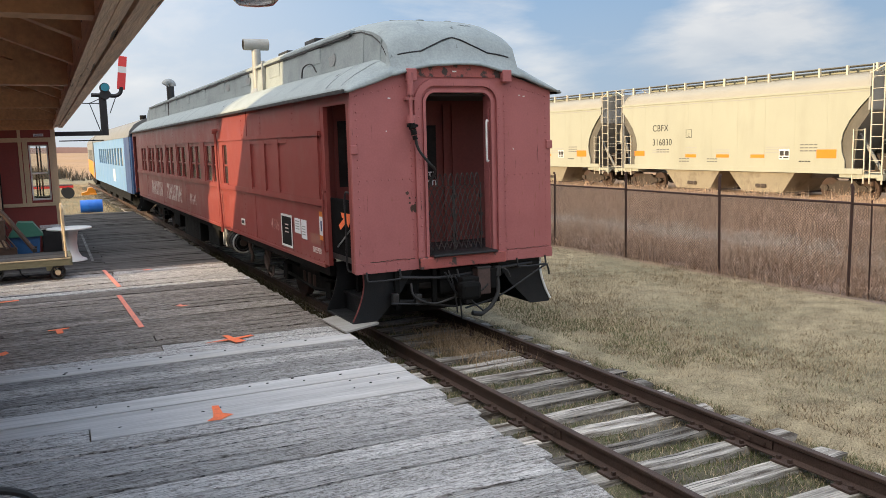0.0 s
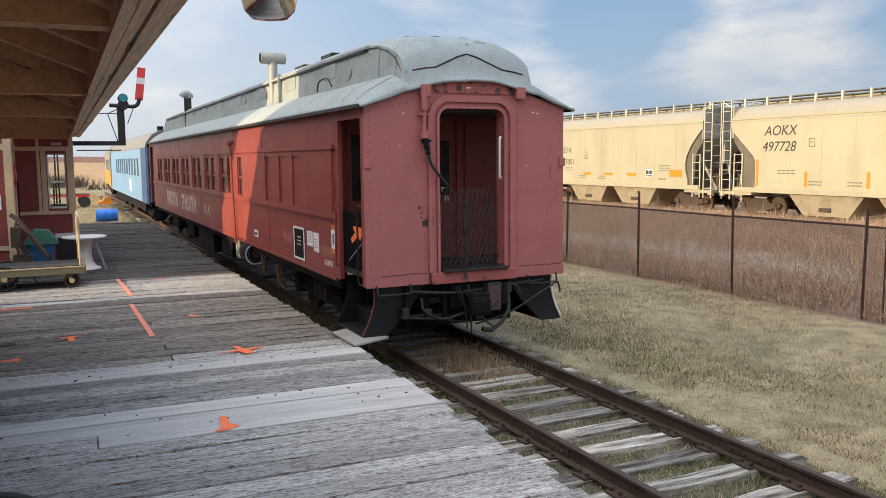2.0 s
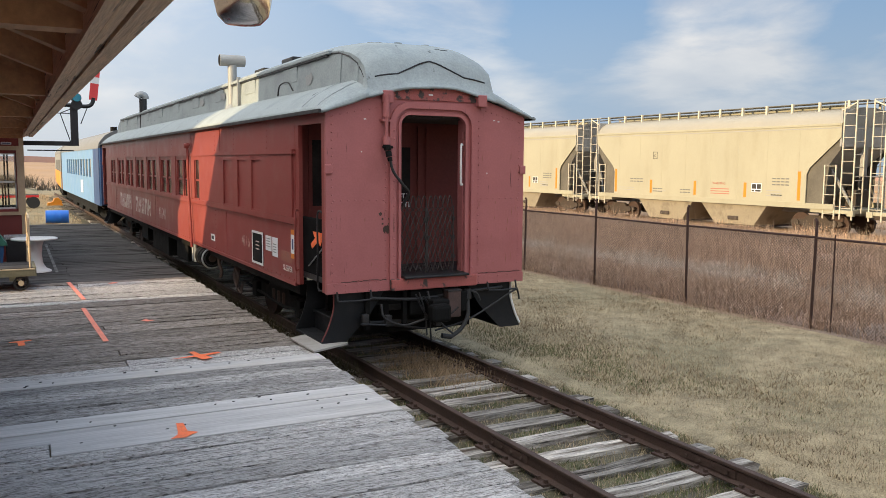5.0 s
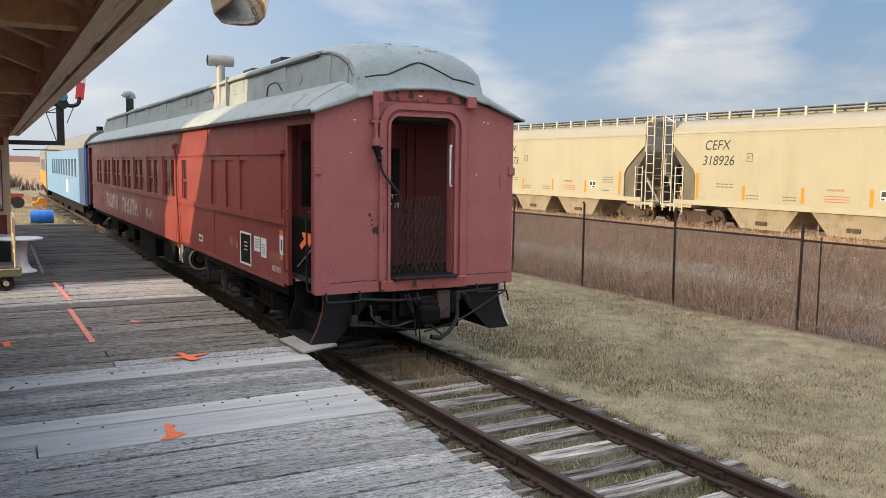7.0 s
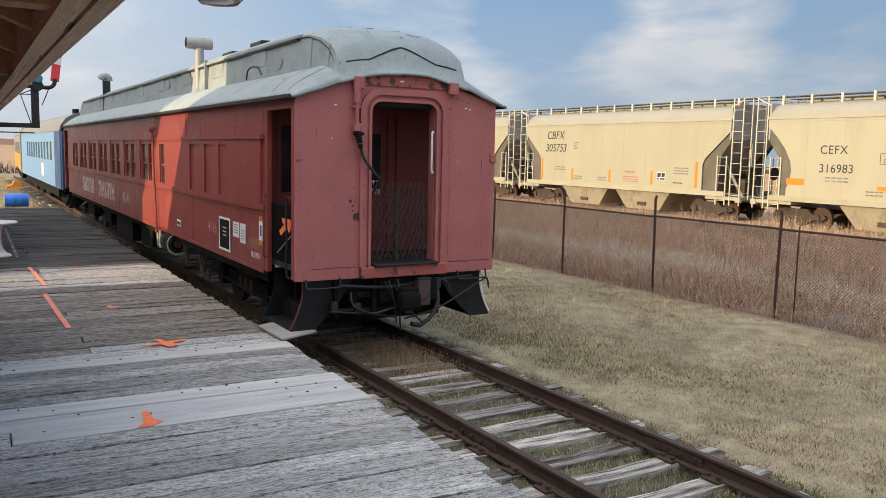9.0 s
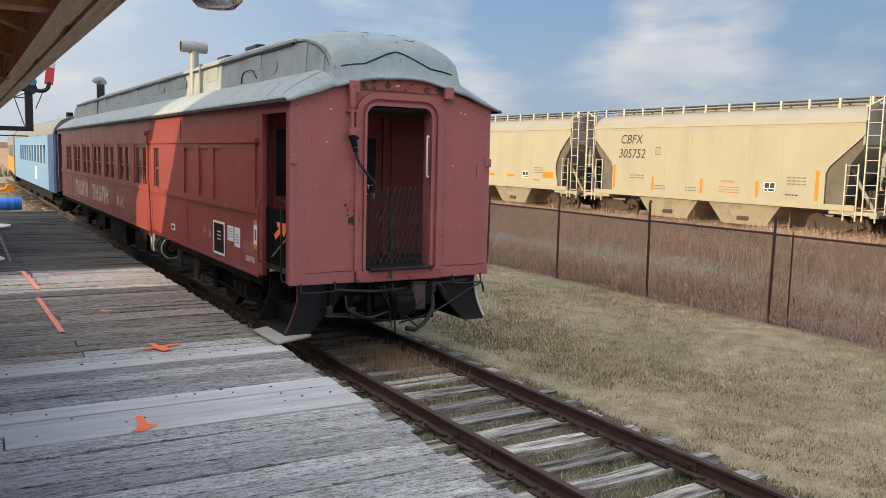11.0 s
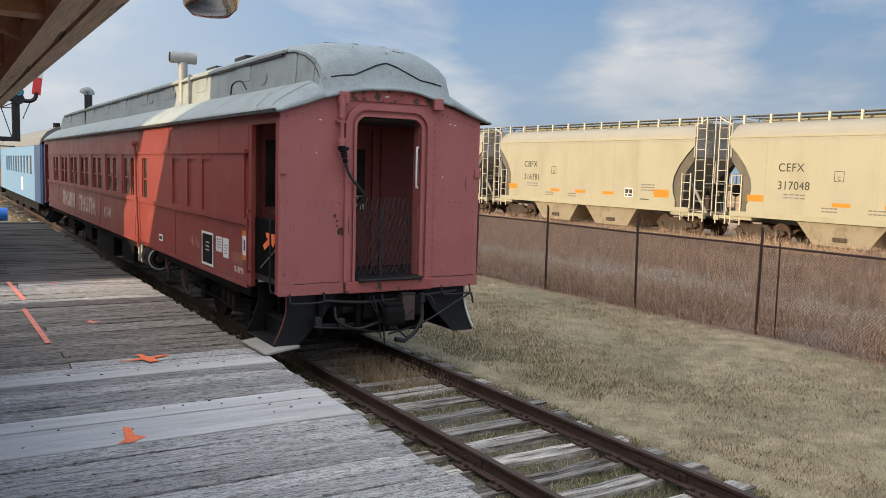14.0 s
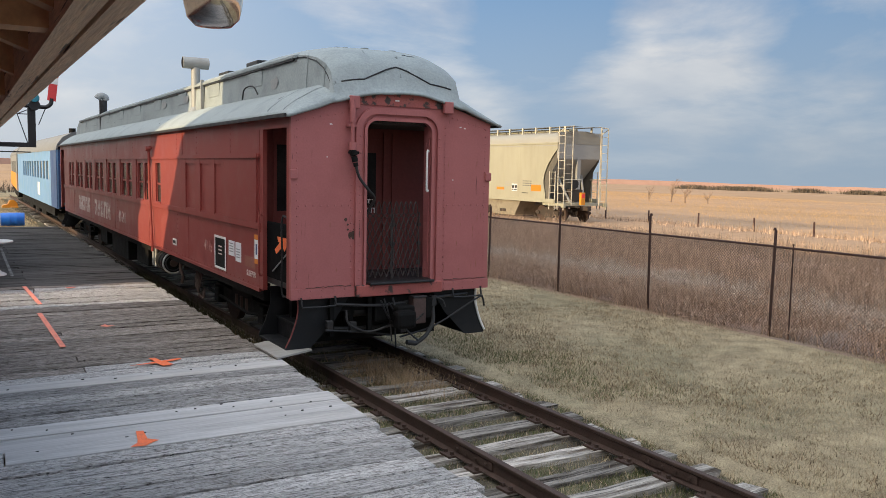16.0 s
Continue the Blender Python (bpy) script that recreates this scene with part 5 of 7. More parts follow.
def hopper_car(kind):
    """A covered hopper car round its own middle, 0 at the railhead. kind A has round end openings, kind B straight slanting ones."""
    car = thing("hopper_car", "cream covered hopper freight car with grey ends", "freight car", "hopper cars of the freight train")
    W = 1.6
    if kind == "A":
        end = [(7.48, 4.50), (7.48, 4.15), (7.05, 3.75), (6.62, 3.25), (6.34, 2.75), (6.26, 2.35), (6.32, 1.95), (6.46, 1.62), (6.46, 1.30)]
    else:
        end = [(7.48, 4.50), (7.48, 3.98), (6.12, 2.78), (5.98, 2.5), (5.98, 1.30)]
    outline = end + [(-y, z) for y, z in end[::-1]]
    for s in (-1, 1):
        a, b = sorted((s * W, s * (W - 0.05)))
        part("side_sheet", PR(outline, "x", a, b), CREAM, car, "cream painted side sheet")
        a, b = sorted((s * (W + 0.03), s * (W - 0.06)))
        part("side_sill", B(a, b, -7.3, 7.3, 1.12, 1.34), CREAM, car)
        # Grey strip painted for the shadow line below the roof edge.
        part("roof_joint", B(min(s * (W + 0.006), s * W), max(s * (W + 0.006), s * W), -7.45, 7.45, 4.33, 4.36), HOPPER_GREY, car)
        part("top_chord", B(a, b, -7.5, 7.5, 4.44, 4.52), CREAM, car)
        for k in range(8):
            y = -5.6 + 1.6 * k
            a2, b2 = sorted((s * (W + 0.004), s * (W - 0.02)))
            part("weld_seam", B(a2, b2, y, y + 0.02, 1.34, 4.44), CREAM, car)
    # curved roof
    sec = [(-1.58, 4.45), (-1.52, 4.72), (-1.30, 4.95), (-0.95, 5.10), (-0.4, 5.18), (0.4, 5.18), (0.95, 5.10), (1.30, 4.95), (1.52, 4.72), (1.58, 4.45)]
    part("roof", PR(sec, "y", -7.5, 7.5), CREAM_ROOF, car, smooth=True)
    # running board on brackets
    for s in (-1, 1):
        part("running_board", B(s * 0.62 - 0.28, s * 0.62 + 0.28, -8.1, 8.1, 5.385, 5.40), RUN_GREY, car)
        a, b = sorted((s * 0.88, s * 0.93))
        part("running_rail", B(a, b, -8.1, 8.1, 5.402, 5.425), RUN_GREY, car)
        for k in range(12):
            y = -7.3 + 1.327 * k
            a, b = sorted((s * 0.93, s * 1.02))
            part("bracket", B(a, b, y - 0.05, y + 0.05, 5.03, 5.44), LADDER, car)
    part("hatch_trough", B(-0.30, 0.30, -6.8, 6.8, 5.18, 5.34, 0.03), CREAM, car)
    # ends: upright sheet, slope sheet, end frame
    for d in (-1, 1):
        a, b = sorted((d * 7.40, d * 7.48))
        part("end_sheet", B(-1.56, 1.56, a, b, 3.62, 5.10), HOPPER_GREY, car, "grey upright end sheet")
        part("slope_sheet", PR([(d * 7.44, 3.70), (d * 7.44, 3.58), (d * 4.7, 1.10), (d * 4.7, 1.30)], "x", -1.42, 1.42), HOPPER_GREY, car, "grey slope sheet")
        # The plates' dark grey paints the shade inside the open car end.
        for s in (-1, 1):
            part("shear_plate", PR([(d * 5.6, 1.15), (d * 5.6, 2.2), (d * 6.1, 3.0), (d * 6.9, 3.9), (d * 7.42, 4.3), (d * 7.42, 3.5), (d * 6.95, 2.9), (d * 6.8, 1.15)], "x", s * 1.50 - 0.012, s * 1.50 + 0.012), SHADE_GREY, car)
        part("end_post", B(-0.12, 0.12, min(d * 7.30, d * 7.46), max(d * 7.30, d * 7.46), 1.0, 3.6), HOPPER_GREY, car)
        for s in (-1, 1):
            part("end_brace", R((s * 0.5, d * 7.4, 1.1), (s * 0.9, d * 6.6, 2.7), 0.07, 8), HOPPER_GREY, car)
        a, b = sorted((d * 6.2, d * 7.95))
        part("end_platform", B(-1.56, 1.56, a, b, 0.98, 1.12), CREAM, car)
        for s in (-1, 1):
            part("end_sill", B(min(s * 1.45, s * 1.6), max(s * 1.45, s * 1.6), min(d * 7.9, d * 8.16), max(d * 7.9, d * 8.16), 0.9, 1.12), CREAM, car)
        part("brake_wheel", R((-0.6, d * 7.80, 2.2), (-0.6, d * 7.86, 2.2), 0.28, 16), STEEL_DARK, car)
        part("brake_gear", B(-0.5, 0.3, min(d * 7.0, d * 7.5), max(d * 7.0, d * 7.5), 1.2, 1.9, 0.04), TRUCK_BROWN, car)
        for s in (-1, 1):
            x = s * 1.56
            # corner ladders and posts, side and end
            for y in (8.08, 7.56, 7.30, 6.80):
                part("ladder_rail", B(x - 0.022, x + 0.022, d * y - 0.024, d * y + 0.024, 0.75, 5.38 if y > 7.5 else 2.9), LADDER, car)
            for k in range(9):
                part("rung", R((x, d * 8.08, 1.2 + 0.46 * k), (x, d * 7.56, 1.2 + 0.46 * k), 0.013, 6), LADDER, car)
            for k in range(6):
                part("rung", R((x, d * 7.30, 0.95 + 0.38 * k), (x, d * 6.80, 0.95 + 0.38 * k), 0.013, 6), LADDER, car)
            part("ladder_rail", B(x - s * 0.55 - 0.022, x - s * 0.55 + 0.022, d * 8.10 - 0.022, d * 8.10 + 0.022, 1.0, 5.38), LADDER, car)
            for k in range(8 if s * d > 0 else 0):
                part("rung", R((x, d * 8.10, 1.3 + 0.5 * k), (x - s * 0.55, d * 8.10, 1.3 + 0.5 * k), 0.013, 6), LADDER, car)
            part("corner_bar", R((x, d * 8.08, 5.36), (s * 0.9, d * 8.05, 5.42), 0.03, 6), LADDER, car)
            part("corner_bar", R((x, d * 8.08, 5.30), (x, d * 7.45, 5.02), 0.03, 6), LADDER, car)
            part("hand_rail", R((x, d * 8.08, 2.45), (s * 0.3, d * 8.10, 2.45), 0.02, 6), LADDER, car)
        part("coupler", B(-0.14, 0.14, min(d * 7.8, d * 8.47), max(d * 7.8, d * 8.47), 0.72, 0.98, 0.03), TRUCK_BROWN, car)
    # discharge hoppers
    for yc in (2.25, -2.1):
        bm = bmesh.new()
        top = [bm.verts.new((x, yc + dy, 1.2)) for x, dy in ((-1.5, -1.95), (1.5, -1.95), (1.5, 1.95), (-1.5, 1.95))]
        bot = [bm.verts.new((x, yc + dy, 0.22)) for x, dy in ((-1.40, -1.15), (1.40, -1.15), (1.40, 1.15), (-1.40, 1.15))]
        bm.faces.new(bot)
        for i in range(4):
            bm.faces.new((top[i], top[(i + 1) % 4], bot[(i + 1) % 4], bot[i]))
        hop = part("discharge_hopper", bm, BAY, car, "weathered discharge hopper, darkened for shade")
        part("gate_gear", B(-1.50, -1.36, yc - 0.3, yc + 0.3, 0.40, 0.58, 0.04), TRUCK_BROWN, hop)
        part("outlet_gate", B(-1.3, 1.3, yc - 1.1, yc + 1.1, 0.12, 0.218), TRUCK_BROWN, hop)
    part("centre_sill", B(-0.3, 0.3, -7.6, 7.6, 0.85, 1.15), HOPPER_GREY, car)
    # trucks
    for d in (-1, 1):
        yc = d * 6.15
        truck = part("truck", B(-1.0, 1.0, yc - 0.2, yc + 0.2, 0.42, 0.72), TRUCK_BROWN, car, "rusty two-axle truck")
        for s in (-1, 1):
            x = s * 1.02
            part("side_frame", PR([(yc - 1.25, 0.50), (yc - 1.15, 0.62), (yc - 0.6, 0.64), (yc - 0.4, 0.82), (yc + 0.4, 0.82), (yc + 0.6, 0.64), (yc + 1.15, 0.62), (yc + 1.25, 0.50), (yc + 1.05, 0.40), (yc + 0.75, 0.42), (yc + 0.35, 0.24), (yc - 0.35, 0.24), (yc - 0.75, 0.42), (yc - 1.05, 0.40)], "x", x - 0.07, x + 0.07), TRUCK_BROWN, truck)
            for dy in (-0.9, 0.9):
                part("wheel", R((s * 0.72, yc + dy, 0.46), (s * 0.86, yc + dy, 0.46), 0.46, 24), RUST, truck, smooth=True)
                part("bearing_cap", R((s * 1.0, yc + dy, 0.5), (s * 1.16, yc + dy, 0.5), 0.12, 12), TRUCK_BROWN, truck)
            for dy in (-0.16, 0.16):
                part("spring", R((x, yc + dy, 0.26), (x, yc + dy, 0.56), 0.08, 8), RUST, truck)
    # marks on the side towards the platform
    X = -W - 0.006
    if kind == "A":
        for y, w, h, z in ((6.05, 0.80, 0.26, 1.80), (2.2, 0.75, 0.15, 1.74), (0.1, 0.80, 0.15, 1.74), (-2.0, 0.80, 0.15, 1.74), (-5.6, 0.95, 0.36, 1.74)):
            part("reflector", B(X, -W, y - w / 2, y + w / 2, z, z + h), ORANGE, car, "orange reflector tape")
        part("data_panel", B(X, -W, -3.75, -3.2, 1.68, 2.12), PAPER, car)
        bars = ((4.55, 1.0, 2), (2.2, 0.8, 3), (0.1, 0.8, 2), (-3.1, 1.3, 3))
        zb = 2.12
        part("placard", B(X, -W, 2.15, 2.17, 2.70, 3.10), INK, car)
        part("placard", B(X, -W, 2.53, 2.55, 2.70, 3.10), INK, car)
        part("placard", B(X, -W, 2.17, 2.53, 2.70, 2.72), INK, car)
        part("placard", B(X, -W, 2.17, 2.53, 3.08, 3.10), INK, car)
        text("car_class", "C", 0.22, Matrix.Translation((X, 2.42, 2.75)) @ FACE, INK, car)
    else:
        for y, z0, z1 in ((5.85, 1.42, 2.62), (3.15, 1.45, 2.1), (0.15, 1.45, 2.1), (-2.85, 1.45, 2.1), (-5.65, 1.42, 2.62)):
            part("reflector", B(X, -W, y - 0.075, y + 0.075, z0, z1), ORANGE, car, "orange reflector tape")
        part("data_panel", B(X, -W, -3.75, -3.2, 1.70, 2.08), PAPER, car)
        bars = ((5.0, 1.2, 2), (2.4, 0.6, 1), (-1.4, 1.1, 3), (-4.4, 0.8, 3))
        zb = 1.7
        for (y0, y1, z0, z1) in ((2.75, 2.77, 3.15, 3.5), (3.03, 3.05, 3.15, 3.5), (2.77, 3.03, 3.15, 3.17), (2.77, 3.03, 3.48, 3.5)):
            part("placard", B(X, -W, y0, y1, z0, z1), INK, car)
        text("car_class", "C", 0.18, Matrix.Translation((X, 2.98, 3.25)) @ FACE, INK, car)
        text("warning_word", "WARNING", 0.16, Matrix.Translation((X, -0.95, 1.98)) @ FACE, WARN, car)
    for y, w, n in bars:
        for k in range(n):
            part("text_bar", B(X, -W, y - w / 2, y + w / 2, zb + 0.11 * k - 0.15, zb + 0.11 * k - 0.115), WARN if kind == "B" and y == -1.4 else HOPPER_GREY, car)
    for dy0, dy1, dz0, dz1 in ((-3.72, -3.50, 1.84, 2.05), (-3.46, -3.23, 1.84, 2.05), (-3.72, -3.42, 1.72, 1.80), (-3.37, -3.23, 1.72, 1.80)):
        part("data_mark", B(X - 0.002, X, dy0, dy1, dz0, dz1), INK, car)
    # rows of small print
    for y0, w, z, n in ((4.7, 1.0, 1.98, 2), (3.0, 0.7, 1.52, 2), (1.1, 0.7, 1.52, 2), (-4.3, 0.9, 2.02, 3), (-4.25, 0.6, 1.58, 1)):
        for k in range(n):
            for q in range(4):
                part("text_bar", B(X, -W, y0 - w * (q + 0.8) / 4, y0 - w * q / 4, z + 0.13 * k, z + 0.13 * k + 0.05), RUN_GREY if n > 1 else INK, car)
    return car


def letter_car(car, kind, mark, number):
    X = -1.606
    if kind == "A":
        text("reporting_mark", mark, 0.47, Matrix.Translation((X, 5.02, 3.06)) @ FACE, INK, car, "black reporting mark", space=1.08)
        text("car_number", number, 0.47, Matrix.Translation((X, 5.02, 2.34)) @ FACE, INK, car, "black car number", space=1.05)
    else:
        text("reporting_mark", mark, 0.62, Matrix.Translation((X, 5.5, 3.68)) @ FACE, INK, car, "black slanted reporting mark", shear=0.2)
        text("car_number", number, 0.62, Matrix.Translation((X, 5.6, 2.98)) @ FACE, INK, car, "black slanted car number", shear=0.2)


def graffiti(car):
    """A spray-painted mural: red cloud, five fat letter shapes that are blue above and teal below, white outlines and shines."""
    rng = random.Random(11)
    X = -1.606

    def lump(y, z, a, b, power=2.4, wob=0.05, n=36):
        ph = rng.uniform(0, 6)
        pts = []
        for i in range(n):
            t = 2 * math.pi * i / n
            c, d = math.cos(t), math.sin(t)
            g = (abs(c) ** power + abs(d) ** power) ** (-1 / power) * (1 + wob * math.sin(3 * t + ph))
            pts.append((y + a * g * c, z + b * g * d))
        return pts

    def flat(name, outline, layer, mat, label):
        part(name, PR(outline, "x", X - layer - 0.002, X - layer), mat, car, label)

    def below(outline, z):
        """The part of an outline under a height."""
        res = []
        for (y0, z0), (y1, z1) in zip(outline, outline[1:] + outline[:1]):
            if z0 <= z:
                res.append((y0, z0))
            if (z0 <= z) != (z1 <= z):
                f = (z - z0) / (z1 - z0)
                res.append((y0 + (y1 - y0) * f, z))
        return res

    def line(pts, r, mat, name, label):
        part(name, tube(bmesh.new(), curve_pts([(X - 0.024, y, z) for y, z in pts], 4), r, 5), mat, car, label)

    letters = ((1.75, 1.80, 0.78, 0.56), (0.40, 1.84, 0.72, 0.62), (-0.95, 1.88, 0.70, 0.66), (-2.20, 1.84, 0.66, 0.60), (-3.75, 1.92, 0.95, 0.74))
    for k, (y, z, a, b) in enumerate(letters):
        flat("graffiti_halo", lump(y, z + 0.08, a + 0.30, b + 0.22, 2.0, 0.08), 0.0005 * k, GPINK, "red graffiti cloud")
    for k in range(9):
        y = 2.4 - 0.85 * k + rng.uniform(-0.2, 0.2)
        flat("graffiti_halo", lump(y, 2.42 + rng.uniform(-0.05, 0.22), 0.26, 0.20, 2.0, 0.1, 18), 0.003 + 0.0003 * k, GPINK, "red graffiti cloud")
    for k, (y, z, a, b) in enumerate(letters):
        shape = lump(y, z, a, b, 2.8, 0.07)
        edge = [(y + (p - y) * 1.07, z + (q - z) * 1.09) for p, q in shape]
        up = 0.007 + 0.0006 * k
        flat("graffiti_outline", edge, up, WHITE, "white graffiti outline")
        flat("graffiti_letter", shape, up + 0.0035, GBLUE, "blue graffiti letter")
        flat("graffiti_field", below(shape, z - 0.12 + 0.06 * (k % 2)), up + 0.0070, TEAL, "teal lower half of a graffiti letter")
        line([(y + 0.6 * a, z + 0.35 * b), (y + 0.2 * a, z + 0.7 * b), (y - 0.25 * a, z + 0.45 * b), (y + 0.05 * a, z + 0.05 * b), (y - 0.1 * a, z - 0.5 * b)], 0.035, WHITE, "graffiti_line", "white stroke inside a graffiti letter")
        if k in (1, 2, 4):
            flat("graffiti_counter", lump(y - 0.05, z + 0.15 * b, 0.13 * a + 0.04, 0.26 * b, 2.0, 0.05, 16), up + 0.011, GPINK if k == 2 else INK, "dark opening of a graffiti letter")
        line([(y + 0.1, z + b + 0.26), (y + 0.1, z + b - 0.02)], 0.018, WHITE, "graffiti_shine", "white spray shine")
    for y0, w in ((4.6, 2.4), (-5.2, 1.9)):
        for row in (0, 0.28):
            p = [(y0 - w * i / 14, 1.42 + row + 0.13 * math.sin(i * 2.3 + row * 9) + rng.uniform(-0.06, 0.06)) for i in range(15)]
            line(p, 0.014, INK, "graffiti_scrawl", "thin black scrawl")


CARS = (("A", "", ""), ("A", "CBFX", "316830"), ("A", "CEFX", "317051"), ("B", "AOKX", "497728"), ("B", "CBFX", "305775"), ("B", "", ""),
        ("B", "CEFX", "318873"), ("B", "CEFX", "318926"), ("B", "CBFX", "305753"), ("A", "CEFX", "316983"), ("B", "CBFX", "305752"),
        ("B", "AOKX", "480321"), ("A", "CBFX", "316781"), ("A", "CEFX", "317048"))
FIRST = {k: hopper_car(k) for k in "AB"}
used = set()
TRAIN = []
for kind, mark, number in CARS:
    car = FIRST[kind] if kind not in used else copy_thing(FIRST[kind], Matrix.Identity(4))
    if kind in used:
        # lettering of the first car is not carried over
        for o in list(car.children_recursive):
            if o.name.split(".")[0] in ("reporting_mark", "car_number"):
                bpy.data.objects.remove(o)
    used.add(kind)
    TRAIN.append((car, kind, mark, number))
for car, kind, mark, number in TRAIN:
    if mark:
        letter_car(car, kind, mark, number)
# the foremost cars wear a paler paint
for car, kind, mark, number in TRAIN[:2]:
    tagged(car, "pale greenish white covered hopper freight car")
    for o in car.children_recursive:
        if o.data and o.data.materials[0] == CREAM:
            o.material_slots[0].link = "OBJECT"
            o.material_slots[0].material = CREAM_PALE
graffiti(TRAIN[11][0])
last = TRAIN[-1][0]
marker = part("end_marker", B(-0.75, -0.45, -8.62, -8.45, 1.05, 1.75, 0.02), YELLOW, last, "yellow end-of-train marker")
part("marker_lamp", B(-0.70, -0.50, -8.64, -8.62, 1.45, 1.68), STRIPE_RED, marker)
tagged(TRAIN[11][0], "cream covered hopper freight car with blue and teal graffiti")


def train_travel(t):
    return 13.372 * t + 0.01395 * t * t


def main_line():
    line = thing("main_line_track", "main line rails on ballast behind the weeds", "railway track", kind="structure")
    part("ballast", PR([(RAIL_X - 2.6, -0.25), (RAIL_X - 1.7, RAIL_Z - 0.16), (RAIL_X + 1.7, RAIL_Z - 0.16), (RAIL_X + 2.6, -0.25)], "y", -300, 600), TIE_WOOD, line)
    for s in (-1, 1):
        x = RAIL_X + s * 0.7525
        part("rail", B(x - 0.036, x + 0.036, -300, 600, RAIL_Z - 0.17, RAIL_Z), RUST, line)


main_line()


# ---- the chain-link fence ----
FENCE_X = 7.42


def make_fence():
    fence = thing("chain_link_fence", "rusty chain-link fence with steel posts and a top rail", "fence")
    rng = random.Random(5)
    y0 = -0.35 - 3.02 * 5
    posts = [y0 + 3.02 * k for k in range(24)]
    for i, y in enumerate(posts):
        lean = rng.uniform(-0.03, 0.03)
        zt = 1.86 + rng.uniform(-0.05, 0.05)
        p = part("fence_post", R((FENCE_X, y, -0.3), (FENCE_X + lean, y + rng.uniform(-0.04, 0.04), zt), 0.027, 8), FENCE, fence)
        part("post_cap", R((FENCE_X + lean, y, zt), (FENCE_X + lean, y, zt + 0.05), 0.032, 8, 0.02), FENCE, p)
        if i == 5:
            part("thin_post", R((FENCE_X, y - 0.40, -0.3), (FENCE_X, y - 0.40, 1.60), 0.015, 6), FENCE, fence)
    for a, b in zip(posts, posts[1:]):
        part("top_rail", R((FENCE_X, a, 1.52 + rng.uniform(-0.015, 0.015)), (FENCE_X, b, 1.52), 0.021, 6), FENCE, fence)
        # wires slant both ways
        H, z0, step, r = 1.62, -0.10, 0.062, 0.0021
        verts, faces = [], []
        n = int((b - a) / step)
        span = b - a
        for k in range(-int(H / step), n + 1):
            for d in (1, -1):
                ya = a + k * step if d > 0 else a + (k * step) + H
                s0, s1 = 0.0, H
                yb = ya + d * H
                # clip to the bay
                lo, hi = 0.0, 1.0
                for bound, sign in ((a, 1), (b, -1)):
                    f0, f1 = sign * (ya - bound), sign * (yb - bound)
                    if f0 < 0 and f1 < 0:
                        lo, hi = 1, 0
                    elif f0 < 0:
                        lo = max(lo, f0 / (f0 - f1))
                    elif f1 < 0:
                        hi = min(hi, f0 / (f0 - f1))
                if hi - lo < 0.01:
                    continue
                p = np.array((FENCE_X, ya + (yb - ya) * lo, z0 + H * lo))
                q = np.array((FENCE_X, ya + (yb - ya) * hi, z0 + H * hi))
                m = len(verts)
                off = 0.003 * d
                for c in (p, q):
                    verts += [(c[0] + off - r, c[1] - r, c[2] + d * r), (c[0] + off + r, c[1], c[2]), (c[0] + off - r, c[1] + r, c[2] - d * r)]
                faces += [(m, m + 1, m + 4, m + 3), (m + 1, m + 2, m + 5, m + 4), (m + 2, m, m + 3, m + 5)]
        mesh_of("wire_mesh", verts, faces, WIRE, fence)


make_fence()


# ---- the canopy over the platform and the station ----
EAVE_X, EAVE_Z, EAVE_END = -4.80, 3.10, 3.6


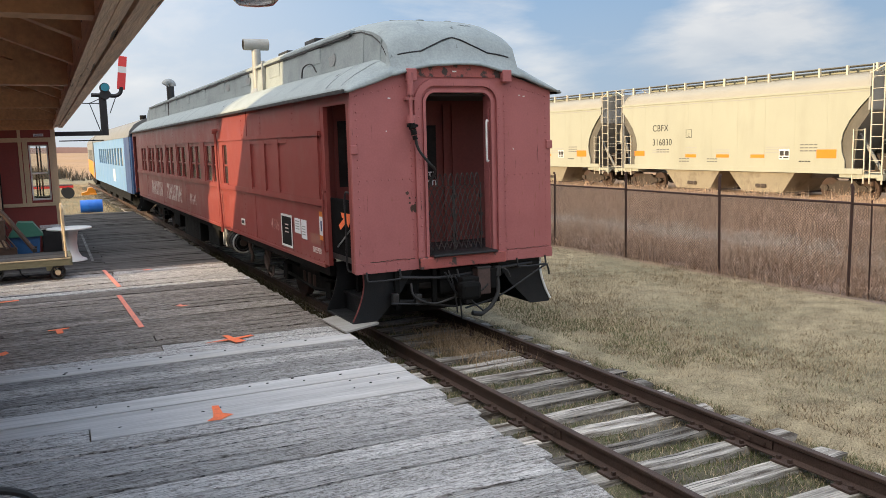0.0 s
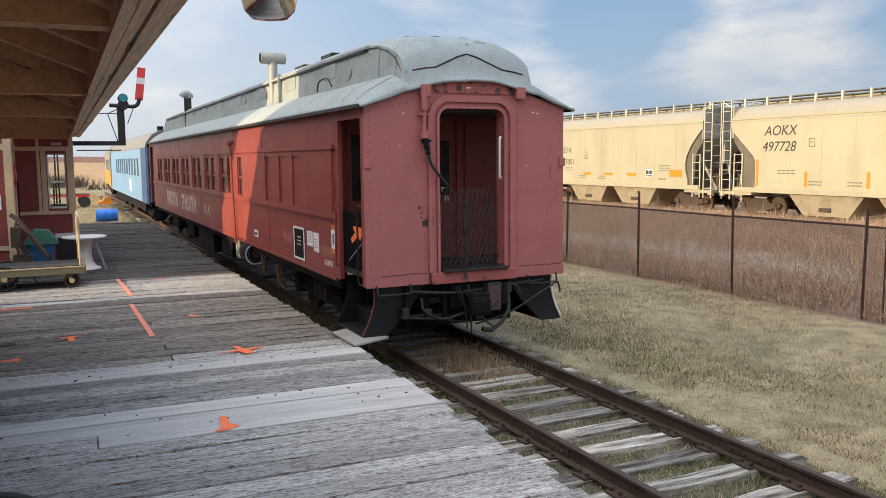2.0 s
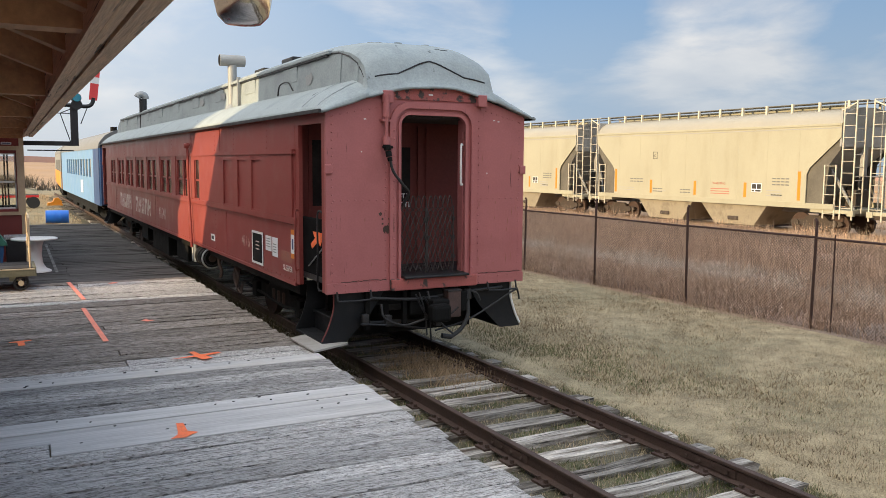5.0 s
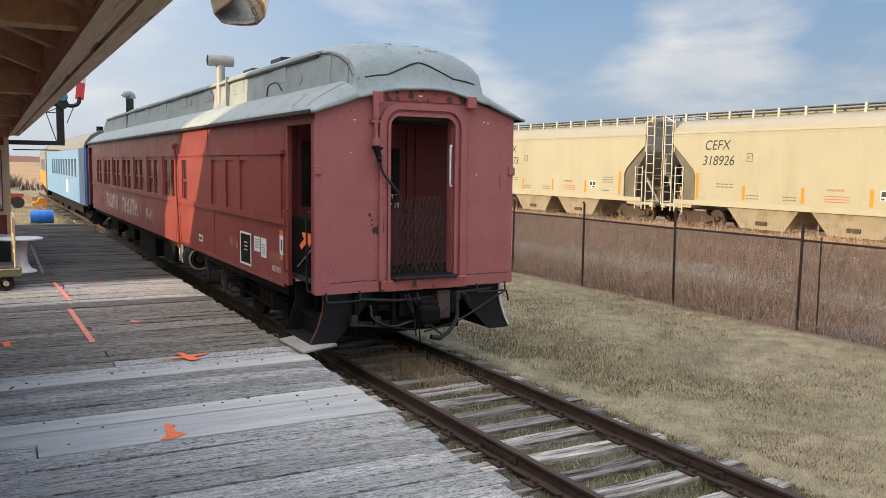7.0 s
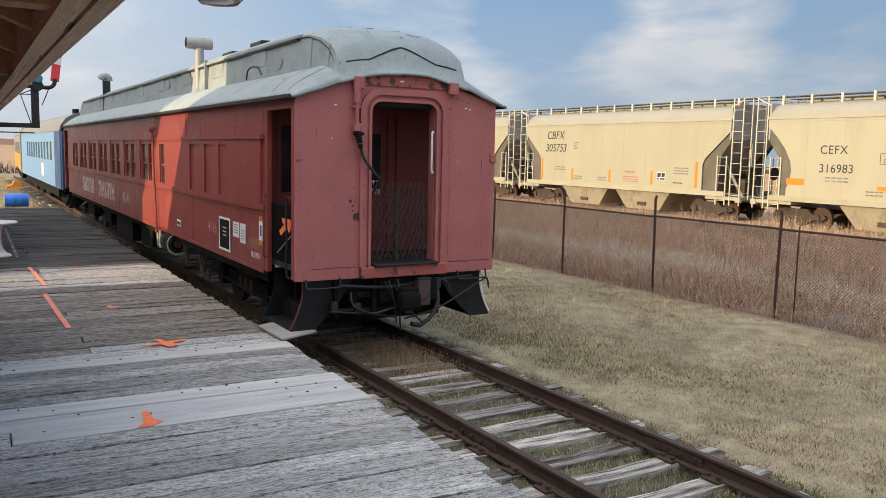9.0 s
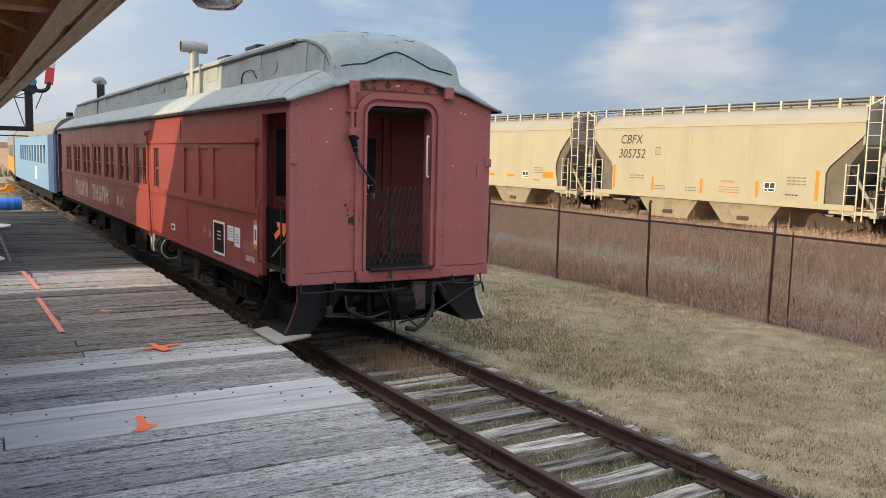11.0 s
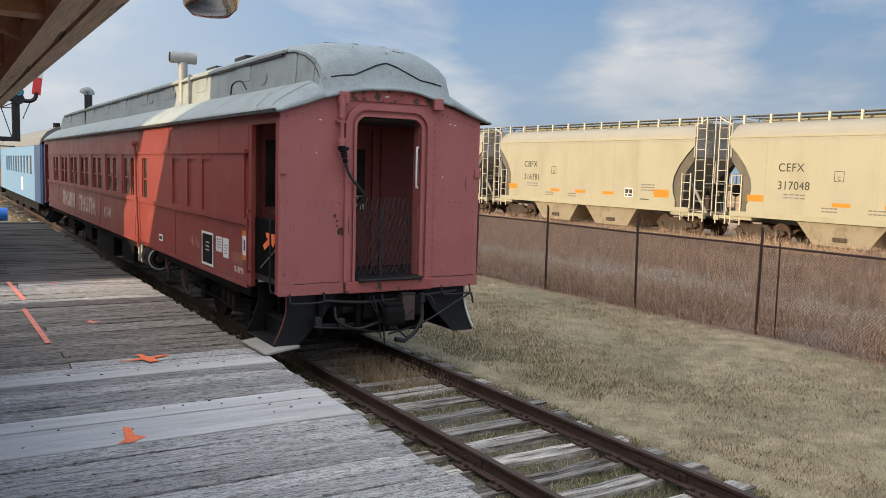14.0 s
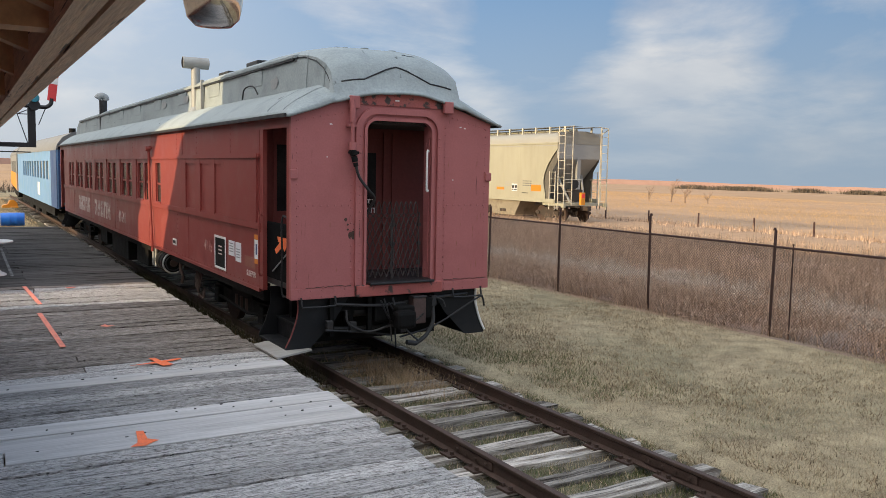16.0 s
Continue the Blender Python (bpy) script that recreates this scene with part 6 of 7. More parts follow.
def make_canopy():
    can = thing("canopy", "brown wooden platform canopy with exposed rafters", "canopy", kind="structure")
    # fascia beam of two weathered boards and a shingle edge
    for a, b, up in ((0.150, 0.118, 0.0), (0.110, 0.080, 0.010), (0.072, 0.018, 0.004)):
        part("fascia", B(EAVE_X - a, EAVE_X - b, -13, EAVE_END - 2 * up, EAVE_Z + up, EAVE_Z + 0.26 + up), FASCIA, can, "weathered split fascia beam")
    roof = PR([(EAVE_X - 0.01, EAVE_Z + 0.275), (EAVE_X - 0.01, EAVE_Z + 0.31), (-9.0, EAVE_Z + 1.95), (-9.0, EAVE_Z + 1.90)], "y", -13, EAVE_END + 0.1)
    part("roof_boards", roof, EAVE_WOOD, can)
    rng = random.Random(2)
    roof = PR([(EAVE_X + 0.01, EAVE_Z + 0.315), (EAVE_X + 0.01, EAVE_Z + 0.335), (-9.0, EAVE_Z + 1.975), (-9.0, EAVE_Z + 1.955)], "y", -13, EAVE_END + 0.12)
    part("shingle_sheet", roof, SHINGLE, can)
    for k in range(40):
        y = EAVE_END + 0.12 - 0.16 * k
        part("shingle", B(EAVE_X - 0.01, EAVE_X + 0.02 + rng.uniform(0, 0.03), y - 0.15, y, EAVE_Z + 0.30 + rng.uniform(-0.02, 0.02), EAVE_Z + 0.325), SHINGLE, can)
    for k in range(18):
        y = EAVE_END - 0.12 - 0.92 * k
        part("rafter", PR([(EAVE_X - 0.15, EAVE_Z + 0.05), (EAVE_X - 0.15, EAVE_Z + 0.22), (-9.0, EAVE_Z + 1.86), (-9.0, EAVE_Z + 1.62)], "y", y - 0.04, y + 0.04), EAVE_WOOD, can)
    part("end_beam", B(-9.0, EAVE_X - 0.15, EAVE_END - 0.1, EAVE_END, EAVE_Z - 0.02, EAVE_Z + 0.14), EAVE_WOOD, can)
    for k in range(6):
        y = EAVE_END - 0.6 - 2.6 * k
        part("tie_beam", B(-9.0, EAVE_X - 0.15, y - 0.05, y + 0.05, EAVE_Z + 0.02, EAVE_Z + 0.15), EAVE_WOOD, can)
    # unseen wall added beside the camera: the canopy leans on it, it blocks sun
    part("wall", B(-9.2, -9.0, -13, EAVE_END + 0.9, 0.0, 7.0), SIDING, can)
    # the eave runs a little askew to the track
    can.matrix_world = Matrix.Translation((-4.82, -7.4, 0)) @ Matrix.Rotation(radians(-0.67), 4, "Z") @ Matrix.Translation((4.82, 7.4, 0))


make_canopy()


def clapboards(parent, x0, x1, y, z0, z1, face):
    z = z0
    while z < z1:
        part("clapboard", PR([(y, z), (y + face * 0.018, z), (y + face * 0.004, min(z + 0.13, z1)), (y, min(z + 0.13, z1))], "x", x0, x1), SIDING, parent)
        z += 0.13


def make_station():
    st = thing("station_building", "dark red station building with tan trim and a bay window", "building")
    zp = PLATFORM_Z
    BY = 12.0
    # bay side wall with a real window opening, facing along the platform
    wx0, wx1, wz0, wz1 = -5.18, -4.77, 1.62, 2.93
    bx0, bx1 = -5.85, -4.60
    bm = B(bx0, wx0, BY, BY + 0.12, zp, 3.6)
    box(bm, wx1, bx1, BY, BY + 0.12, zp, 3.6)
    box(bm, wx0, wx1, BY, BY + 0.12, zp, wz0)
    box(bm, wx0, wx1, BY, BY + 0.12, wz1, 3.6)
    part("wall", bm, SIDING, st)
    # the far side wall of the bay has the same window, so that one sees through
    bm = B(bx0, wx0 - 0.1, BY + 3.0, BY + 3.12, zp, 3.6)
    box(bm, wx1 + 0.1, bx1, BY + 3.0, BY + 3.12, zp, 3.6)
    box(bm, wx0 - 0.1, wx1 + 0.1, BY + 3.0, BY + 3.12, zp, wz0 - 0.3)
    box(bm, wx0 - 0.1, wx1 + 0.1, BY + 3.0, BY + 3.12, wz1 + 0.1, 3.6)
    part("wall", bm, SIDING, st)
    part("wall", B(bx1 - 0.1, bx1, BY + 0.12, BY + 3.0, zp, 1.2), SIDING, st)
    part("wall", B(bx1 - 0.1, bx1, BY + 0.12, BY + 3.0, 3.05, 3.6), SIDING, st)
    win = part("window", B(wx0 + 0.02, wx1 - 0.02, BY + 0.05, BY + 0.056, wz0, wz1), PANE, st, "white sash window")
    win.visible_shadow = False
    for x0, x1, z0, z1 in ((wx0, wx0 + 0.03, wz0, wz1), (wx1 - 0.03, wx1, wz0, wz1), (wx0, wx1, wz0, wz0 + 0.045), (wx0, wx1, wz1 - 0.03, wz1), (wx0, wx1, 2.24, 2.28)):
        part("sash", B(x0, x1, BY + 0.03, BY + 0.08, z0, z1), WHITE, win)
    y0, y1 = BY - 0.035, BY
    for k, (x0, x1, z0, z1) in enumerate(((bx1 - 0.09, bx1 + 0.01, zp, 3.5), (wx0 - 0.13, wx0 - 0.02, 1.5, 3.0), (wx1 + 0.02, wx1 + 0.10, 1.5, 3.0), (bx0 + 0.45, bx0 + 0.52, 1.52, 3.5),
                           (bx0, bx1, 3.0, 3.10), (bx0, bx1, 1.48, 1.56), (bx0, bx1, 3.50, 3.58))):
        part("trim_board", B(x0, x1, y0 - 0.003 * k, y1, z0, z1), TRIM, st, "tan trim board")
    for k in range(7):
        part("panel_strip", B(bx0 + 0.02 + 0.17 * k, bx0 + 0.03 + 0.17 * k, BY - 0.008, BY, zp + 0.1, 1.48), SIDING, st)
    for x, y, z1 in ((-5.0, 13.2, 2.95), (-4.93, 13.3, 2.95), (-5.06, 13.0, 2.2)):
        part("signal_lever", R((x, y, 1.5), (x, y, z1), 0.02, 8), BLACK, st)
    part("lever_stand", B(-5.2, -4.75, 12.8, 13.4, 1.35, 1.66, 0.03), BLACK, st)
    pl = part("name_plate", B(-5.06, -4.84, BY - 0.05, BY - 0.036, 3.13, 3.19), PAPER, st, "small white name plate")
    part("text_bar", B(-5.03, -4.87, BY - 0.053, BY - 0.05, 3.15, 3.17), BLUE_DARK, pl)
    # main wall between the bay and the nearer corner
    part("wall", B(-6.0, -5.85, 9.75, BY, zp, 3.6), SIDING, st)
    for k, (y0, y1, z0, z1) in enumerate(((9.75, 9.95, zp, 3.5), (11.0, 11.15, zp, 3.5), (9.75, BY, 3.0, 3.12), (9.75, BY, zp, 0.62))):
        part("trim_board", B(-5.85, -5.82 + 0.003 * k, y0, y1, z0, z1), TRIM, st)
    # Red and white disc put here for the fire extinguisher.
    sg = part("life_ring_sign", R((-5.83, 10.5, 2.45), (-5.80, 10.5, 2.45), 0.23, 20), BRIGHT_RED, st, "red and white round sign")
    part("sign_mark", R((-5.805, 10.5, 2.45), (-5.79, 10.5, 2.45), 0.12, 16), PAPER, sg)
    part("black_panel", B(-5.85, -5.80, 11.2, 11.6, 1.45, 2.3), BLACK, st)
    # nearer wall facing along the platform, with clapboards
    part("wall", B(-12, -5.85, 9.68, 9.75, zp, 3.6), SIDING, st)
    clapboards(st, -9, -5.98, 9.68, 1.0, 3.5, -1)
    part("trim_board", B(-5.99, -5.84, 9.645, 9.68, zp, 3.5), TRIM, st)
    part("trim_board", B(-9, -5.99, 9.645, 9.68, 0.88, 0.98), TRIM, st)
    part("trim_board", B(-9, -5.99, 9.645, 9.68, 3.0, 3.12), TRIM, st)
    part("poster", B(-6.28, -6.08, 9.64, 9.66, 1.75, 2.05), PAPER, st)
    part("wall", B(-12, -11.9, 9.75, 19, zp, 3.6), SIDING, st)
    part("wall", B(-12, -5.85, 18.9, 19, zp, 3.6), SIDING, st)
    part("wall", B(-6.0, -5.85, 15.1, 18.9, zp, 3.6), SIDING, st)
    part("ceiling_board", B(-12, -4.6, 9.75, 19, 3.58, 3.62), EAVE_WOOD, st)
    # hipped roof
    bm = bmesh.new()
    e = [bm.verts.new(p) for p in ((-12.6, 9.3, 3.62), (-4.2, 9.7, 3.62), (-4.2, 19.6, 3.62), (-12.6, 19.6, 3.62))]
    r = [bm.verts.new(p) for p in ((-8.4, 10.2, 6.6), (-8.4, 18.0, 6.6))]
    bm.faces.new((e[0], e[1], r[0])); bm.faces.new((e[1], e[2], r[1], r[0])); bm.faces.new((e[2], e[3], r[1])); bm.faces.new((e[3], e[0], r[0], r[1])); bm.faces.new(e[::-1])
    part("roof", bm, SHINGLE, st)


make_station()


# ---- unseen walls added west of the station to shape the long shadows ----
def make_shadow_walls():
    near_blocker = thing("freight_shed", "unseen dark red wall added to cast the nearer shadow edge", "building")
    # added outline beside the open passage; its slope cuts the sunlight's slanting edge
    part("wall", PR([(-30, -0.2), (5.55, -0.2), (5.42, 1.1), (4.6, 2.0), (7.1, 2.5), (6.35, 3.6), (5.3, 4.9), (4.0, 5.6), (2.0, 6.6), (-30, 6.8)], "x", -9.45, -9.25), SIDING, near_blocker)
    far_blocker = thing("section_hut", "unseen dark red wall added to cast the farther shadow edge", "building")
    part("wall", PR([(6.55, -0.2), (6.7, 1.16), (7.3, 2.05), (9.6, 2.5), (9.55, 3.25), (8.3, 4.15), (7.3, 5.05), (6.9, 5.9), (8.0, 6.9), (26, 6.9), (26, -0.2)], "x", -9.45, -9.25), SIDING, far_blocker)


make_shadow_walls()


# ---- blue and yellow coaches standing behind ----
def streamlined_coach(name, label, y0, length, skin, trim, band=None):
    c = thing(name, label, "railway coach")
    y1 = y0 + length
    wins = [(y0 + 3.2 + 1.45 * k, y0 + 4.2 + 1.45 * k) for k in range(int((length - 6) / 1.45))]
    for s in (-1, 1):
        a, b = sorted((s * 1.5, s * 1.44))
        part("side_panel", B(a, b, y0, y1, 0.95, 2.05), band or skin, c)
        part("upper_panel", B(a, b, y0, y1, 2.85, 3.30), skin, c)
        y = y0
        for w0, w1 in wins + [(y1, y1)]:
            part("window_post", B(a, b, y, w0, 2.05, 2.85), skin, c)
            y = w1
        a2, b2 = sorted((s * 1.42, s * 1.43))
        for w0, w1 in wins:
            part("window_pane", B(a2, b2, w0 - 0.01, w1 + 0.01, 2.03, 2.87), TRIM_PANE, c)
        a2, b2 = sorted((s * 1.512, s * 1.50))
        part("end_stripe", B(a2, b2, y0, y0 + 2.2, 0.95, 3.30), trim, c)
        part("skirt", B(min(s * 1.3, s * 1.4), max(s * 1.3, s * 1.4), y0 + 2, y1 - 2, 0.55, 0.95), BLACK, c)
    sec = [(-1.52, 3.28), (-1.46, 3.52), (-1.25, 3.80), (-0.9, 4.0), (-0.4, 4.10), (0.4, 4.10), (0.9, 4.0), (1.25, 3.80), (1.46, 3.52), (1.52, 3.28)]
    part("roof", PR(sec, "y", y0, y1), ROOF_SMOKE, c, smooth=True)
    for y in (y0, y1 - 0.08):
        part("end_wall", B(-1.44, 1.44, y, y + 0.08, 0.95, 3.5), trim, c)
    part("diaphragm", B(-0.5, 0.5, y0 - 0.45, y0, 1.0, 3.3, 0.03), BLACK, c)
    part("floor", B(-1.43, 1.43, y0, y1, 0.90, 1.0), BLACK, c)
    part("roof_vent", R((-0.6, y0 + 2.5, 4.0), (-0.6, y0 + 2.5, 4.25), 0.14, 10), BLACK, c)
    for yc in (y0 + 3, y1 - 3):
        tr = part("truck", B(-1.0, 1.0, yc - 0.3, yc + 0.3, 0.4, 0.75), BLACK, c)
        for s in (-1, 1):
            part("side_frame", PR([(yc - 1.6, 0.45), (yc - 1.2, 0.65), (yc + 1.2, 0.65), (yc + 1.6, 0.45), (yc + 0.4, 0.3), (yc - 0.4, 0.3)], "x", s * 1.05 - 0.06, s * 1.05 + 0.06), BLACK, tr)
            for dy in (-1.2, 1.2):
                part("wheel", R((s * 0.70, yc + dy, 0.46), (s * 0.82, yc + dy, 0.46), 0.46, 20), RUST, tr)
    for k in range(3):
        part("equipment_box", B(-1.38, -0.8, y0 + 6 + 3.4 * k, y0 + 8 + 3.4 * k, 0.35, 0.9, 0.03), BLACK, c)
    return c


SILVER = material("dull_silver_paint", (0.24, 0.24, 0.23), 0.5, 0.2, 0.1, 2, 30, 0.03)
# The pale colour paints a reflection into the panes.
TRIM_PANE = material("pale_reflection_pane", (0.36, 0.36, 0.33), 0.35, 0, 0.15, 3, 30, 0.02, spec=0.3)
ROOF_SMOKE = material("dull_grey_roof", (0.17, 0.172, 0.17), 0.6, 0, 0.15, 1, 30, 0.1)
streamlined_coach("blue_coach", "light blue passenger coach with a grey roof", 26.3, 21.5, BLUE_PAINT, BLUE_DARK)
streamlined_coach("yellow_coach", "silver and orange passenger coach behind the blue one", 48.6, 23.0, SILVER, ROOF_SMOKE, YELLOW)
far = bpy.data.objects["yellow_coach"]
far.matrix_world = Matrix.Translation((0, 48.3, 0)) @ Matrix.Rotation(radians(-2.4), 4, "Z") @ Matrix.Translation((0, -48.3, 0))
mark = bpy.data.objects["blue_coach"]
part("side_sign", B(-1.515, -1.5, 33.6, 34.6, 1.25, 1.85), PAPER, mark, "small pale sign")


# ---- things on and round the platform ----
STEEL_PALE = material("faint_chalk", (0.20, 0.195, 0.19), 0.9, 0, 0.5, 6, 50, 0, dirt=(0.10, 0.096, 0.094), dirt_at=(0.45, 0.55), dirt_scale=4)


def spray_mark(name, outline, label, mat=SPRAY):
    ob = part(name, PR(outline, "z", PLATFORM_Z + 0.007, PLATFORM_Z + 0.009), mat)
    return tagged(ob, label, "paint mark", "spray marks on the platform")


def stroke(x0, y0, x1, y1, w):
    d = Vector((x1 - x0, y1 - y0)).normalized() * w / 2
    return [(x0 - d.y, y0 + d.x), (x0 + d.y, y0 - d.x), (x1 + d.y, y1 - d.x), (x1 - d.y, y1 + d.x)]


spray_mark("painted_arrow", [(-3.83, -2.36), (-3.77, -2.38), (-3.78, -2.62), (-3.70, -2.70), (-3.76, -2.74), (-3.83, -2.80), (-3.95, -2.78), (-3.88, -2.70), (-3.86, -2.60)], "orange spray-painted arrow on the planks")
spray_mark("painted_line", stroke(-4.03, 4.45, -3.99, 1.62, 0.07), "long faded orange line sprayed on the planks", SPRAY_FADED)
spray_mark("painted_line", stroke(-4.02, 7.70, -3.94, 5.35, 0.07), "faded orange line sprayed on the planks", SPRAY_FADED)
spray_mark("painted_arrow", [(-3.42, 0.20), (-3.12, 0.28), (-3.15, 0.50), (-3.08, 0.50), (-3.04, 0.30), (-2.82, 0.36), (-2.80, 0.29), (-3.0, 0.22), (-2.95, 0.06), (-3.08, 0.02), (-3.12, 0.20)], "orange spray-painted double arrow on the planks")
spray_mark("painted_arrow", [(-5.12, 2.12), (-4.86, 2.16), (-4.86, 2.10), (-4.95, 2.06), (-4.94, 1.82), (-5.02, 1.80), (-5.03, 2.05), (-5.13, 2.06)], "small orange spray-painted arrow on the planks")
spray_mark("painted_arrow", [(-5.90, 0.96), (-5.70, 1.0), (-5.60, 1.10), (-5.56, 0.98), (-5.62, 0.88), (-5.72, 0.92)], "small orange spray-painted arrow on the planks")
spray_mark("painted_dash", [(-3.36, 2.92), (-3.27, 3.05), (-3.25, 2.95), (-3.16, 2.88), (-3.28, 2.82)], "small faded orange spray mark", SPRAY_FADED)
spray_mark("painted_dash", stroke(-3.33, 7.2, -3.18, 7.25, 0.12), "small faded orange spray mark", SPRAY_FADED)
spray_mark("painted_dash", stroke(-5.95, 4.85, -5.5, 4.9, 0.10), "faded orange spray dash on the planks")
spray_mark("worn_stain", stroke(-6.05, 1.95, -5.65, 2.0, 0.16), "dull red stain on the planks", RUST)
spray_mark("chalk_line", stroke(-4.12, 9.4, -4.02, 16.0, 0.06), "faint pale chalk line on dark planks", STEEL_PALE)
tagged(part("bridge_plate", PR([(-1.78, 0.66), (-1.50, 0.80), (-1.20, 0.06), (-1.20, 0.02), (-1.76, -0.24)], "z", PLATFORM_Z + 0.006, PLATFORM_Z + 0.030), PLATE_WOOD), "pale wooden plate bridging platform and coach step", "board")


def spoked_wheel(parent, x, y, z, r, w, n=10):
    wh = part("wheel", tube(bmesh.new(), [(x + r * math.cos(t), y, z + r * math.sin(t)) for t in [2 * math.pi * i / 24 for i in range(25)]], w, 8), STEEL_DARK, parent, "dark iron spoked wheel")
    for i in range(n):
        t = 2 * math.pi * i / n
        part("spoke", R((x, y, z), (x + r * math.cos(t), y, z + r * math.sin(t)), 0.012, 6), STEEL_DARK, wh)
    part("hub", R((x, y - 0.07, z), (x, y + 0.07, z), 0.05, 10), TRIM, wh)


CART_WOOD = material("olive_cart_paint", (0.21, 0.19, 0.115), 0.7, 0, 0.25, 3, 30, 0.15, stretch=(0.3, 3, 3))


def make_cart():
    cart = thing("baggage_cart", "old wooden baggage cart with iron wheels and tan end rack", "cart")
    x1, x0, y0, y1 = -4.66, -7.6, 6.95, 8.0
    # The deck's dark tone includes the shade that lies on the cart.
    for k in range(7):
        part("deck_board", B(x0, x1, y0 + 0.15 * k, y0 + 0.15 * k + 0.143, 0.76, 0.80), DARK_WOOD, cart)
    for y in (y0 - 0.03, y1 + 0.02):
        part("side_rail", B(x0, x1 + 0.03, y - 0.025, y + 0.035, 0.645, 0.765, 0.008), CART_WOOD, cart)
        # Tan strip painted for the rim light along the cart's top edge.
        part("metal_edge", B(x0, x1 + 0.03, y - 0.032, y + 0.036, 0.768, 0.785), TRIM, cart)
    part("end_rail", B(x1, x1 + 0.06, y0, y1, 0.64, 0.80), CART_WOOD, cart)
    for x in (-5.0, -6.0, -6.9):
        part("cross_bar", B(x - 0.05, x + 0.05, y0, y1, 0.56, 0.645), CART_WOOD, cart)
    rack = part("end_rack", tube(bmesh.new(), curve_pts([(-4.70, y0 + 0.02, 0.70), (-4.70, y0 + 0.02, 1.55), (-4.70, y0 + 0.12, 1.74), (-4.70, y1 - 0.12, 1.74), (-4.70, y1 - 0.02, 1.55), (-4.70, y1 - 0.02, 0.70)], 5), 0.018, 8), TRIM, cart, "tan bent end rack")
    for z in (1.05, 1.35):
        part("rack_bar", R((-4.70, y0 + 0.02, z), (-4.70, y1 - 0.02, z), 0.015, 6), TRIM, rack)
    for y in (y0 + 0.02, y1 - 0.02):
        spoked_wheel(cart, -5.98, y, 0.38 + 0.235, 0.215, 0.02)
        part("wheel_bracket", B(-6.03, -5.93, y - 0.03, y + 0.03, 0.55, 0.66), CART_WOOD, cart)
        spoked_wheel(cart, -4.86, y, 0.38 + 0.14, 0.115, 0.025, 6)
        part("caster_fork", R((-4.98, y, 0.66), (-4.86, y, 0.52), 0.02, 6), CART_WOOD, cart)
    part("draw_hook", tube(bmesh.new(), curve_pts([(-5.50, 7.2, 0.66), (-5.48, 7.2, 0.52), (-5.40, 7.2, 0.45), (-5.34, 7.2, 0.47)], 4), 0.014), STEEL_DARK, cart)


make_cart()


def revolve(bm, prof, x, y, z, n=28):
    rings = [[bm.verts.new((x + r * math.cos(2 * math.pi * k / n), y + r * math.sin(2 * math.pi * k / n), z + h)) for k in range(n)] for r, h in prof]
    for a, b in zip(rings, rings[1:]):
        for k in range(n):
            bm.faces.new((a[k], a[(k + 1) % n], b[(k + 1) % n], b[k]))
    bm.faces.new(rings[0][::-1]); bm.faces.new(rings[-1])
    return bm


table = thing("pedestal_table", "round white plastic pedestal table on the platform", "table")
part("tabletop", revolve(bmesh.new(), [(0.40, -0.03), (0.455, -0.02), (0.46, 0.0), (0.45, 0.012), (0.0, 0.014)], -4.52, 9.75, 1.10), WHITE, table, smooth=True)
part("pedestal", revolve(bmesh.new(), [(0.32, 0.0), (0.31, 0.03), (0.22, 0.07), (0.155, 0.18), (0.135, 0.36), (0.15, 0.56), (0.19, 0.68)], -4.52, 9.75, PLATFORM_Z + 0.005), WHITE, table, smooth=True)

# Darker than BLUE_PLASTIC: the shadow by the wall is in the colour.
BIN_BLUE = material("shaded_blue_plastic", (0.012, 0.075, 0.20), 0.45, 0, 0.1, 3, 30, 0.02)
bin_ = thing("storage_bin", "blue plastic bin with a green lid by the wall", "bin")
part("bin_body", PR([(-5.62, PLATFORM_Z + 0.005), (-5.16, PLATFORM_Z + 0.005), (-5.10, 1.02), (-5.68, 1.02)], "y", 9.2, 9.7), BIN_BLUE, bin_)
part("lid", PR([(-5.70, 1.02), (-5.04, 1.02), (-5.05, 1.07), (-5.22, 1.30), (-5.50, 1.32), (-5.66, 1.10)], "y", 9.15, 9.75), GREEN_LID, bin_, "green plastic lid")

box_ = thing("dark_box", "dark grey wooden box by the bay wall", "box")
part("box_body", B(-5.06, -4.66, 10.9, 11.6, PLATFORM_Z + 0.005, 1.0, 0.02), STEEL_DARK, box_)
part("box_lid", B(-5.09, -4.63, 10.87, 11.63, 1.0, 1.05, 0.01), OLD_WOOD, box_)

HT = material("dark_brown_wood", (0.075, 0.045, 0.03), 0.6, 0, 0.2, 3, 30, 0.1)
truck_ = thing("hand_truck", "old dark wooden hand truck leaning on the cart", "hand truck")
for y in (8.15, 8.5):
    part("handle_rail", tube(bmesh.new(), curve_pts([(-5.22, y, 0.80), (-5.40, y, 1.08), (-5.62, y, 1.42), (-5.74, y, 1.60), (-5.88, y, 1.72)], 4), 0.032, 8), HT, truck_)
for x, z in ((-5.32, 0.96), (-5.48, 1.2), (-5.64, 1.45)):
    part("cross_bar", B(x - 0.03, x + 0.03, 8.15, 8.5, z - 0.025, z + 0.025), HT, truck_)
for y in (8.12, 8.53):
    part("foot", B(-5.26, -5.18, y - 0.03, y + 0.03, 0.80, 0.88), STEEL_DARK, truck_)

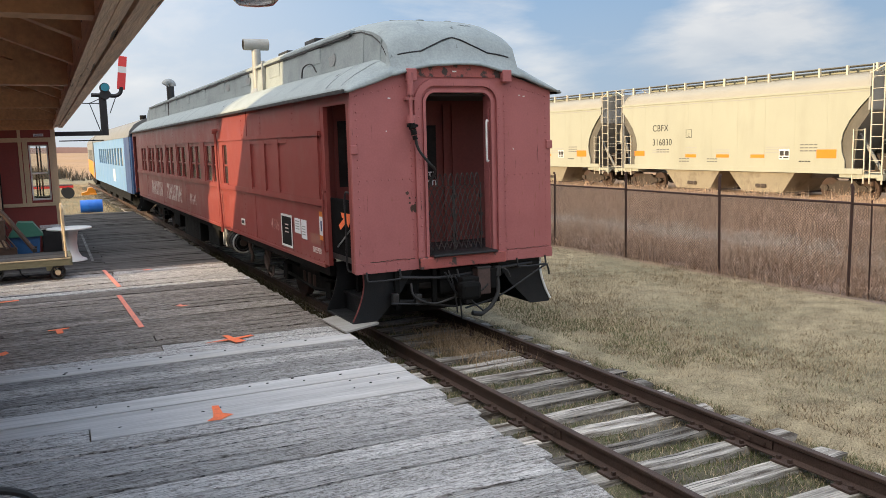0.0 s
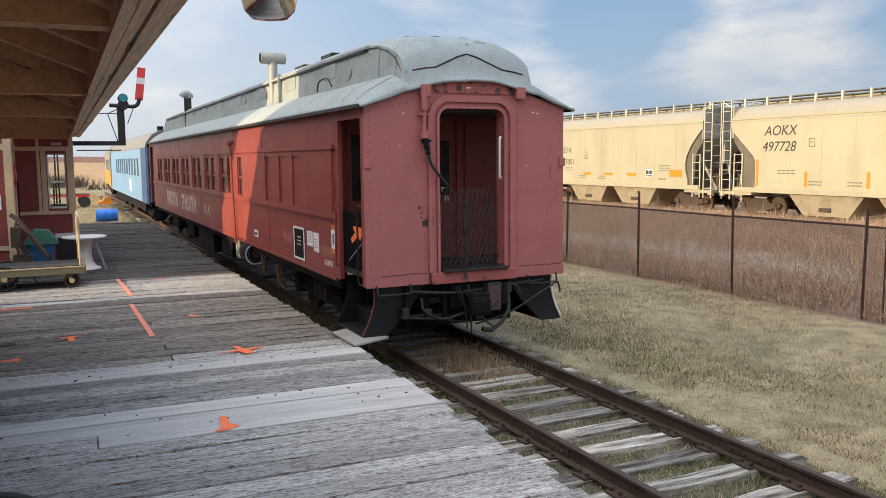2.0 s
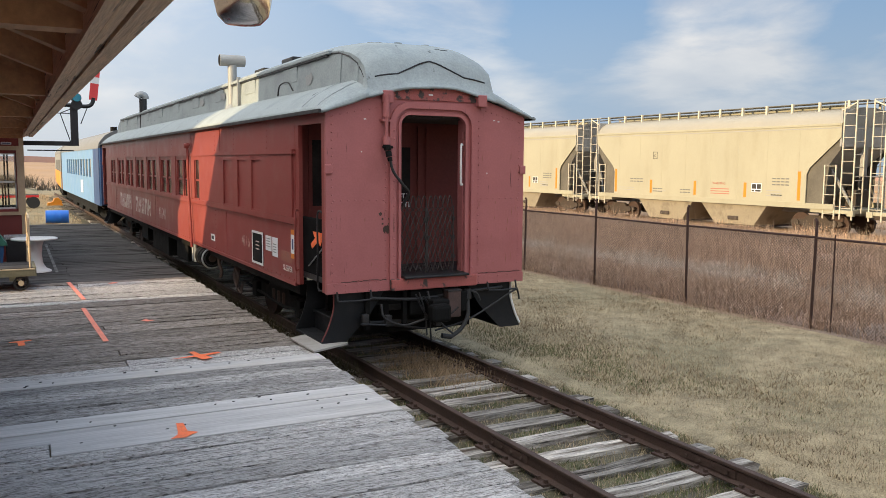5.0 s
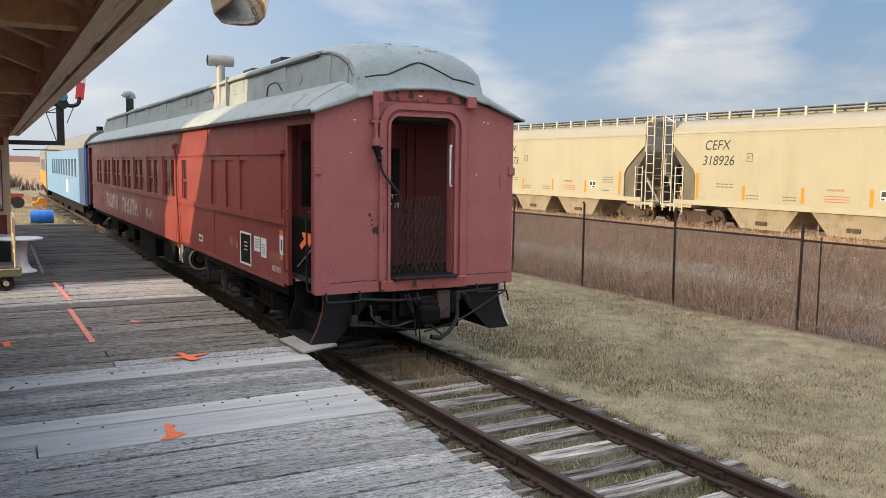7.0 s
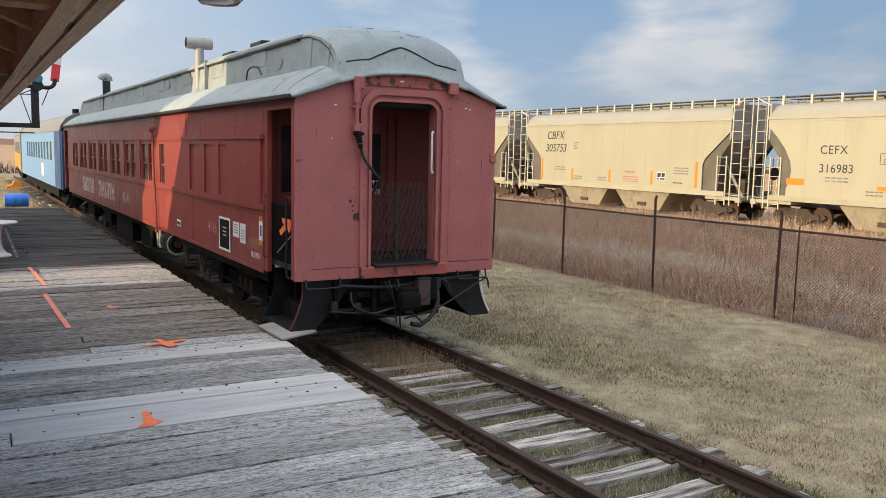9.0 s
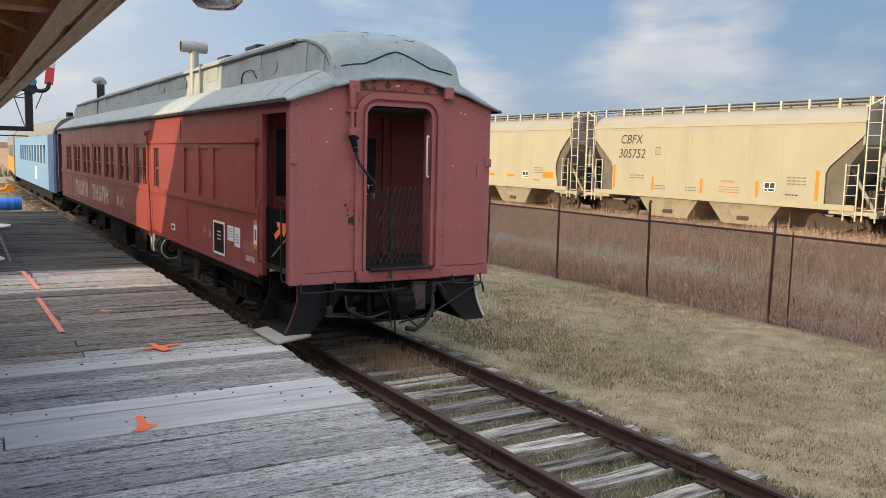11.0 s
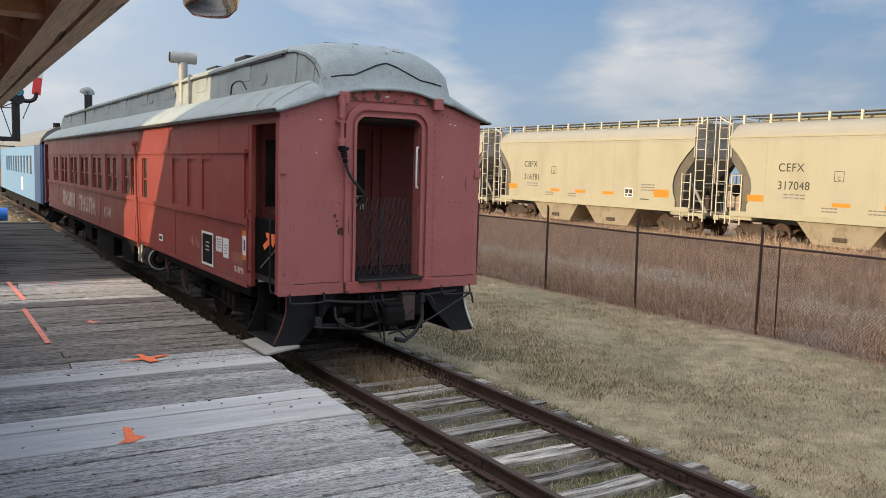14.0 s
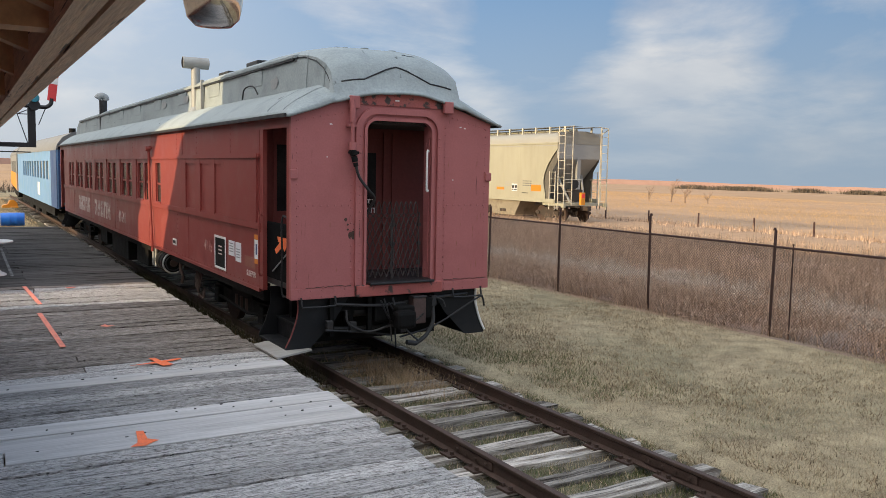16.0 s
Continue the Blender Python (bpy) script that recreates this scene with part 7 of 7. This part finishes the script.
chair = thing("folded_chairs", "dark folded wooden chairs against the wall", "chair")
for k in range(3):
    part("chair_frame", tube(bmesh.new(), [(-5.55 - 0.1 * k, 9.0, 0.80), (-5.78 - 0.06 * k, 9.0, 1.15), (-5.70 - 0.06 * k, 9.3, 1.5), (-5.5 - 0.1 * k, 9.3, 1.2)], 0.02, 6), HT, chair)
    part("chair_slat", B(-5.80 - 0.06 * k, -5.74 - 0.06 * k, 8.95, 9.4, 1.0, 1.4), HT, chair)
part("chair_foot", B(-5.9, -5.55, 9.0, 9.3, 0.385, 0.82), HT, chair)

# the station's semaphore signal on its bracket
sig = thing("semaphore_signal", "dark steel semaphore signal with a red and white arm", "signal", at=(0.12, 0, 0))
SY = 13.0
part("bracket_arm", B(-4.74, -3.43, SY - 0.07, SY + 0.07, 3.14, 3.25), STEEL_DARK, sig)
part("bracket_rod", R((-4.6, SY, 3.02), (-3.55, SY, 3.02), 0.014, 6), STEEL_DARK, sig)
part("mast", B(-3.60, -3.43, SY - 0.08, SY + 0.08, 3.14, 4.12), STEEL_DARK, sig)
part("mechanism_case", R((-3.45, SY - 0.14, 4.17), (-3.45, SY + 0.14, 4.17), 0.13, 14), STEEL_DARK, sig)
part("signal_lens", R((-3.45, SY - 0.20, 4.34), (-3.45, SY - 0.08, 4.34), 0.10, 14), TEAL_LENS, sig, "teal signal lens")
part("lamp_case", R((-3.45, SY - 0.10, 4.34), (-3.45, SY + 0.10, 4.34), 0.12, 14), STEEL_DARK, sig)
part("spectacle", tube(bmesh.new(), curve_pts([(-3.78, SY, 4.16), (-3.45, SY - 0.02, 4.15), (-3.2, SY - 0.02, 4.14), (-3.08, SY - 0.02, 4.22), (-3.05, SY - 0.02, 4.36)], 4), 0.05, 8), STEEL_DARK, sig)
blade = part("signal_arm", B(-0.10, 0.10, -0.012, 0.012, 0.0, 0.84, 0.008), STRIPE_RED, sig, "red signal arm with a white band")
blade.matrix_local = Matrix.Translation((-3.06, SY - 0.03, 4.30)) @ Matrix.Rotation(radians(7), 4, "Y")
part("white_band", B(-0.102, 0.102, -0.015, 0.015, 0.42, 0.58), WHITE, blade)
for p, q in (((-3.83, SY, 3.95), (-3.46, SY, 4.12)), ((-3.83, SY, 3.95), (-3.6, SY, 3.2)), ((-3.36, SY, 3.7), (-3.2, SY, 4.1)), ((-4.05, SY, 3.95), (-3.6, SY, 3.95))):
    part("stay_rod", R(p, q, 0.011, 6), STEEL_DARK, sig)

# a bright hanging shade under the eave
shade = thing("hanging_shade", "glossy brownish metal lamp shade hanging below the eave", "lamp")
part("shade", revolve(bmesh.new(), [(0.02, -0.115), (0.06, -0.11), (0.085, -0.085), (0.098, -0.03), (0.10, 0.06), (0.095, 0.10)], -4.42, -7.12, 3.335), CHROME, shade, smooth=True)
part("rim", tube(bmesh.new(), [(-4.42 + 0.1 * math.cos(t), -7.12 + 0.1 * math.sin(t), 3.40) for t in [2 * math.pi * i / 24 for i in range(25)]], 0.006, 6), STEEL_DARK, shade)
part("bracket", tube(bmesh.new(), [(-4.42, -7.12, 3.43), (-4.42, -7.12, 3.62), (-4.60, -7.12, 3.62), (-4.70, -7.12, 3.42)], 0.012, 6), STEEL_DARK, shade)

# red post with a black hose, and a bench corner
post = thing("red_handle_post", "bright red tubular handle with a black hose on the platform", "hand cart")
part("handle", tube(bmesh.new(), curve_pts([(-5.62, -4.88, 0.39), (-5.51, -4.88, 1.12), (-5.51, -4.88, 1.22), (-5.56, -4.88, 1.28), (-5.72, -4.88, 1.28)], 5), 0.03, 10), BRIGHT_RED, post)
part("hose", tube(bmesh.new(), curve_pts([(-5.75, -4.3, 0.62), (-5.55, -4.1, 0.60), (-5.38, -4.02, 0.52), (-5.28, -4.02, 0.43), (-5.24, -4.1, 0.40)], 5), 0.026, 8), RUBBER, post, "black rubber hose")
part("base", B(-5.8, -5.5, -5.1, -4.2, 0.385, 0.43, 0.01), BRIGHT_RED, post)
BENCH = material("mauve_bench_paint", (0.17, 0.13, 0.15), 0.55, 0, 0.15, 3, 30, 0.05)
bench = thing("bench", "dull purple grey wooden bench on the platform", "bench")
part("seat", B(-6.6, -5.71, -1.9, -0.62, 0.80, 0.86, 0.008), BENCH, bench)
for x, y in ((-5.80, -0.72), (-5.80, -1.85), (-6.5, -0.72), (-6.5, -1.85)):
    part("leg", B(x - 0.035, x + 0.035, y - 0.035, y + 0.035, 0.385, 0.80), BENCH, bench)


# ---- beyond the platform's end ----
def gz(x, y):
    return ground_height(x, y)


barrel = thing("blue_barrel", "bright blue plastic barrel lying on the grass", "barrel")
bm = bmesh.new()
m = Matrix.Translation((-2.92, 29.6, gz(-2.9, 29.6) + 0.28)) @ Matrix.Rotation(radians(90), 4, "Y") @ Matrix.Rotation(radians(4), 4, "X")
revolve(bm, [(0.24, -0.45), (0.275, -0.44), (0.28, -0.40), (0.285, -0.15), (0.29, -0.13), (0.29, -0.10), (0.285, -0.08), (0.285, 0.12), (0.29, 0.14), (0.29, 0.17), (0.285, 0.19), (0.28, 0.40), (0.275, 0.44), (0.24, 0.45)], 0, 0, 0)
bm.transform(m)
part("barrel_body", bm, BLUE_PLASTIC, barrel, smooth=True)
for s in (-1, 1):
    part("chime", tube(bmesh.new(), [m @ Vector((0.27 * math.cos(t), 0.27 * math.sin(t), s * 0.44)) for t in [2 * math.pi * i / 24 for i in range(25)]], 0.015, 6), BLUE_PLASTIC, barrel)

og = thing("orange_barrier", "orange plastic barrier lying in the grass", "barrier")
z = gz(-2.0, 45)
part("barrier_body", PR([(-2.55, z), (-1.75, z), (-1.75, z + 0.25), (-1.92, z + 0.46), (-2.15, z + 0.44), (-2.25, z + 0.22), (-2.55, z + 0.14)], "y", 45, 45.7), YELLOW, og)
part("barrier_foot", B(-2.1, -1.72, 44.8, 45.9, z, z + 0.10, 0.02), YELLOW, og)

wagon = thing("flat_wagon", "red flat wagon with black tyres in the grass", "wagon")
z = gz(-4, 42)
part("deck", B(-6.6, -3.1, 42.0, 43.6, z + 0.62, z + 0.74, 0.01), BRIGHT_RED, wagon)
for k in range(5):
    part("deck_plank", B(-6.6, -3.1, 42.05 + 0.3 * k, 42.33 + 0.3 * k, z + 0.742, z + 0.78), RUST, wagon)
for x in (-3.4, -6.2):
    for y in (42.0, 43.5):
        part("tyre", R((x, y - 0.1, z + 0.33), (x, y + 0.12, z + 0.33), 0.33, 18), RUBBER, wagon)
    part("axle", R((x, 42.0, z + 0.33), (x, 43.5, z + 0.33), 0.04, 8), STEEL_DARK, wagon)
    part("support", B(x - 0.06, x + 0.06, 42.4, 43.2, z + 0.33, z + 0.62), STEEL_DARK, wagon)


# ---- grass, weeds and brush ----
def near_height(xs, ys):
    return np.array([ground_height(x, y) for x, y in zip(xs, ys)])


def scatter():
    rng = np.random.default_rng(3)
    # mown dry lawn
    n = 420000
    ys = -12 + 34 * rng.random(n) ** 1.6
    xs = rng.uniform(1.25, 7.5, n)
    v, f = blades(n, xs, ys, near_height(xs, ys) - 0.01, rng.uniform(0.02, 0.06, n), 0.003, 1.0, rng)
    tagged(mesh_of("lawn_grass", v, f, GRASS), "short dry tan lawn grass", "grass", kind="stuff")
    # dead brown leaves and tufts in the lawn
    n = 100000
    ys = -12 + 30 * rng.random(n) ** 1.6
    xs = rng.uniform(1.3, 7.5, n)
    keep = np.array([noise.noise((x * 3.1, y * 3.1, 8)) + 0.7 * noise.noise((x * 0.7, y * 0.7, 8)) > 0.08 for x, y in zip(xs, ys)])
    xs, ys = xs[keep], ys[keep]
    v, f = blades(len(xs), xs, ys, near_height(xs, ys) - 0.005, rng.uniform(0.02, 0.06, len(xs)), 0.006, 1.4, rng)
    tagged(mesh_of("dead_leaves", v, f, LEAF), "brown dead leaves in the lawn", "leaves", kind="stuff")
    # greener blades in the lawn and between the ties
    n = 90000
    m = 7000
    xs = np.concatenate([rng.normal(2.4, 0.6, m), rng.uniform(-1.65, 1.45, n - m)])
    ys = np.concatenate([rng.normal(0.6, 2.2, m), -12 + 18 * rng.random(n - m)])
    keep = np.array([noise.noise((x * 1.1, y * 1.1, 5)) > -0.18 for x, y in zip(xs, ys)])
    xs, ys = xs[keep], ys[keep]
    n = len(xs)
    v, f = blades(n, xs, ys, near_height(xs, ys) - 0.01, rng.uniform(0.025, 0.075, n), 0.005, 1.1, rng)
    tagged(mesh_of("green_grass", v, f, GREEN_GRASS), "green grass tufts between the ties", "grass", kind="stuff")
    n = 40000
    xs = rng.uniform(-1.65, 1.45, n)
    ys = rng.uniform(-12, 8, n)
    v, f = blades(n, xs, ys, near_height(xs, ys) - 0.01, rng.uniform(0.04, 0.10, n), 0.004, 1.2, rng)
    tagged(mesh_of("straw", v, f, GRASS), "dry straw between the ties", "grass", kind="stuff")
    # a clump of tall dry weeds between the rails before the coach
    n = 2600
    c = rng.normal(0, 1, (n, 2)) * (0.26, 0.55) + (0.22, 0.35)
    v, f = blades(n, c[:, 0], c[:, 1], np.full(n, -0.24), rng.uniform(0.08, 0.30, n), 0.004, 1.4, rng)
    tagged(mesh_of("dry_weed_clump", v, f, TUFT), "clump of tall dry weeds between the rails", "weeds", kind="stuff")
    # Weeds grow here; their dark colour also stands in for the coach's shade.
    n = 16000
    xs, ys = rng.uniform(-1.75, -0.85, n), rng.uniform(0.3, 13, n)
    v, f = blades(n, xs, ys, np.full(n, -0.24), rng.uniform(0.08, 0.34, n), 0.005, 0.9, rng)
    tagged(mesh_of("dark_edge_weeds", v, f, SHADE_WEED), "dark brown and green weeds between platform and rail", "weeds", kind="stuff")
    n = 900
    xs, ys = rng.uniform(-1.75, -1.0, n), rng.uniform(-1.2, 4.5, n)
    v, f = blades(n, xs, ys, np.full(n, -0.24), rng.uniform(0.08, 0.3, n), 0.004, 0.9, rng)
    tagged(mesh_of("dry_edge_weeds", v, f, TUFT), "dry weeds along the platform edge", "weeds", kind="stuff")
    # weeds beyond the fence: low red, a flattened grey belt, tall red-brown
    def belt(name, n, x0, x1, h0, h1, mat, label, w, lean, y1=62, keep=None, heads=0):
        xs = rng.uniform(x0, x1, n)
        ys = -16 + (y1 + 16) * rng.random(n) ** 1.35
        # plants stand in clumps
        k = np.array([noise.noise((x * 1.3, y * 1.3, keep or 2)) + 0.6 * noise.noise((x * 0.3, y * 0.2, keep or 2)) > rng.normal(-0.12, 0.22) for x, y in zip(xs, ys)])
        xs, ys = xs[k], ys[k]
        m = len(xs)
        tall = np.array([0.75 + 0.5 * noise.noise((x * 0.6, y * 0.6, 9)) for x, y in zip(xs, ys)])
        v, f = blades(m, xs, ys, near_height(xs, ys) - 0.02, rng.uniform(h0, h1, m) * tall, w, lean, rng)
        if heads:
            # seed heads and broken leaves at every height
            q = rng.integers(0, m, heads)
            up = rng.uniform(0.1, 1.0, heads) * (h0 + h1) * 0.5 * tall[q]
            v2, f2 = blades(heads, xs[q] + rng.normal(0, 0.05, heads), ys[q] + rng.normal(0, 0.05, heads), near_height(xs[q], ys[q]) + up, rng.uniform(0.015, 0.06, heads), 0.013, 1.6, rng)
            v, f = np.concatenate([v, v2]), np.concatenate([f, f2 + len(v)])
        tagged(mesh_of(name, v, f, mat), label, "weeds", kind="stuff")
    belt("red_weeds", 110000, 7.35, 10.2, 0.18, 0.55, WEED, "low dry reddish weeds along the fence", 0.006, 0.8, heads=90000)
    belt("grey_weeds", 110000, 9.4, 13.0, 0.12, 0.42, WEED_GREY, "flattened pale grey dry grass", 0.008, 1.3, keep=4, heads=60000)
    belt("tall_weeds", 190000, 11.5, 22.6, 0.30, 0.80, WEED, "tall dry red-brown weeds before the main line", 0.008, 0.5, heads=150000)
    belt("pale_weed_tops", 16000, 18.5, 22.6, 0.6, 1.15, WEED_TOP, "pale feathery weed tops by the main line", 0.008, 0.25)
    belt("far_side_weeds", 40000, 28.5, 40, 0.2, 0.6, WEED, "dry grass beyond the main line", 0.012, 0.4, y1=110)
    n = 150000
    xs, ys = rng.uniform(36, 190, n), -20 + 260 * rng.random(n)
    v, f = blades(n, xs, ys, near_height(xs, ys) - 0.03, rng.uniform(0.10, 0.3, n), 0.012, 0.6, rng)
    tagged(mesh_of("prairie_grass", v, f, PRAIRIE), "golden dry prairie grass", "grass", kind="stuff")
    # lit grass beyond the platform
    n = 40000
    xs, ys = rng.uniform(-12, -1.9, n), 24.7 + 40 * rng.random(n) ** 1.4
    v, f = blades(n, xs, ys, near_height(xs, ys) - 0.01, rng.uniform(0.03, 0.12, n), 0.008, 0.9, rng)
    tagged(mesh_of("yard_grass", v, f, GRASS), "dry grass of the yard", "grass", kind="stuff")


PRAIRIE = material("golden_prairie_blades", (0.50, 0.31, 0.135), 0.95, 0, 0.15, 1, 10, 0, rand=0.3, per_island=True, spec=0.1)
scatter()


def brush(name, label, x, y, w, d, h, n, mat, seed):
    """A tangle of thin twigs."""
    rng = np.random.default_rng(seed)
    xs, ys = x + rng.normal(0, 0.4, n) * w, y + rng.normal(0, 0.4, n) * d
    z = near_height(xs, ys)
    v, f = blades(n, xs, ys, z, rng.uniform(0.3, 1.0, n) * h, 0.05, 1.0, rng)
    return tagged(mesh_of(name, v, f, mat), label, "brush", kind="stuff")


brush("brush_pile", "dark tangled brush at the edge of the yard", -8.5, 84, 8.0, 4.0, 1.5, 7000, HEDGE, 5)
brush("brush_pile", "dark tangled brush in the yard", -24, 84, 14.0, 4.0, 1.7, 7000, HEDGE, 6)


for k, (x, y, w) in enumerate(((534, 437, 34), (542, 427, 14), (511, 463, 16), (565, 396, 16), (586, 364, 18), (594, 351, 10))):
    rng = np.random.default_rng(40 + k)
    n = 90 * w
    xs, ys = x + rng.normal(0, 0.3, n) * w, y + rng.normal(0, 0.3, n) * w
    v, f = blades(n, xs, ys, near_height(xs, ys), rng.uniform(1.0, 4.2, n), 0.35, 0.7, rng)
    tagged(mesh_of("far_grove", v, f, HEDGE), "low dark grove on the far prairie", "trees", kind="stuff")


def bare_tree(x, y, h, seed):
    rng = random.Random(seed)
    tree = thing("bare_tree", "small bare leafless prairie tree", "tree", "bare trees on the prairie", at=(x, y, ground_height(x, y) - 0.05))
    trunk = bmesh.new()
    rod(trunk, (0, 0, 0), (0.1 * h * rng.uniform(-1, 1), 0, h * 0.45), h * 0.028, 7, h * 0.016)
    part("trunk", trunk, HEDGE_BARK, tree)
    for i in range(9):
        z = h * rng.uniform(0.12, 0.45)
        a = rng.uniform(0, 2 * math.pi)
        tip = Vector((math.cos(a) * h * 0.28, math.sin(a) * h * 0.28, z + h * rng.uniform(0.3, 0.55)))
        limb = bmesh.new()
        rod(limb, (0, 0, z), tip, h * 0.010, 5, h * 0.003)
        for k in range(5):
            b = a + rng.uniform(-1, 1)
            s = Vector((0, 0, z)).lerp(tip, rng.uniform(0.35, 0.9))
            rod(limb, s, s + Vector((math.cos(b) * h * 0.12, math.sin(b) * h * 0.12, h * rng.uniform(0.05, 0.18))), h * 0.005, 4, h * 0.0015)
        part("limb", limb, HEDGE_BARK, tree)


HEDGE_BARK = material("bare_bark", (0.25, 0.17, 0.12), 0.9, 0, 0.2, 3, 20, 0.1)
for x, y, h, s in ((100, 96, 3.2, 1), (97, 88, 4.4, 2), (96, 84, 4.2, 3), (99, 82, 2.6, 4), (118, 55, 2.4, 5), (150, 40, 4.0, 6)):
    bare_tree(x, y, h, s)

# far side fence posts
for i, (x, y, h) in enumerate(((32.9, 32.4, 0.9), (33.2, 28.7, 0.9), (33.1, 24.5, 0.95), (33.2, 20.6, 0.9), (33.1, 16.8, 0.9), (33.0, 36.2, 0.9), (33.1, 40.4, 0.9))):
    p = thing("fence_stake", "short dark wooden fence stake beyond the main line", "fence post", "stakes beyond the main line", at=(x, y, ground_height(x, y) - 0.1))
    part("stake", R((0, 0, 0), (0.02, 0.03, h + 0.1), 0.06, 8, 0.05), FENCE, p)

# low far hills on the horizon
def hills():
    bm = bmesh.new()
    prev = None
    for k in range(140):
        a = radians(-35 + 165 * k / 139)
        r = 2600
        x, y = r * math.cos(a), r * math.sin(a)
        base = ground_height(x, y)
        h = 9 + 9 * (0.5 + noise.noise((k * 0.11, 0, 0))) + 5 * noise.noise((k * 0.5, 3, 0))
        if x < 0:
            h += 22 * min(1, -x / 700)
        cur = [bm.verts.new((x, y, base - 40)), bm.verts.new((x * 1.002, y * 1.002, base + max(2, h)))]
        if prev:
            bm.faces.new((prev[0], cur[0], cur[1], prev[1]))
        prev = cur
    tagged(part("backdrop", bm, HILL), "low reddish hills on the far horizon", "hills", kind="structure")


hills()


def motions():
    for i, (car, kind, mark, number) in enumerate(TRAIN):
        y0 = 10.72 + PITCH * (2 - i) - PITCH / 2
        walk(car, [(t, pose(RAIL_X, y0 + train_travel(t), RAIL_Z)) for t in [0.5 * k for k in range(33)]])


motions()
